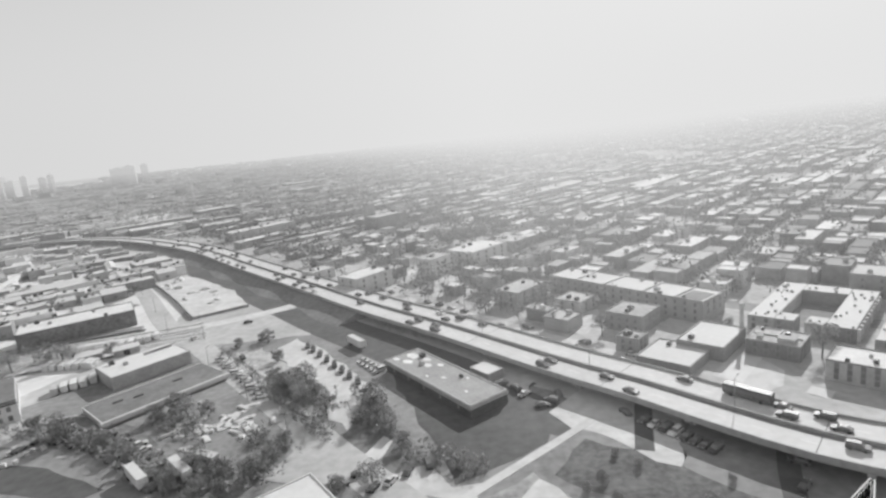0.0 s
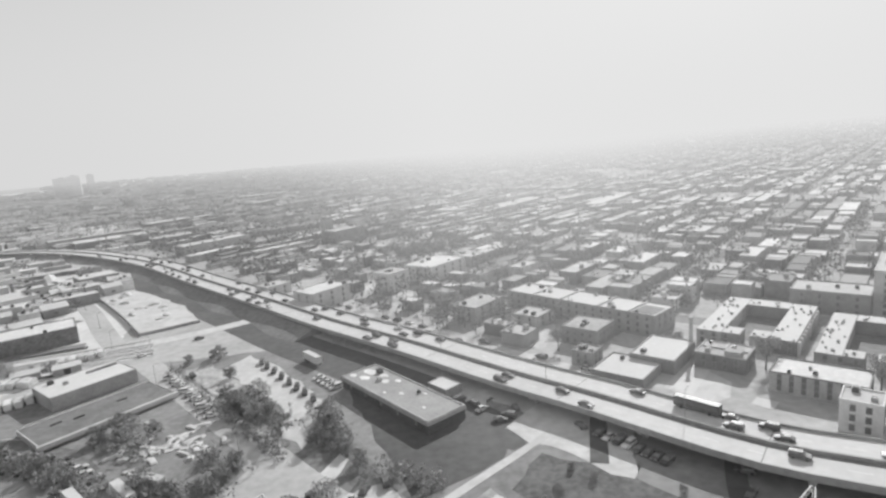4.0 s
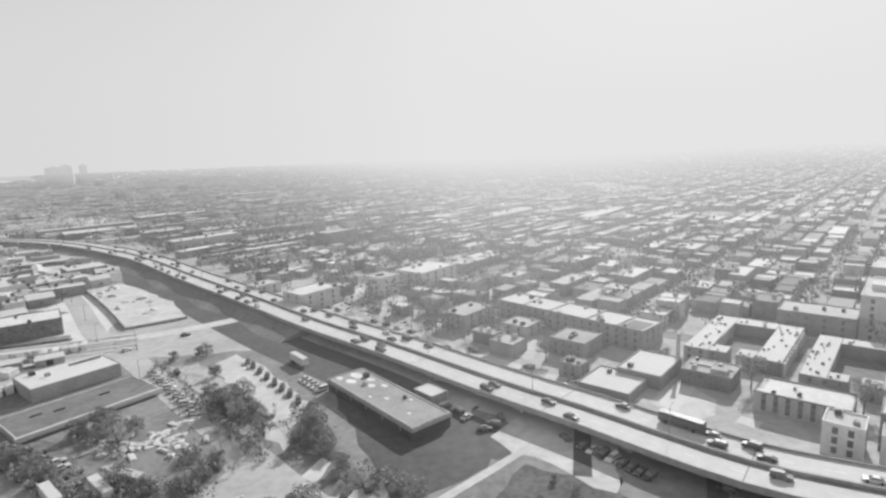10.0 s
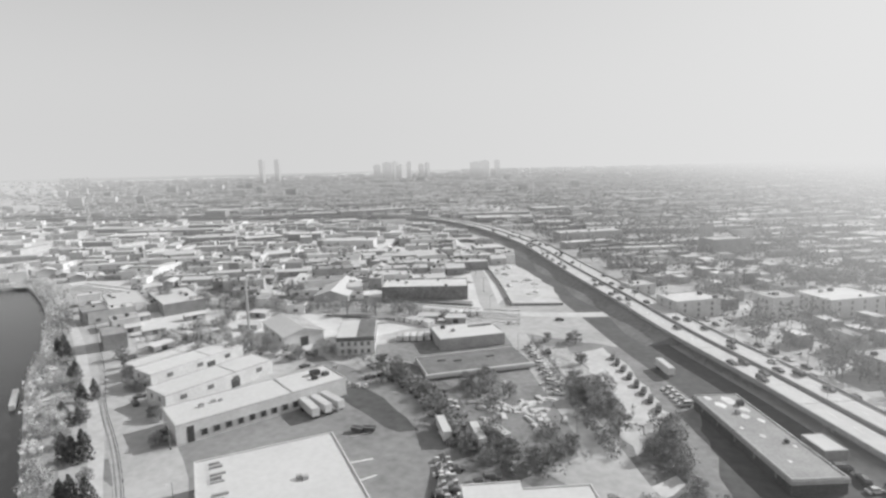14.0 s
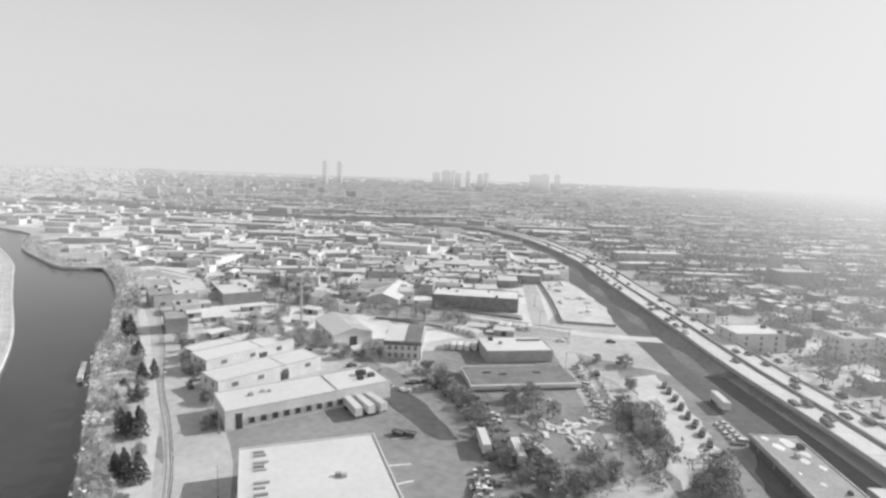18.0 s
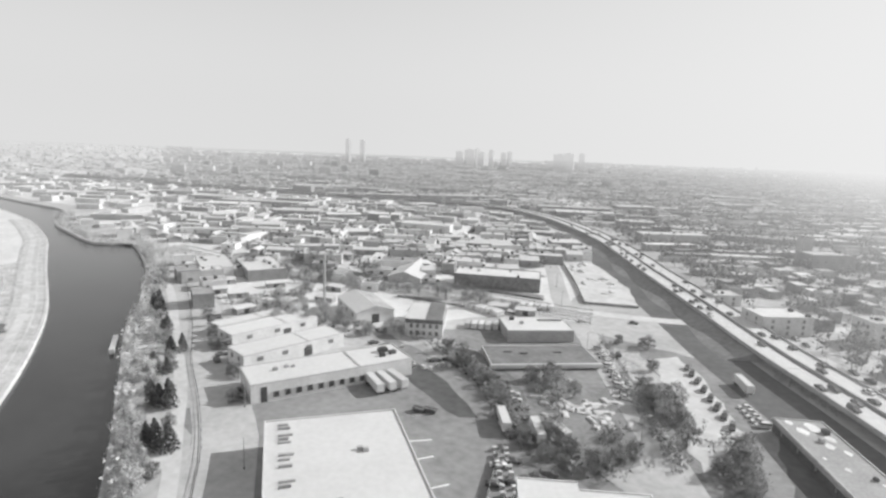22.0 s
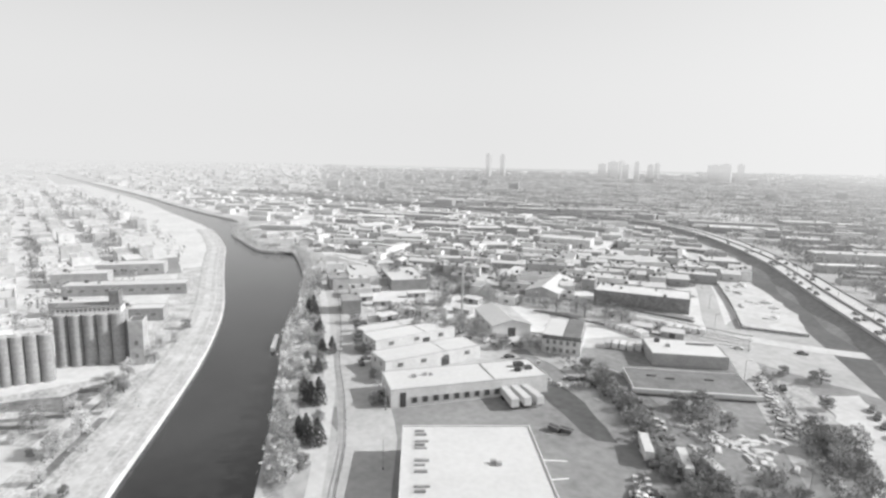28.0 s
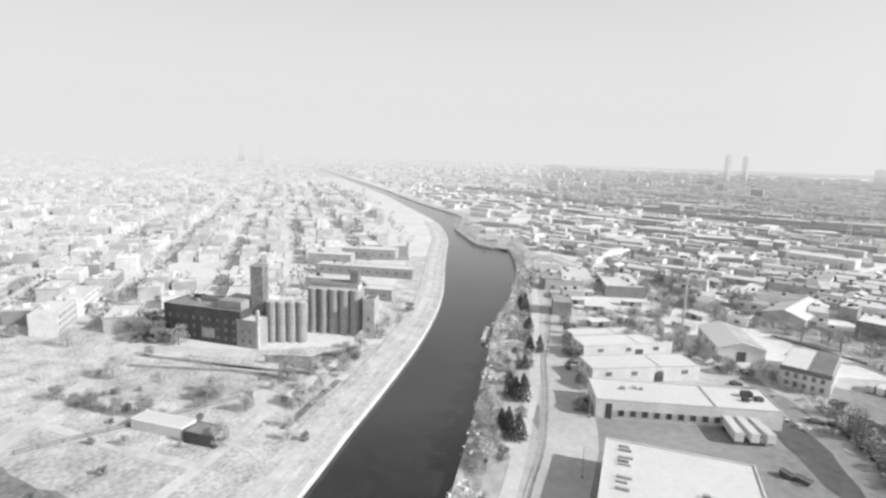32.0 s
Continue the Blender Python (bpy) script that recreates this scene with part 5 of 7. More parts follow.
def limb(bm, p, q, r0, r1, n=5):
    d = Vector(q) - Vector(p)
    m = Matrix.Translation((Vector(p) + Vector(q)) / 2) @ d.to_track_quat("Z", "Y").to_matrix().to_4x4()
    bmesh.ops.create_cone(bm, cap_ends=False, segments=n, radius1=r0, radius2=r1, depth=d.length, matrix=m)


def leaf_tree(m, seed, h, w, crown_mat, label, dense, size, name="tree", bushy=False):
    rnd = random.Random(seed)
    t = thing(name, m, label, "tree", label.split(" ")[0] + " trees")
    bm = bmesh.new()
    limb(bm, (0, 0, -0.1), (0.1, 0, h * 0.45), 0.26, 0.17, 7)
    tips = []
    for k in range(8):
        a = k * 2.4
        z = h * rnd.uniform(0.25, 0.45)
        q = (math.cos(a) * w * rnd.uniform(0.5, 0.8), math.sin(a) * w * rnd.uniform(0.5, 0.8), h * rnd.uniform(0.55, 0.9))
        limb(bm, (0.05, 0, z), q, 0.11, 0.03, 4)
        tips.append(q)
    limb(bm, (0.1, 0, h * 0.44), (0, 0, h * 0.92), 0.17, 0.03, 5)
    tips.append((0, 0, h * 0.85))
    part("trunk", bm, M_BARK, t)
    bm = bmesh.new()
    if bushy:
        for k in range(6):
            a = k * 1.05
            tips.append((math.cos(a) * w * 0.75, math.sin(a) * w * 0.75, h * rnd.uniform(0.16, 0.4)))
    for q in tips:
        spray(bm, rnd, q, (w * 0.45, w * 0.45, h * 0.16), dense, size, shell=0.1)
    part("crown", bm, crown_mat, t)
    return t


def conifer(m, seed, h, w):
    rnd = random.Random(seed)
    t = thing("conifer", m, "dark pointed conifer on the canal bank", "tree", "conifers")
    bm = bmesh.new()
    limb(bm, (0, 0, -0.1), (0, 0, h * 0.95), 0.2, 0.03, 6)
    part("trunk", bm, M_BARK, t)
    bm = bmesh.new()
    for k in range(16):
        z = h * (0.1 + 0.88 * k / 15)
        r = w * (1 - (k / 16) ** 1.7) * rnd.uniform(0.85, 1.1)
        spray(bm, rnd, (0, 0, z), (r, r, h * 0.07), 40, 0.5, shell=0.2)
    part("foliage", bm, M_CONIFER, t)
    return t


# each first one stands on the west bank or in the yard
PALE = [leaf_tree(pose(-126 - 14 * k, 45 + 5.5 * k, 0), 31 + k, 6.5 + k, 2.6 + 0.2 * k, M_TWIG, "bare pale winter tree on the canal bank", 95, 0.27, bushy=True) for k in range(3)]
DARK = [leaf_tree(pose(-58 + 9 * k, 176 - 9 * k, 0), 41 + k, 5.5 + 1.2 * k, 2.6 + 0.4 * k, M_SHRUB, "dark leafy tree beside a street", 80, 0.31, bushy=True) for k in range(3)]
TOWN = [leaf_tree(pose(20 + 3 * k, 262 + 6 * k, 0), 51 + k, 8 + k, 3.0 + 0.3 * k, M_TOWNTWIG, "grey bare street tree", 60, 0.4) for k in range(3)]
CONS = [conifer(pose(-142, 57, 0), 61, 8.5, 2.7), conifer(pose(-165, 68, 0), 62, 7.5, 2.9)]


def grow(kinds, x, y, s, rnd):
    copy_thing(rnd.choice(kinds), Matrix.Translation((x, y, 0)) @ Matrix.Rotation(rnd.uniform(0, 6.28), 4, "Z") @ Matrix.Scale(s, 4))


rnd = random.Random(77)
for x, y in ((-139, 59), (-145, 56), (-163, 70), (-168, 67), (-189, 81), (-192, 78), (-205, 94), (-208, 91), (-228, 97), (-231, 100), (-256, 109), (-262, 108), (-268, 113)):
    grow(CONS, x, y, rnd.uniform(0.75, 1.1), rnd)
line = [p for p in east if -430 < p.x < -40]
nn_ = sides(east)
for p in line:
    i = nearest(east, p.x, p.y)
    for k in range(1 + (int(p.x) % 2 if p.x > -330 else 0)):
        o = rnd.uniform(4, 11)
        q = p - nn_[i] * o + Vector((rnd.uniform(-5, 5), rnd.uniform(-2, 2)))
        grow(PALE, q.x, q.y, rnd.uniform(0.45, 0.95), rnd)
for k in range(40):
    # loose pale trees among the works and along the tracks
    x, y = rnd.uniform(-330, -170), rnd.uniform(130, 250)
    if free(x, y, 2) and y > -x * 0.42 + 40:
        grow(PALE if k % 3 else TOWN, x, y, rnd.uniform(0.7, 1.3), rnd)
# dark trees round the yard and lorry park
for x, y in ((-135, 168), (-128, 165), (-120, 161), (-113, 158), (-105, 153), (-98, 148), (-92, 143), (-80, 131), (-74, 127), (-66, 123), (-60, 124), (-54, 128), (-50, 136), (-49, 143), (-62, 131), (-70, 134),
             (-64, 187), (-60, 184), (-57, 177), (-52, 183), (-53, 175), (-48, 178), (-50, 170), (-46, 172), (-28, 166), (-26, 160), (-24, 153), (-28, 150), (-20, 143), (-16, 137), (-22, 120), (-31, 118),
             (-82, 233), (-79, 231), (-90, 228), (-68, 207), (-86, 168), (-92, 172), (-80, 166), (-96, 166), ):
    grow(DARK, x + rnd.uniform(-1, 1), y + rnd.uniform(-1, 1), rnd.uniform(0.6, 1.05) if x < 15 else rnd.uniform(0.3, 0.5), rnd)
for x, y in ((-168, 96), (-171, 95), (-174, 97), (-200, 106), (-203, 105), (-197, 107), (-213, 110), (-152, 88), (-150, 91), (-154, 86), (-226, 118), (-240, 122), (-190, 84), (-199, 87), (-214, 92), (-222, 96), (-172, 75), (-152, 65), (-130, 52), (-246, 104), (-180, 160), (-176, 163), (-172, 158), (-186, 158), (-168, 164)):
    grow(DARK, x + rnd.uniform(-1, 1), y + rnd.uniform(-1, 1), rnd.uniform(0.5, 0.9), rnd)
for x, y, q in ((48, 97, 0.75), (50, 94.5, 0.6), (46.5, 95, 0.5), (57, 108, 0.3), (40, 117, 0.3), (36, 122, 0.35), (30, 112, 0.4), (26, 110, 0.35), (31, 105, 0.35)):
    grow(DARK, x, y, q, rnd)
# low shrubs of the west bank's open ground
for k in range(34):
    x, y = rnd.uniform(-222, -110), rnd.uniform(-90, 20)
    i = nearest(west, x, y)
    if (Vector((x, y)) - west[i]).dot(sides(west)[i]) > 14:
        grow(DARK if k % 3 else PALE, x, y, rnd.uniform(0.2, 0.5), rnd)
for x, y in [(-188 + 2.1 * k, -74 + 3.9 * k) for k in range(8)] + [(-181, -33), (-183, -31), (-180, -29), (-244, -63), (-241, -57), (-238, -50), (-246, -59), (-242, -66)]:
    grow(DARK, x + rnd.uniform(-1.5, 1.5), y + rnd.uniform(-1.5, 1.5), rnd.uniform(0.4, 0.8) if x > -200 else rnd.uniform(0.9, 1.2), rnd)
for x, y in ((-178, -30), (-181, -27), (-175, -31), (-179, -17), (-190, -58), (-225, -57), (-206, 15), (-223, 24)):
    grow(DARK, x, y, rnd.uniform(0.35, 0.6), rnd)
for k in range(12):
    i = nearest(west, -150 - 9 * k, 12 + 4.2 * k)
    p = west[i] + sides(west)[i] * rnd.uniform(15, 22) + Vector((rnd.uniform(-5, 5), 0))
    grow(PALE, p.x, p.y, rnd.uniform(0.5, 1.0), rnd)
# the west bank
for k in range(60):
    x, y = rnd.uniform(-330, -120), rnd.uniform(-130, 70)
    i = nearest(west, x, y)
    d = (Vector((x, y)) - west[i]).dot(sides(west)[i])
    if d > 6 and free(x, y, 2) and (d > 28 or rnd.random() < 0.35):
        grow(PALE if rnd.random() < 0.75 else DARK, x, y, rnd.uniform(0.4, 1.0), rnd)
for x, y in ((-244, -58), (-240, -52), (-248, -64), (-254, -70), (-262, -60), (-256, -64), (-250, -62), (-258, -70), (-266, -66), (-270, -56)):
    grow(DARK, x, y, rnd.uniform(0.8, 1.2), rnd)



# ---- fences, lamps and clutter ----
def fence(pts, h, label, gap=4.0, slats=True, corners=False):
    """Posts and two rails along a line."""
    line = smooth_line(pts, gap)
    if corners:
        line = [Vector(a).lerp(Vector(b), i / 8) for a, b in zip(pts, pts[1:]) for i in range(8)] + [Vector(pts[-1])]
    f = thing("fence", Matrix(), label, "fence", kind="")
    post = None
    for p in line:
        if post is None:
            post = part("post", boxes((-0.09, 0.09, -0.09, 0.09, -0.05, h)), M_DARKMETAL, f, at=pose(p.x, p.y, 0))
        else:
            again(post, f, pose(p.x, p.y, 0))
    for z in (h * 0.35, h * 0.9):
        part("rail", ribbon(line, -0.05, 0.05, z - 0.06, z + 0.06), M_DARKMETAL, f)
    if slats:
        part("panel", ribbon(line, -0.025, 0.025, 0.08, h * 0.82), M_DARKWALL, f)
    return f


fence([(-310, 146), (-234, 112), (-195, 92.5), (-163, 79), (-134, 65), (-113, 52), (-80, 33)], 1.1, "dark low railing between street and canal path", 5, slats=False)
fence([(-131, 277), (-106, 291)], 1.6, "dark boarded fence round a gravel lot", 5, corners=True)
fence([(-131, 278), (-160, 322), (-196, 372)], 2.0, "dark boarded fence round a gravel lot", 5)
fence([(-76, 118), (-66, 98), (-56, 80), (-50, 66)], 2.0, "dark fence beside the warehouse yard", 4)
fence([(-155, -72), (-170, -40), (-180, -20)], 1.4, "low dark fence across open ground", 5)
for x, y, a, L, W, H, m, lb in ((-163, -38.5, 60, 17, 6, 3, M_PALEWALL, "low white-roofed shed on open ground"), (-154.5, -26, 60, 10, 6, 3.2, M_MILL, "small dark shed on open ground")):
    flat_house("shed", pose(x, y, 0, 0, 0, a), L, W, H, m, M_BRIGHTROOF if m is M_PALEWALL else M_DARKROOF, lb, "shed", parapet=0.15)


def lamp(m):
    p = thing("street_lamp", m, "slim grey steel street lamp with arm", "street lamp", "street lamps")
    part("pole", cyl(bmesh.new(), 0.12, 0.07, 0, 8.5, n=8), M_METAL, p)
    bm = bmesh.new()
    limb(bm, (0, 0, 8.4), (1.8, 0, 8.9), 0.06, 0.05, 6)
    part("arm", bm, M_METAL, p)
    part("lantern", boxes((1.5, 2.3, -0.15, 0.15, 8.82, 9.0), bevel=0.04), M_TRIM, p)
    part("base", cyl(bmesh.new(), 0.25, 0.2, -0.05, 0.5, n=8), M_DARKMETAL, p)
    return p


l0 = lamp(pose(-136, 262, 0, 0, 0, 30))
for x, y, a in ((-112, 246, 210), (-95, 208, 40), (-70, 176, 40), (-50, 150, 40), (-160, 300, 40), (-190, 345, 40), (-225, 121, -70), (-185, 103, -70), (-148, 86, -70), (-118, 68, -70), (-262, 136, -70)):
    copy_thing(l0, pose(x, y, 0, 0, 0, a))
i0 = nearest(hwy, 100, 100)
for k, i in enumerate(range(i0, nearest(hwy, -320, 580), 5)):
    p, n = hwy[i], hwy_n[i]
    c = copy_thing(l0, pose(p.x, p.y, DECK + 0.06, 0, 0, deg(n.x, n.y) + 180 * (k % 2)))
    c["label"], c["group"] = "slim grey lamp on the highway median", "highway lamps"
rnd = random.Random(91)


def pallet_stack(m, n):
    t = thing("pallet_stack", m, "stack of pale wooden pallets in a yard", "pallets", "pallet stacks")
    for k in range(n):
        part("pallet", boxes((-0.6, 0.6, -0.5, 0.5, k * 0.18 + 0.1, k * 0.18 + 0.15), (-0.6, -0.5, -0.5, 0.5, k * 0.18, k * 0.18 + 0.1), (-0.05, 0.05, -0.5, 0.5, k * 0.18, k * 0.18 + 0.1), (0.5, 0.6, -0.5, 0.5, k * 0.18, k * 0.18 + 0.1)), M_PALEWALL, t)
    return t


ps = pallet_stack(pose(-150, 148, 0.03), 7)
for k in range(18):
    copy_thing(ps, pose(rnd.choice((-152, -186, -208, -130)) + rnd.uniform(-6, 6), 150 + rnd.uniform(-6, 8), 0.0, 0, 0, rnd.uniform(0, 90)))
for k in range(24):
    # cars left about the works
    x, y = ((-186, 148), (-160, 152), (-188, 100), (-215, 112), (-240, 122), (-155, 92), (-172, 160), (-206, 150))[k % 8]
    park(x + rnd.uniform(-7, 7), y + rnd.uniform(-5, 5), 0.05, rnd.choice((70, 160, 250)) + rnd.uniform(-5, 5), rnd.random())
sk = thing("skip", pose(-108, 121, 0.03, 0, 0, 10), "dark steel skip in a yard", "skip", "skips")
part("tub", profile([(-1.4, 0.15), (1.4, 0.15), (2.0, 1.5), (-2.0, 1.5)], 1.8, 0.0), M_DARKMETAL, sk)
part("rim", boxes((-2.05, 2.05, -0.95, -0.85, 1.45, 1.6), (-2.05, 2.05, 0.85, 0.95, 1.45, 1.6)), M_METAL, sk)
for x, y, a in ((-105, 123, 20),):
    copy_thing(sk, pose(x, y, 0.03, 0, 0, a))
for k in range(34):
    # hedge trees along the tracks and by the mast
    t = k / 33
    x, y = -340 + 190 * t + rnd.uniform(-4, 4), 186 + 52 * t + rnd.uniform(-4, 4)
    grow(PALE if k % 3 else TOWN, x, y, rnd.uniform(0.6, 1.1), rnd)
for k in range(20):
    grow(PALE, -222 + rnd.uniform(-20, 26), 150 + rnd.uniform(-12, 16), rnd.uniform(0.6, 1.2), rnd)
# low sheds and stacked boards among the works
rsh = random.Random(44)
shed0 = None
for k, (x, y, a) in enumerate(((-236, 138, 92), (-240, 150, 92), (-234, 160, 95), (-262, 150, 70), (-276, 146, 70), (-292, 160, 70), (-226, 178, 20), (-180, 206, 20), (-172, 200, 112), (-240, 196, 15), (-268, 176, 70), (-306, 178, 70), (-142, 236, 30), (-156, 232, 30))):
    m = pose(x, y, 0, 0, 0, a)
    if shed0 is None:
        shed0 = thing("low_shed", m, "low pale shed with a lean-to sheet roof", "shed", "low sheds")
        part("wall", boxes((-5, 5, -2.2, 2.2, 0, 2.6)), M_DARKCONC, shed0)
        bm = bmesh.new()
        q = [bm.verts.new(v) for v in ((-5.3, -2.6, 2.62), (5.3, -2.6, 2.62), (5.3, 2.6, 3.3), (-5.3, 2.6, 3.3), (-5.3, -2.6, 2.75), (5.3, -2.6, 2.75), (5.3, 2.6, 3.43), (-5.3, 2.6, 3.43))]
        for f in ((0, 1, 2, 3), (4, 5, 6, 7), (0, 1, 5, 4), (1, 2, 6, 5), (2, 3, 7, 6), (3, 0, 4, 7)):
            bm.faces.new([q[i] for i in f])
        bmesh.ops.recalc_face_normals(bm, faces=bm.faces)
        part("roof", bm, M_BRIGHTROOF, shed0)
        part("shed_door", boxes((-1.2, 1.2, -2.26, -2.18, 0.05, 2.2)), M_DARKMETAL, shed0)
    else:
        copy_thing(shed0, m)
bank_slab = None
for k in range(9):
    # pale boards laid in rows on the canal bank
    m = pose(-262 + 5.6 * k, 101.5 - 1.9 * k, 0.06, 0, 0, 62 + rsh.uniform(-3, 3))
    if bank_slab is None:
        bank_slab = thing("board_stack", m, "long stack of pale boards on the canal bank", "boards", "board stacks")
        for q in range(3):
            part("board", boxes((-3.4, 3.4, -0.9 + 0.62 * q, -0.36 + 0.62 * q, 0, 0.5 + 0.1 * (q % 2)), bevel=0.03), M_BRIGHTROOF, bank_slab)
    else:
        copy_thing(bank_slab, m)
for k in range(16):
    # a double row of pallets by the yard's fence
    copy_thing(ps, pose(-78 + 1.9 * (k // 2) + 2.4 * (k % 2), 118.5 - 2.2 * (k // 2) + 1.8 * (k % 2), 0.03, 0, 0, 40 + rsh.uniform(-6, 6)))



# ---- the town: rows of flat-roofed houses ----
def hwy_side(x, y):
    """Distance from the highway's line; positive on the town's side."""
    i = nearest(hwy_sparse, x, y)
    d = Vector((x, y)) - hwy_sparse[i]
    return d.length * (1 if d.dot(hwy_sparse_n[i]) < 0 else -1)


hwy_sparse = hwy[::3]
hwy_sparse_n = hwy_n[::3]


def box_list(rows, name, mats, label, category, group=""):
    """Many plain far houses in one mesh. rows: x, y, angle, L, W, H."""
    vs, fs, mi = [], [], []
    for x, y, a, L, W, H in rows:
        c, s = math.cos(a), math.sin(a)
        for k, (z, e) in enumerate(((0, 0), (H, 0), (H, 0), (H - 0.4, 0.35))):
            for u, v in ((-1, -1), (1, -1), (1, 1), (-1, 1)):
                px, py = u * (L / 2 - e), v * (W / 2 - e)
                vs.append((x + px * c - py * s, y + px * s + py * c, z + (0.003 if k == 2 else 0)))
        b = len(vs) - 16
        for i in range(4):
            j = (i + 1) % 4
            fs += [(b + i, b + j, b + 4 + j, b + 4 + i), (b + 8 + i, b + 8 + j, b + 12 + j, b + 12 + i)]
            mi += [1, 0]
        fs.append((b + 12, b + 13, b + 14, b + 15))
        mi.append(0)
        if H > 6.2 and L > 8:
            # a hatch or stair head on the roof
            u, v, s2 = 0.2 * L * math.sin(x), 0.25 * W * math.cos(y), 0.9
            b = len(vs)
            for z in (H - 0.4, H + 1.6):
                for p, q in ((-s2, -s2), (s2, -s2), (s2, s2), (-s2, s2)):
                    px, py = u + p, v + q
                    vs.append((x + px * c - py * s, y + px * s + py * c, z))
            for i in range(4):
                j = (i + 1) % 4
                fs.append((b + i, b + j, b + 4 + j, b + 4 + i))
                mi.append(1)
            fs.append((b + 4, b + 5, b + 6, b + 7))
            mi.append(1)
    me = bpy.data.meshes.new(name)
    me.from_pydata(vs, [], fs)
    for m in mats:
        me.materials.append(m)
    me.polygons.foreach_set("material_index", mi)
    return tagged(new(name, me), label, category, kind="stuff")


def row_house(m, w, d, h, wall, roof, storeys, seed, label, group):
    """A house of a row; its street front is -y."""
    r2 = random.Random(seed)
    o = thing("row_house", m, label, "house", group)
    part("wall", boxes((-w / 2 + 0.02, w / 2 - 0.02, -d / 2, d / 2, 0, h)), wall, o)
    part("roof", boxes((-w / 2 + 0.3, w / 2 - 0.3, -d / 2 + 0.3, d / 2 - 0.3, h + 0.004, h + 0.07)), roof, o)
    part("parapet", boxes((-w / 2, -w / 2 + 0.28, -d / 2, d / 2, h, h + 0.5), (w / 2 - 0.28, w / 2, -d / 2, d / 2, h, h + 0.5), (-w / 2 + 0.28, w / 2 - 0.28, d / 2 - 0.25, d / 2, h, h + 0.3)), wall, o)
    part("cornice", boxes((-w / 2, w / 2, -d / 2 - 0.25, -d / 2 + 0.2, h - 0.1, h + 0.65), bevel=0.05), M_TRIM, o)
    x = r2.uniform(-w / 4, w / 4)
    part("stair_head", boxes((x - 0.9, x + 0.9, 0.5, 2.6, h + 0.07, h + 1.9), bevel=0.05), wall if seed % 2 else M_PALEWALL, o)
    part("chimney", boxes((w / 2 - 0.9, w / 2 - 0.3, -1.5, -0.7, h, h + 1.6)), M_BRICK, o)
    n = max(2, int(w / 2.6))
    for s in range(storeys):
        z = 0.9 + s * (h - 0.4) / storeys
        for i in range(n):
            u = -w / 2 + w * (i + 0.5) / n
            if s == 0 and i == 0:
                part("door", boxes((u - 0.5, u + 0.5, -d / 2 - 0.06, -d / 2 + 0.02, 0.1, 2.3)), M_DARKMETAL, o)
            else:
                put("window", WIN, o, pose(u, -d / 2, z, 0, 0, 180))
    return o


rnd = random.Random(5)
far_town, near_town, west_town, trees_far = [], [], [], []
base = Vector((108, 236))
ang = math.atan2(AX.y, AX.x)
for kb in range(-34, 24):
    for ka in range(-8, 16):
        for row in (8, 20.5, 33, 45.5):
            a = ka * 150.0
            while a < ka * 150 + 132:
                w = rnd.choice((6, 7, 8, 9, 11, 11, 14, 18, 26)) if (base + AX * a + BX * kb * 60).length < 480 else rnd.choice((12, 18, 26, 34, 46))
                gap = rnd.uniform(3, 16) if rnd.random() < 0.3 else 0.0
                b = kb * 60 + row + rnd.uniform(-1.6, 1.6)
                p = base + AX * (a + w / 2) + BX * b
                a += w + gap
                d = p.length
                u = rnd.random()
                loose = p.x < 0.1 * p.y and d < 1100
                if d > 2300 or p.y < -60 or u < (0.38 if loose else 0.10) or noise.noise(Vector((p.x * 0.006, p.y * 0.006, 2.0))) > 0.42:
                    continue
                hs = hwy_side(p.x, p.y)
                if hs < 32 or not free(p.x, p.y, max(6, w * 0.45)):
                    continue
                dep = rnd.uniform(8, 11.5)
                h = rnd.choice((5.4, 8.4, 7.0, 8.4, 5.4)) if d < 290 else rnd.choice((3.4, 4.2, 4.8, 5.4, 6.0, 7.0))
                item = (p.x, p.y, ang + (rnd.uniform(-0.16, 0.16) if loose else rnd.uniform(-0.03, 0.03) if d > 290 else 0) + (math.pi if row > 20 else 0), w, dep, h)
                (near_town if d < 268 and w < 15 else far_town if p.x > -0.42 * p.y or rnd.random() < 0.2 else west_town).append(item)
        # street and yard trees
        for q in range(70 if -6 < ka < 5 else 0):
            p = base + AX * (ka * 150 + rnd.uniform(0, 150)) + BX * (kb * 60 + rnd.uniform(0, 60))
            if p.x < 0.12 * p.y and 230 < p.length < 700 and hwy_side(p.x, p.y) > 26 and noise.noise(Vector((p.x * 0.012, p.y * 0.012, 4.0))) > -0.1 and free(p.x, p.y, 1.5):
                trees_far.append((p.x, p.y, rnd.uniform(0.7, 1.5)))
        for q in range(64 if ka < 2 else 26 if ka < 5 else 8):
            b = kb * 60 + rnd.choice((-3, 0.5, 14, 26.5, 39, 53, 56))
            p = base + AX * (ka * 150 + rnd.uniform(0, 145)) + BX * (b + rnd.uniform(-2, 2))
            if 165 < p.length < 1500 and (p.length < 560 or q % 3 == 0) and hwy_side(p.x, p.y) > 26 and free(p.x, p.y, 1.5) and (p.x > -0.42 * p.y or q % 3 == 0):
                trees_far.append((p.x, p.y, rnd.uniform(0.6, 1.3)))
protos = {}
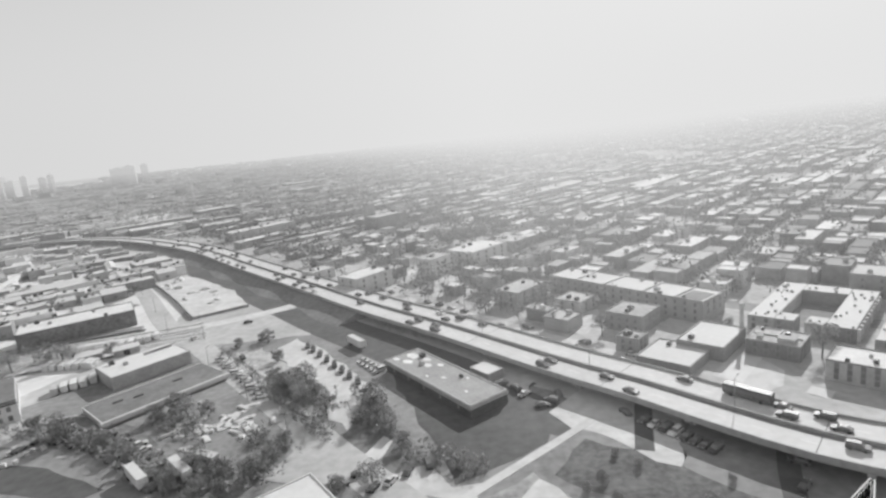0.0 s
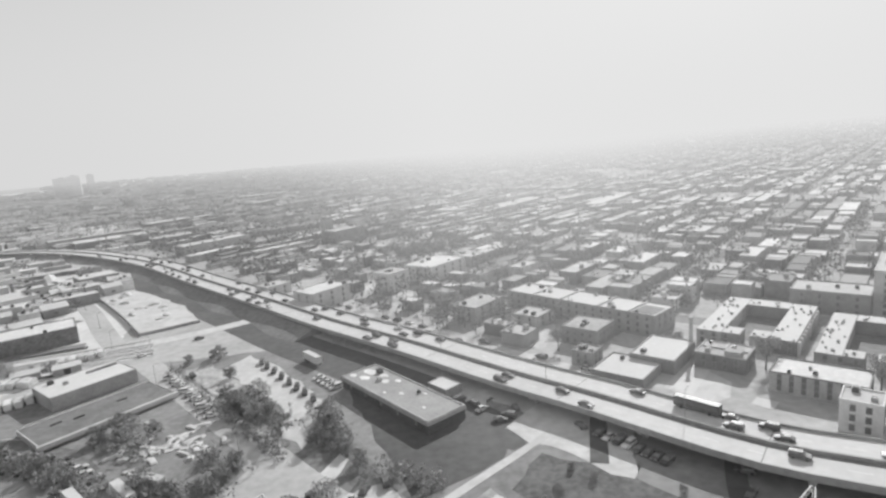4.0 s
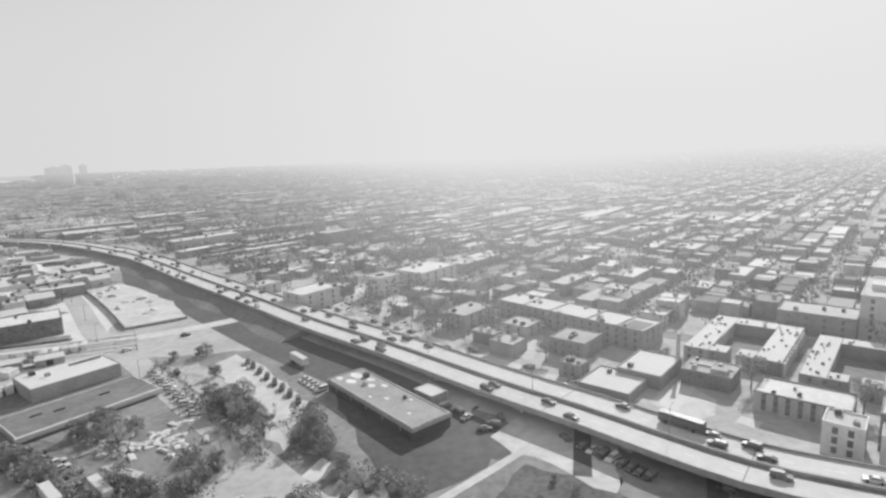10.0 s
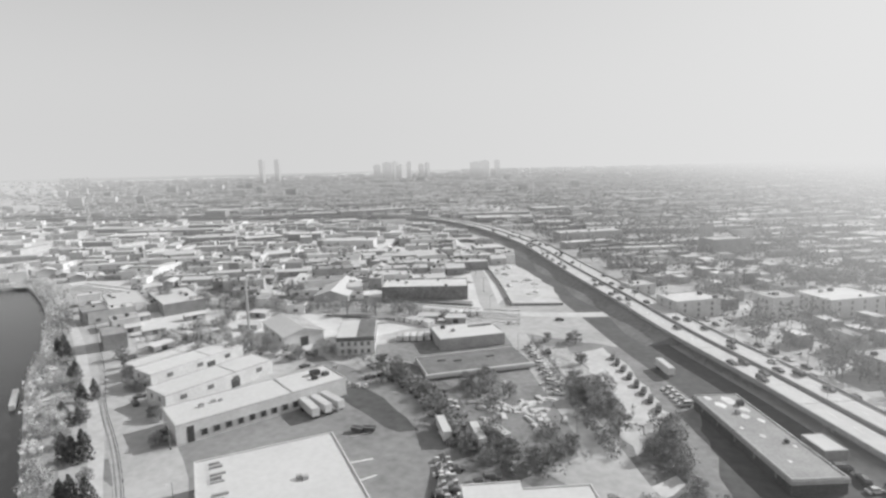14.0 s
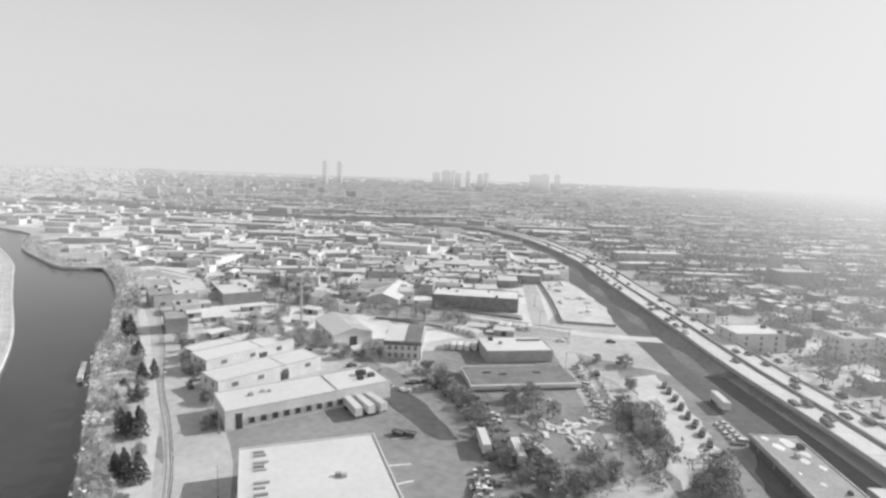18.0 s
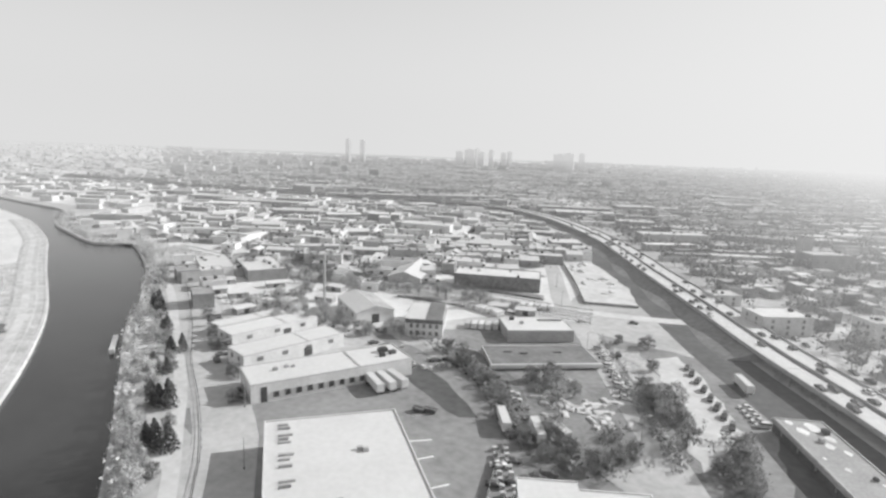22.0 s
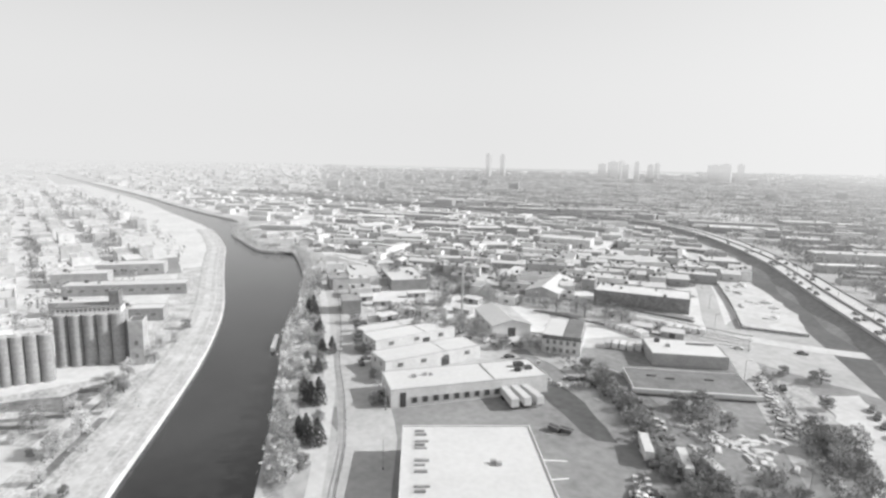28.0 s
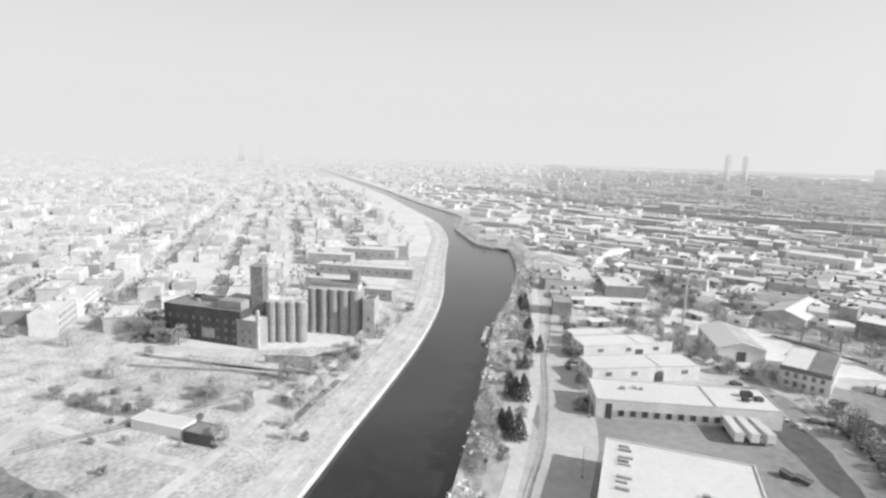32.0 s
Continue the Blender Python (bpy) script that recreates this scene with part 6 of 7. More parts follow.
for k, (x, y, a, w, d, h) in enumerate(near_town):
    key = (w, h > 8, k % 3)
    m = Matrix.Translation((x, y, 0)) @ Matrix.Rotation(a, 4, "Z")
    if key not in protos:
        wall = (M_BRICK, M_BRICK, M_PALEWALL)[k % 3]
        roof = (M_WHITEROOF, M_GREYROOF, M_DARKROOF)[(k + int(w)) % 3]
        lb = "%s row house with a %s flat roof" % (("brick", "brick", "pale-fronted")[k % 3], ("pale", "grey", "dark")[(k + int(w)) % 3])
        protos[key] = row_house(m, w, 10.5, 6.6 if h > 8 else 4.9, wall, roof, 2, k, lb, "town row houses")
    else:
        copy_thing(protos[key], m)
box_list(far_town, "town_houses", (M_TOWNROOFS, M_ISLE_WALL), "rows of flat-roofed brick town houses", "houses")
box_list(west_town, "bright_town_houses", (M_ISLE_BRIGHT, M_ISLE_PALEWALL), "bright flat-roofed houses beyond the highway", "houses")
rt = random.Random(9)
far_tris = []
for x, y, s in trees_far:
    if math.hypot(x, y) < 215:
        grow(TOWN, x, y, s, rt)
    else:
        far_tris.append((x, y, s))


def tree_list(rows, name, material, label, seed, per=22, trunk=True):
    """Many far trees in one mesh: trunks and loose clumps."""
    r2 = random.Random(seed)
    vs, fs = [], []
    for x, y, s in rows:
        h = 8.5 * s
        b = len(vs)
        vs += [(x - 0.2, y, 0), (x + 0.2, y, 0), (x, y + 0.1, h * 0.6), (x, y - 0.2, 0)]
        if trunk:
            fs += [(b, b + 1, b + 2), (b + 1, b + 3, b + 2)]
        for _ in range(per):
            t, u, z = r2.uniform(0, 6.28), r2.random() ** 0.5, r2.uniform(0.3 if trunk else 0.05, 1.0)
            rr = 3.2 * s * u * (1.15 - abs(z - 0.6))
            c = Vector((x + rr * math.cos(t), y + rr * math.sin(t), h * z))
            b = len(vs)
            for _k in range(3):
                vs.append(tuple(c + Vector((r2.gauss(0, 1), r2.gauss(0, 1), r2.gauss(0, 1))) * 0.75 * s))
            fs.append((b, b + 1, b + 2))
    me = bpy.data.meshes.new(name)
    me.from_pydata(vs, [], fs)
    me.materials.append(material)
    return tagged(new(name, me), label, "trees", kind="stuff")


tree_list(far_tris, "town_trees", M_TOWNTWIG, "grey bare trees along town streets and yards", 4)
# streets of the town, a darker sheet between the rows
for kb in range(-14, 9):
    a0, a1 = base + BX * (kb * 60 - 1) + AX * -700, base + BX * (kb * 60 - 1) + AX * 1500
    keep = [t / 60 for t in range(61) if hwy_side(*(a0.lerp(a1, t / 60))) > 32 and a0.lerp(a1, t / 60).y > 60]
    if len(keep) > 2:
        p, q = a0.lerp(a1, min(keep)), a0.lerp(a1, max(keep))
        if free(*p.lerp(q, 0.02), 0):
            o = BX * 4.5
            sheet("street", [tuple(p - o), tuple(q - o), tuple(q + o), tuple(p + o)], 0.03, M_ASPHALT, "grey asphalt town street", "road")
for ka in range(-5, 9):
    a0, a1 = base + AX * (ka * 150 - 9) + BX * -1900, base + AX * (ka * 150 - 9) + BX * 900
    keep = [t / 60 for t in range(61) if hwy_side(*(a0.lerp(a1, t / 60))) > 32 and a0.lerp(a1, t / 60).y > 60]
    if len(keep) > 2:
        p, q = a0.lerp(a1, min(keep)), a0.lerp(a1, max(keep))
        o = AX * 5
        sheet("street", [tuple(p - o), tuple(q - o), tuple(q + o), tuple(p + o)], 0.034, M_PALE if ka == 1 else M_ASPHALT, "asphalt cross street of the town", "road")

# ---- works district beyond the tracks ----
CX, DX = Vector((0.34, 0.94)), Vector((0.94, -0.34))
placed = []
east_n = sides(east)


def east_gap(p):
    """How far a point lies inland of the canal's east bank."""
    i = nearest(east, p.x, p.y)
    return -(p - east[i]).dot(east_n[i])


for x, y, L, W, H, dark in ((-360, 406, 48, 18, 8, 0), (-325, 450, 26, 16, 7, 0), (-300, 452, 22, 14, 6, 0), (-313, 148, 15, 12, 7, 1), (-326, 171, 38, 18, 6, 0), (-302, 188, 40, 22, 6.5, 0), (-260, 214, 16, 12, 5, 0), (-237, 255, 44, 20, 5, 0), (-228, 300, 22, 12, 6, 0),
                            (-759, 554, 30, 18, 12, 1), (-255, 262, 24, 14, 7, 0), (-240, 330, 30, 10, 5, 0), (-215, 345, 16, 12, 5, 0), (-280, 300, 34, 12, 6, 0), (-300, 340, 40, 13, 6, 0), (-265, 380, 30, 14, 6, 0), (-225, 400, 26, 16, 5, 0)):
    placed.append((x, y, L, W, H, dark))
for k in range(9000):
    p = Vector((rnd.uniform(-1800, -150), rnd.uniform(120, 1300))) if k % 3 else Vector((rnd.uniform(-620, -150), rnd.uniform(150, 560)))
    L, W = rnd.uniform(7, 26) if rnd.random() < 0.8 else rnd.uniform(26, 42), rnd.uniform(6, 13)
    if p.length > 480:
        L *= 1.5
    if east_gap(p) < 22 or (p.x > -260 and p.y < 150 - (p.x + 170) * 0.55) or hwy_side(p.x, p.y) > -36 or not free(p.x, p.y, 0.42 * max(L, W)):
        continue
    if (p.x > -160 and p.y < 300) or (p.x > -228 and p.y < 214):
        continue
    claim(p.x, p.y, 0.40 * max(L, W))
    placed.append((p.x, p.y, L, W, rnd.uniform(3, 7), rnd.random() < 0.15))
far_works = []
for k, (x, y, L, W, H, dark) in enumerate(placed):
    grid = deg(DX.x, DX.y) if y < 212 else 38 + rnd.gauss(0, 8)
    if math.hypot(x, y) < 560 or k < 17:
        near = math.hypot(x, y) < 380
        kind = k % 4
        wall = M_DARKWALL if dark else (M_PALEWALL, M_BRICK, M_PALEWALL, M_BRICK)[kind]
        if kind == 3 and not dark:
            gable_house("workshop", pose(x, y, 0, 0, 0, grid + rnd.choice((0, 0, 0, 90))), L, W, H * 0.8, H * 0.8 + W * 0.16, wall, M_BRIGHTROOF, M_WHITEROOF, "gabled workshop with a pale sheet roof", "workshop", rows=((0, max(1, int(L / (6 if near else 14))), 1.5, WIN_WIDE),), group="workshops")
        else:
            flat_house("workshop", pose(x, y, 0, 0, 0, grid + rnd.choice((0, 0, 0, 90)) + rnd.uniform(-3, 3)), L, W, H, wall, M_DEPOTROOF if dark else M_GREYROOF if kind == 2 else M_BRIGHTROOF,
                       "%s workshop with a %s flat roof" % ("dark" if dark else "low", "dark" if dark else "grey" if kind == 2 else "bright"), "workshop", group="workshops", parapet=0.25, vents=1 + k % 3, rows=((0, max(1, int(L / (6 if near else 14))), 1.5, WIN_WIDE),), seed=k)
    else:
        far_works.append((x, y, radians(grid) + (0 if rnd.random() < 0.72 else 1.57), L * 0.85, W, H))
box_list(far_works, "works_buildings", (M_ISLE_BRIGHT, M_ISLE_PALEWALL), "flat-roofed bright workshops and sheds", "buildings")
tw = []
yards, dark_tw = [], []
for k in range(260):
    p = Vector((rnd.uniform(-520, -160), rnd.uniform(190, 560)))
    if east_gap(p) > 20 and hwy_side(p.x, p.y) < -32 and free(p.x, p.y, 0.5):
        for q in range(rnd.randint(1, 4)):
            dark_tw.append((p.x + rnd.uniform(-5, 5), p.y + rnd.uniform(-5, 5), rnd.uniform(0.4, 1.0)))
tree_list(dark_tw, "works_scrub", M_SHRUB, "dark bushes and trees between workshops", 26, 22)
for k in range(46):
    # worn dark yards between the workshops
    p = Vector((rnd.uniform(-500, -190), rnd.uniform(215, 520)))
    if east_gap(p) > 45 and hwy_side(p.x, p.y) < -58:
        a, b = rnd.uniform(8, 24), rnd.uniform(5, 12)
        sheet("works_yard", [tuple(p + CX * u * b + DX * v * a) for u, v in ((-1, -1), (-1, 1), (1, 1), (1, -1))], 0.012 + 0.0006 * k, rnd.choice((M_ASPHALT, M_MUD, M_TARMAC_SHADE)), "dark worn yard between workshops", "yard")
for k in range(70):
    p = Vector((rnd.uniform(-430, -200), rnd.uniform(215, 470)))
    if east_gap(p) > 30 and hwy_side(p.x, p.y) < -34 and free(p.x, p.y, 2):
        park(p.x, p.y, 0.04, rnd.choice((20, 110)) + rnd.uniform(-8, 8), rnd.random())
for k in range(900):
    p = Vector((rnd.uniform(-1400, -170), rnd.uniform(200, 1400)))
    if east_gap(p) > 20 and p.y > 170 and hwy_side(p.x, p.y) < -28 and free(p.x, p.y, 1):
        tw.append((p.x, p.y, rnd.uniform(0.5, 1.1)))
tree_list(tw, "works_trees", M_TWIG, "bare trees scattered among workshops", 6, 16)

# ---- houses of the west bank ----
wb_near, wb_far, wb_trees = [], [], []
for j in range(-34, 6):
    for row in (0, 15):
        x = -255.0
        while x > -2000:
            w = rnd.choice((8, 10, 12, 16, 22))
            x -= w + (rnd.uniform(3, 10) if rnd.random() < 0.4 else 0.3)
            y = j * 44 - 30 + row + 0.03 * (x + 250) + rnd.uniform(-2.6, 2.6)
            i = nearest(west, x, y)
            d = (Vector((x, y)) - west[i]).dot(sides(west)[i])
            if int(-x / 130) != int((-x - 14) / 130) or d < 55 or rnd.random() < 0.26 or not free(x + w / 2, y, 7) or (x > -290 and y > -75) or y < -1500:
                continue
            (wb_near if math.hypot(x, y) < 400 else wb_far).append((x + w / 2, y, math.pi * (row > 0) + 0.03, w - 0.2, rnd.uniform(9, 13), rnd.choice((4, 6, 6.5, 9))))
    for q in range(85):
        x, y = rnd.uniform(-1100, -260), j * 44 - 30 + rnd.choice((-10, -8, 7, 25)) + rnd.uniform(-3, 3)
        i = nearest(west, x, y)
        if (Vector((x, y)) - west[i]).dot(sides(west)[i]) > 30 and free(x, y, 1.5):
            wb_trees.append((x, y, rnd.uniform(0.5, 1.25)))
for j in range(-12, 4):
    for k in range(38):
        x = -268 - 9.5 * k
        for o in (-12, -7.5):
            y = j * 44 - 30 + o + 0.03 * (x + 250) + rnd.uniform(-1, 1)
            i = nearest(west, x, y)
            if (Vector((x, y)) - west[i]).dot(sides(west)[i]) > 40 and noise.noise(Vector((x * 0.02, y * 0.02, 9.0))) > -0.12 and free(x, y, 1.5):
                wb_trees.append((x + rnd.uniform(-3, 3), y, rnd.uniform(0.5, 1.0)))
protos = {}
for k, (x, y, a, w, d, h) in enumerate(wb_near):
    key = (round(w), h > 7)
    m = Matrix.Translation((x, y, 0)) @ Matrix.Rotation(a, 4, "Z")
    if key not in protos:
        protos[key] = row_house(m, w, 11.0, 9 if h > 7 else 6.3, M_PALEWALL if k % 2 else M_BRICK, M_BRIGHTROOF, 3 if h > 7 else 2, k, "%s terrace house with a bright flat roof" % ("pale" if k % 2 else "brick"), "west bank houses")
    else:
        copy_thing(protos[key], m)
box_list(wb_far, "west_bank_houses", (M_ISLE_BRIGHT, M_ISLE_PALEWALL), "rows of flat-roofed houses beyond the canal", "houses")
tree_list(wb_trees, "west_bank_trees", M_TOWNTWIG, "bare trees along streets beyond the canal", 8, 18)

# ---- scrub along the canal ----
rs = random.Random(15)
rows = []
for p in [q for q in east if -440 < q.x < -20]:
    i = nearest(east, p.x, p.y)
    for k in range(15):
        q = p - east_n[i] * (0.7 + abs(rs.gauss(0.3, 2.0))) + Vector((rs.uniform(-6, 6), rs.uniform(-3, 3)))
        if east_gap(q) > 0.6:
            rows.append((q.x, q.y, rs.uniform(0.25, 0.62)))
spit = []
for p in [q for q in east if -660 < q.x < -300]:
    i = nearest(east, p.x, p.y)
    for k in range(16):
        q = p - east_n[i] * (0.8 + abs(rs.gauss(1.0, 6.0))) + Vector((rs.uniform(-7, 7), rs.uniform(-3, 3)))
        if east_gap(q) > 0.6:
            spit.append((q.x, q.y, rs.uniform(0.2, 0.65)))
tree_list(spit, "spit_scrub", M_SHRUB, "dark bushes along the far canal bank", 19, 18, False)
tree_list(rows, "bank_scrub", M_TWIG, "pale bare bushes crowding the canal bank", 16, 26, False)
rows = []
west_n = sides(west)
for k in range(900):
    x, y = rs.uniform(-330, -95), rs.uniform(-140, 60)
    i = nearest(west, x, y)
    d = (Vector((x, y)) - west[i]).dot(west_n[i])
    if d > 9 and free(x, y, 1) and noise.noise(Vector((x * 0.045, y * 0.045, 7.0))) > 0.02:
        rows.append((x, y, rs.uniform(0.12, 0.42)))
tree_list(rows, "west_scrub", M_ROUGH, "grey bushes and tussocks on open ground", 17, 16, False)
rows = []
for (x0, y0), (x1, y1), w, n in (((-138, 168), (-104, 152), 5, 150), ((-104, 152), (-76, 130), 5, 130), ((-76, 130), (-50, 130), 6, 110), ((-95, 222), (-58, 172), 2.5, 70), ((-58, 172), (-36, 142), 2.5, 90), ((-62, 188), (-44, 170), 5, 140), ((-30, 172), (-20, 140), 4, 120),
                                 ((-96, 168), (-78, 152), 5, 70), ((-60, 150), (-48, 136), 4, 60), ((-16, 134), (4, 122), 4, 70), ((-30, 240), (-10, 214), 4, 60), ((-230, 150), (-200, 146), 8, 80), ((-172, 172), (-140, 168), 4, 50), ((-252, 140), (-246, 182), 3.5, 130), ((-246, 182), (-264, 194), 3, 50), ((-238, 210), (-186, 256), 2.5, 110), ((-300, 214), (-238, 222), 3, 80), ((-212, 150), (-190, 160), 3, 60)):
    for k in range(n):
        t = rs.random()
        rows.append((x0 + (x1 - x0) * t + rs.gauss(0, w * 0.5), y0 + (y1 - y0) * t + rs.gauss(0, w * 0.5), rs.uniform(0.15, 0.5)))
tree_list(rows, "yard_scrub", M_SHRUB, "dark low scrub along yards and streets", 18, 22, False)



# ---- the city out to the skyline ----
def bearing(az, d):
    return d * math.sin(radians(az)), d * math.cos(radians(az))


rf = random.Random(71)
city, bright_city, pale_city, city_trees = [], [], [], []
while len(city) < 5500:
    az, d = rf.uniform(-66, 64), 1350 * (1 + 3.6 * rf.random() ** 1.7)
    x, y = bearing(az, d)
    if d > 3900 and -64 < az < -30 or (d < 2300 and az > -24 and y > 0 and x > -500):
        continue
    if east_gap(Vector((x, y))) < 40:
        continue
    town_like = az > -24
    v = BX.dot(Vector((x, y)))
    if town_like:
        # terraces stand along streets
        x, y = x - BX.x * (v % 48 - 10 * (1 if rf.random() < 0.5 else -1)), y - BX.y * (v % 48 - 10 * (1 if rf.random() < 0.5 else -1))
    L = rf.uniform(16, 60) if town_like else rf.uniform(14, 75)
    tall = rf.random() < 0.012
    (city if rf.random() < (az + 50) / 30 else bright_city).append((x, y, ang + rf.gauss(0, 0.08), L if not tall else rf.uniform(16, 30), rf.uniform(10, 22), rf.uniform(12, 24) if tall else rf.uniform(4, 8)))
halls, tree_belts = [], []
while len(halls) < 260:
    # long bright halls and terraces across the far plain
    az, d = rf.uniform(-80, 45), 620 + 2600 * rf.random() ** 1.5
    x, y = bearing(az, d)
    if east_gap(Vector((x, y))) < 60 or abs(hwy_side(x, y)) < 45 or (d < 1500 and az > -22 and rf.random() < 0.6):
        continue
    halls.append((x, y, ang + rf.gauss(0, 0.2), 26 + 90 * rf.random() ** 1.7, rf.uniform(12, 34), rf.uniform(4, 9)))
for k in range(150):
    az, d = rf.uniform(-78, 40), 640 + 2600 * rf.random() ** 1.4
    x, y = bearing(az, d)
    if east_gap(Vector((x, y))) < 60 or abs(hwy_side(x, y)) < 40:
        continue
    turn, run = radians(-az) + rf.gauss(0, 0.15), rf.uniform(30, 130)
    for q in range(int(run / 4)):
        u = rf.uniform(-run, run)
        tree_belts.append((x + u * math.cos(turn), y + u * math.sin(turn) + rf.gauss(0, 5), rf.uniform(0.7, 1.5)))
box_list(halls, "far_halls", (M_ISLE_BRIGHT, M_DARKCONC), "long bright-roofed halls across the far plain", "buildings")
tree_list(tree_belts, "far_tree_belts", M_SHRUB, "dark belts of trees across the far plain", 73, 12, False)
while len(pale_city) < 3500:
    az, d = rf.uniform(-118, -66), 1300 * (1 + 3.0 * rf.random() ** 1.6)
    x, y = bearing(az, d)
    i = nearest(west, x, y)
    if abs((Vector((x, y)) - west[i]).dot(west_n[i])) < 70 and x > -2300:
        continue
    tall = rf.random() < 0.03
    pale_city.append((x, y, 0.03 + rf.gauss(0, 0.04) + rf.choice((0, 0, 1.57)), rf.uniform(14, 55), rf.uniform(10, 22), rf.uniform(10, 18) if tall else rf.uniform(4, 9)))
for k in range(9000):
    az, d = rf.uniform(-118, 62), 900 * (1 + 4.2 * rf.random() ** 1.6)
    x, y = bearing(az, d)
    if (east_gap(Vector((x, y))) > 30 or y < 0) and rf.random() < (0.45 if az > -30 else 0.25):
        city_trees.append((x, y, rf.uniform(0.8, 1.7)))
box_list(city, "city_houses", (M_TOWNROOFS, M_ISLE_WALL), "hazy rows of flat-roofed houses out to the skyline", "houses")
box_list(bright_city, "works_skyline", (M_ISLE_BRIGHT, M_ISLE_WALL), "bright flat-roofed works out to the skyline", "buildings")
box_list(pale_city, "west_city_houses", (M_ISLE_BRIGHT, M_ISLE_PALEWALL), "houses beyond the canal, paled for haze in their colours", "houses")
tree_list(city_trees, "city_trees", M_TOWNTWIG, "hazy bare trees among far streets", 72, 9, False)
# a wide river and its far shore close the view in the west
river = [bearing(az, 4300 + 300 * math.sin(az * 0.3)) for az in range(-66, -27, 3)] + [bearing(az, 9500) for az in range(-27, -67, -3)]
sheet("river", river, 0.3, M_WATER, "wide pale river in the far haze", "water")
bm = bmesh.new()
prev = None
for k in range(91):
    az = -120 + 184 * k / 90
    h = 66 + 26 * noise.noise(Vector((az * 0.13, 3.0, 0))) + 8 * noise.noise(Vector((az * 0.9, 5.0, 0))) + 60 * math.exp(-((az - 46) / 12) ** 2)
    cur = [bm.verts.new((*bearing(az, d), z)) for d, z in ((8200, -1), (8700, h), (10000, h * 0.9), (10600, -1))]
    if prev:
        for i in range(3):
            bm.faces.new((prev[i], cur[i], cur[i + 1], prev[i + 1]))
    prev = cur
bmesh.ops.recalc_face_normals(bm, faces=bm.faces)
tagged(part("far_shore", bm, M_GRASS), "low wooded ridge in the far haze", "backdrop", kind="structure")

# ---- far skyline ----
for k, (az, el, wd) in enumerate(((-49.6, 0.55, 24), (-48.2, 0.5, 22), (-38.6, -0.1, 34), (-37.6, 0.12, 40), (-36.8, 0.2, 24), (-36.2, -0.15, 50), (-35.4, 0.14, 34), (-34.2, -0.1, 30), (-33.6, 0.05, 22), (-28.6, 0.0, 60), (-27.8, 0.1, 44), (-26.6, 0.12, 24), (-95.4, 0.2, 34), (-93.7, 0.3, 22), (-99.0, 0.0, 40))):
    d = 2600 + 60 * (k % 5)
    h = 80 + d * math.tan(radians(el - (0.17 if k > 1 else 0.05)))
    x, y = bearing(az, d)
    t = thing("tower_block", pose(x, y, 0, 0, 0, 20 * k), "hazy grey tower block on the skyline", "tower block", "skyline towers")
    for q in range(3):
        part("floor_band", boxes((-wd / 2 - 0.2, wd / 2 + 0.2, -wd * 0.3 - 0.2, wd * 0.3 + 0.2, h * (0.5 + 0.15 * q), h * (0.5 + 0.15 * q) + 2)), M_DARKCONC, t)
    part("wall", boxes((-wd / 2, wd / 2, -wd * 0.3, wd * 0.3, 0, h)), M_CONCRETE, t)
    part("roof_plant", boxes((-wd / 5, wd / 5, -wd * 0.15, wd * 0.15, h, h + 4)), M_CONCRETE, t)
for x, y, h in ((-802, 387, 40), (-684, 440, 40), (-395, 930, 40), (-560, 700, 40), (-920, 330, 40), (-1100, 620, 40), (-470, 560, 36), (-770, 800, 40)):
    p = thing("pylon", pose(x, y, 0, 0, 0, 30), "slender pale steel pylon", "pylon", "pylons")
    bm = bmesh.new()
    for sx in (-1, 1):
        for sy in (-1, 1):
            limb(bm, (sx * 2.2, sy * 2.2, 0), (sx * 0.5, sy * 0.5, h), 0.35, 0.22, 4)
    for q in range(7):
        z, w = h * q / 7, 2.2 - 1.7 * q / 7
        limb(bm, (-w, -w, z), (w, -w, z + h / 7), 0.16, 0.16, 3)
        limb(bm, (w, w, z), (-w, w, z + h / 7), 0.16, 0.16, 3)
    part("lattice", bm, M_TRIM, p)
    for z, w in ((h * 0.78, 5.5), (h * 0.9, 4)):
        part("crossarm", boxes((-w, w, -0.3, 0.3, z, z + 0.6)), M_TRIM, p)

# ---- haze: one glowing sheet round the eye, denser for farther ground and below the sun ----
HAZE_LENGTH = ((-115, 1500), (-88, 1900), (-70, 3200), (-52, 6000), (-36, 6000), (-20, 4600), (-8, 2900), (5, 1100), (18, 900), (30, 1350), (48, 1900))


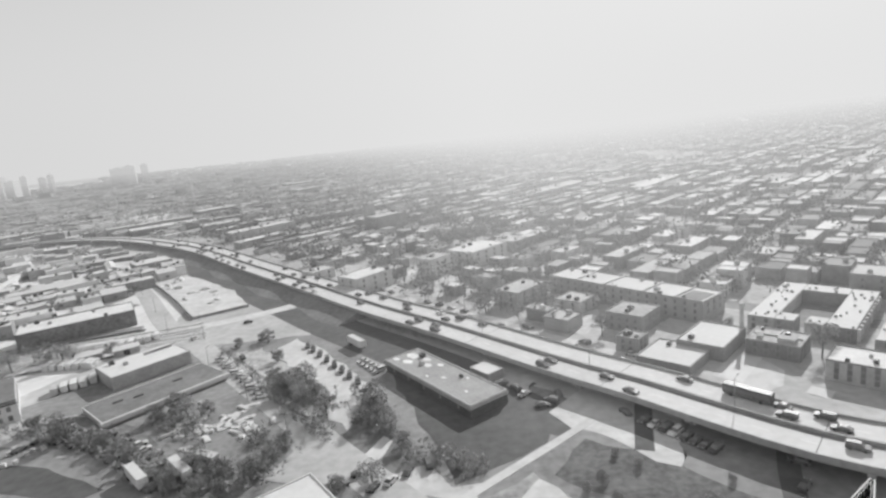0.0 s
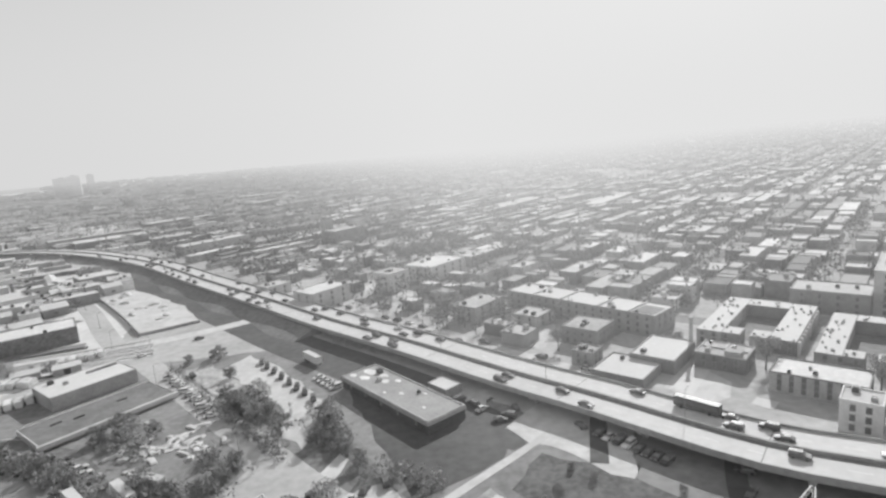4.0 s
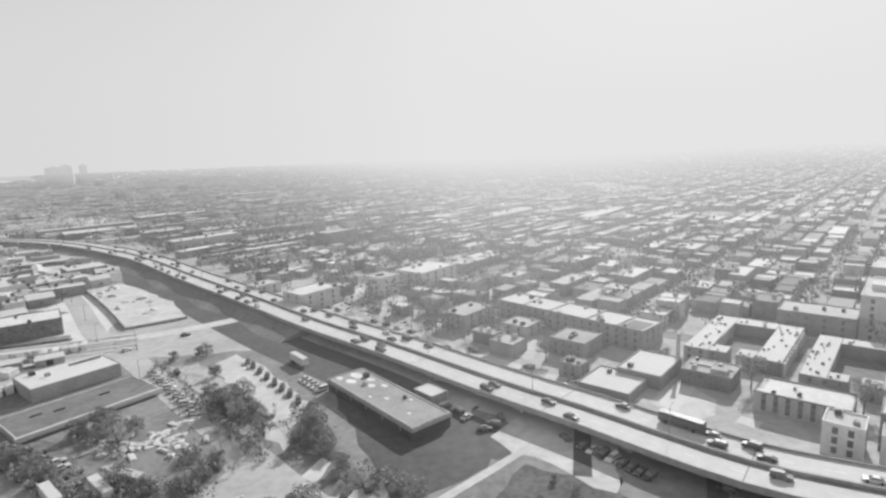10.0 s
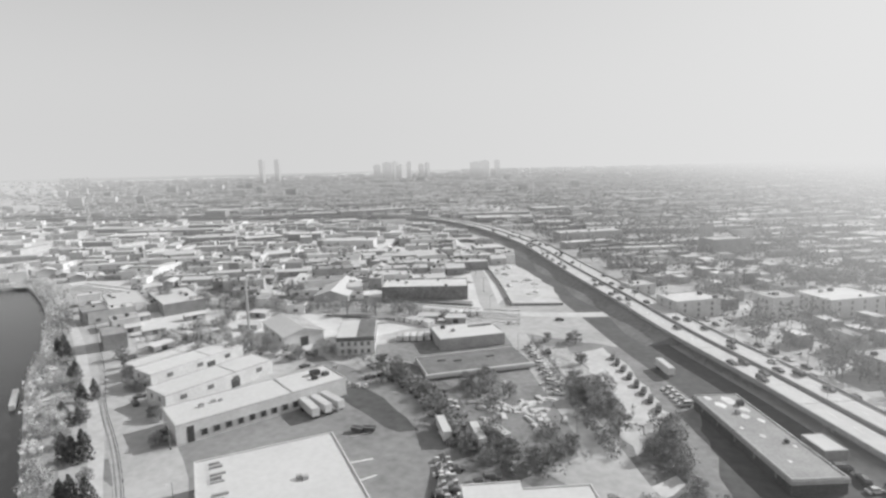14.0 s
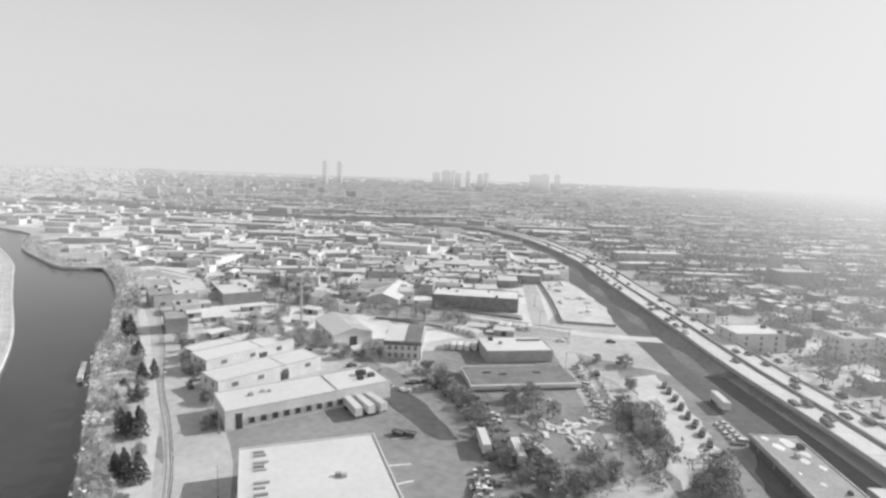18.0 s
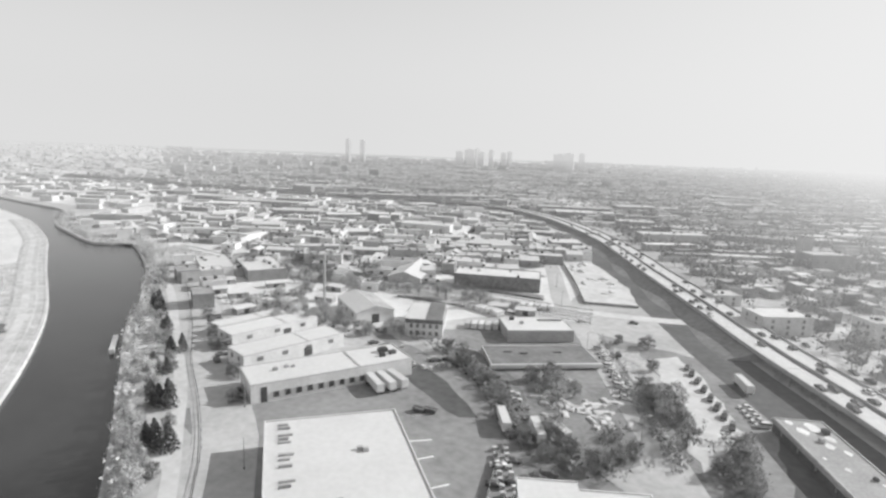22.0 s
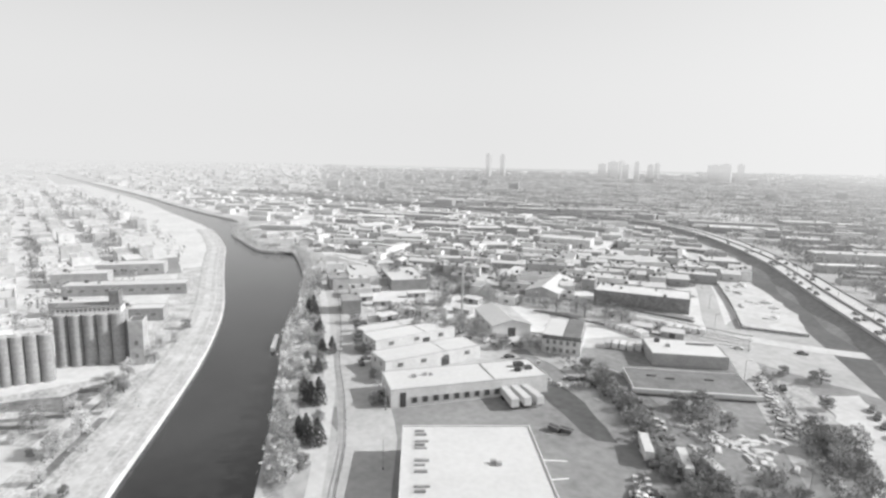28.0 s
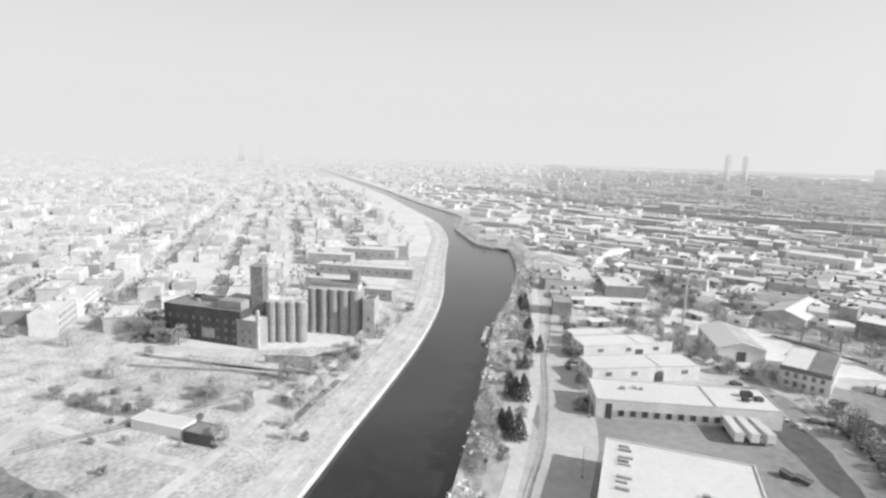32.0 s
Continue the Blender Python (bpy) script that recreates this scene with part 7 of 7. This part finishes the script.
def haze_material(name):
    """Glowing haze: its density at each height is fitted to the ground the eye sees past it."""
    m = bpy.data.materials.new(name)
    m.use_nodes = True
    n, l = m.node_tree.nodes, m.node_tree.links
    n.clear()

    def calc(op, a, b=None):
        q = n.new("ShaderNodeMath")
        q.operation = op
        for i, v in enumerate((a, b)):
            if isinstance(v, (int, float)):
                q.inputs[i].default_value = v
            elif v is not None:
                l.new(v, q.inputs[i])
        return q.outputs[0]

    geo, sep = n.new("ShaderNodeNewGeometry"), n.new("ShaderNodeSeparateXYZ")
    l.new(geo.outputs["Position"], sep.inputs[0])
    x, y, z = sep.outputs
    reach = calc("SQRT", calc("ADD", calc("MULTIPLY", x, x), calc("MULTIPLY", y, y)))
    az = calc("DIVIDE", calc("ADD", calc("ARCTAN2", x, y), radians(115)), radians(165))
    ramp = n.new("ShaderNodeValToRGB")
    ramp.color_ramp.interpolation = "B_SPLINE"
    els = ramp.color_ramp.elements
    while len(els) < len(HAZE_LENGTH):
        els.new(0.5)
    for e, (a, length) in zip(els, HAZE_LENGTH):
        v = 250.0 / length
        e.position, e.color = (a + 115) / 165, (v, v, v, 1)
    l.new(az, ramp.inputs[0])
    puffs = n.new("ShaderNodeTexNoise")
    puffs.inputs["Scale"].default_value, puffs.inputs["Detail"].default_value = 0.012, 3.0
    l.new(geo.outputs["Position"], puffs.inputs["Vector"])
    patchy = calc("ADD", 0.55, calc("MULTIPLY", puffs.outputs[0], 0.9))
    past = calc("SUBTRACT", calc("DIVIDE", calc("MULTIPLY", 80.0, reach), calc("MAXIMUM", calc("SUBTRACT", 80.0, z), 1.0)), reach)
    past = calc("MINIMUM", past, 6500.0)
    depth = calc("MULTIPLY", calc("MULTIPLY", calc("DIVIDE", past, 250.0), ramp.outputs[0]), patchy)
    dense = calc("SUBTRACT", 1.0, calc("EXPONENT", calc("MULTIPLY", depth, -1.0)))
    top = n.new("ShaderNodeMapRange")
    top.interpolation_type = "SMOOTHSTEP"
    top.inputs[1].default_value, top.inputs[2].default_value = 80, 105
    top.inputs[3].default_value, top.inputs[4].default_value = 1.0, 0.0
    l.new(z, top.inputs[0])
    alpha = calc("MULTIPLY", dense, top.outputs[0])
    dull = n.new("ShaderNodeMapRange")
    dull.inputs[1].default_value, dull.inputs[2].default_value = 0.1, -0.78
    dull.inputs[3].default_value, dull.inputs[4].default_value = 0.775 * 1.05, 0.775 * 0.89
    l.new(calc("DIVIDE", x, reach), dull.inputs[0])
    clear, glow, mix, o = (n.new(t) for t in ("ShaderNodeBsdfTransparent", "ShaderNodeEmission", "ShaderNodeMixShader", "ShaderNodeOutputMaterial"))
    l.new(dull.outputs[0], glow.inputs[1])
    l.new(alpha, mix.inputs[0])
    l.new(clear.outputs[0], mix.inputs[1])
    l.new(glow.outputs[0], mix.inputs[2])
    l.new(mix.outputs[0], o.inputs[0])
    return m


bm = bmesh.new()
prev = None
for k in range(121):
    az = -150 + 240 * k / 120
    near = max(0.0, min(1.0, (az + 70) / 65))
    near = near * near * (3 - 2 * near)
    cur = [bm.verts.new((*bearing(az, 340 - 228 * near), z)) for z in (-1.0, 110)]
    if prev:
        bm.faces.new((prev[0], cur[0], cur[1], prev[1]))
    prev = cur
mist = tagged(part("mist_bank", bm, haze_material("far_mist")), "glowing sheet round the eye standing in for distance haze", "backdrop", kind="structure")
# the glowing sheet casts no shadow, which would darken a band of ground
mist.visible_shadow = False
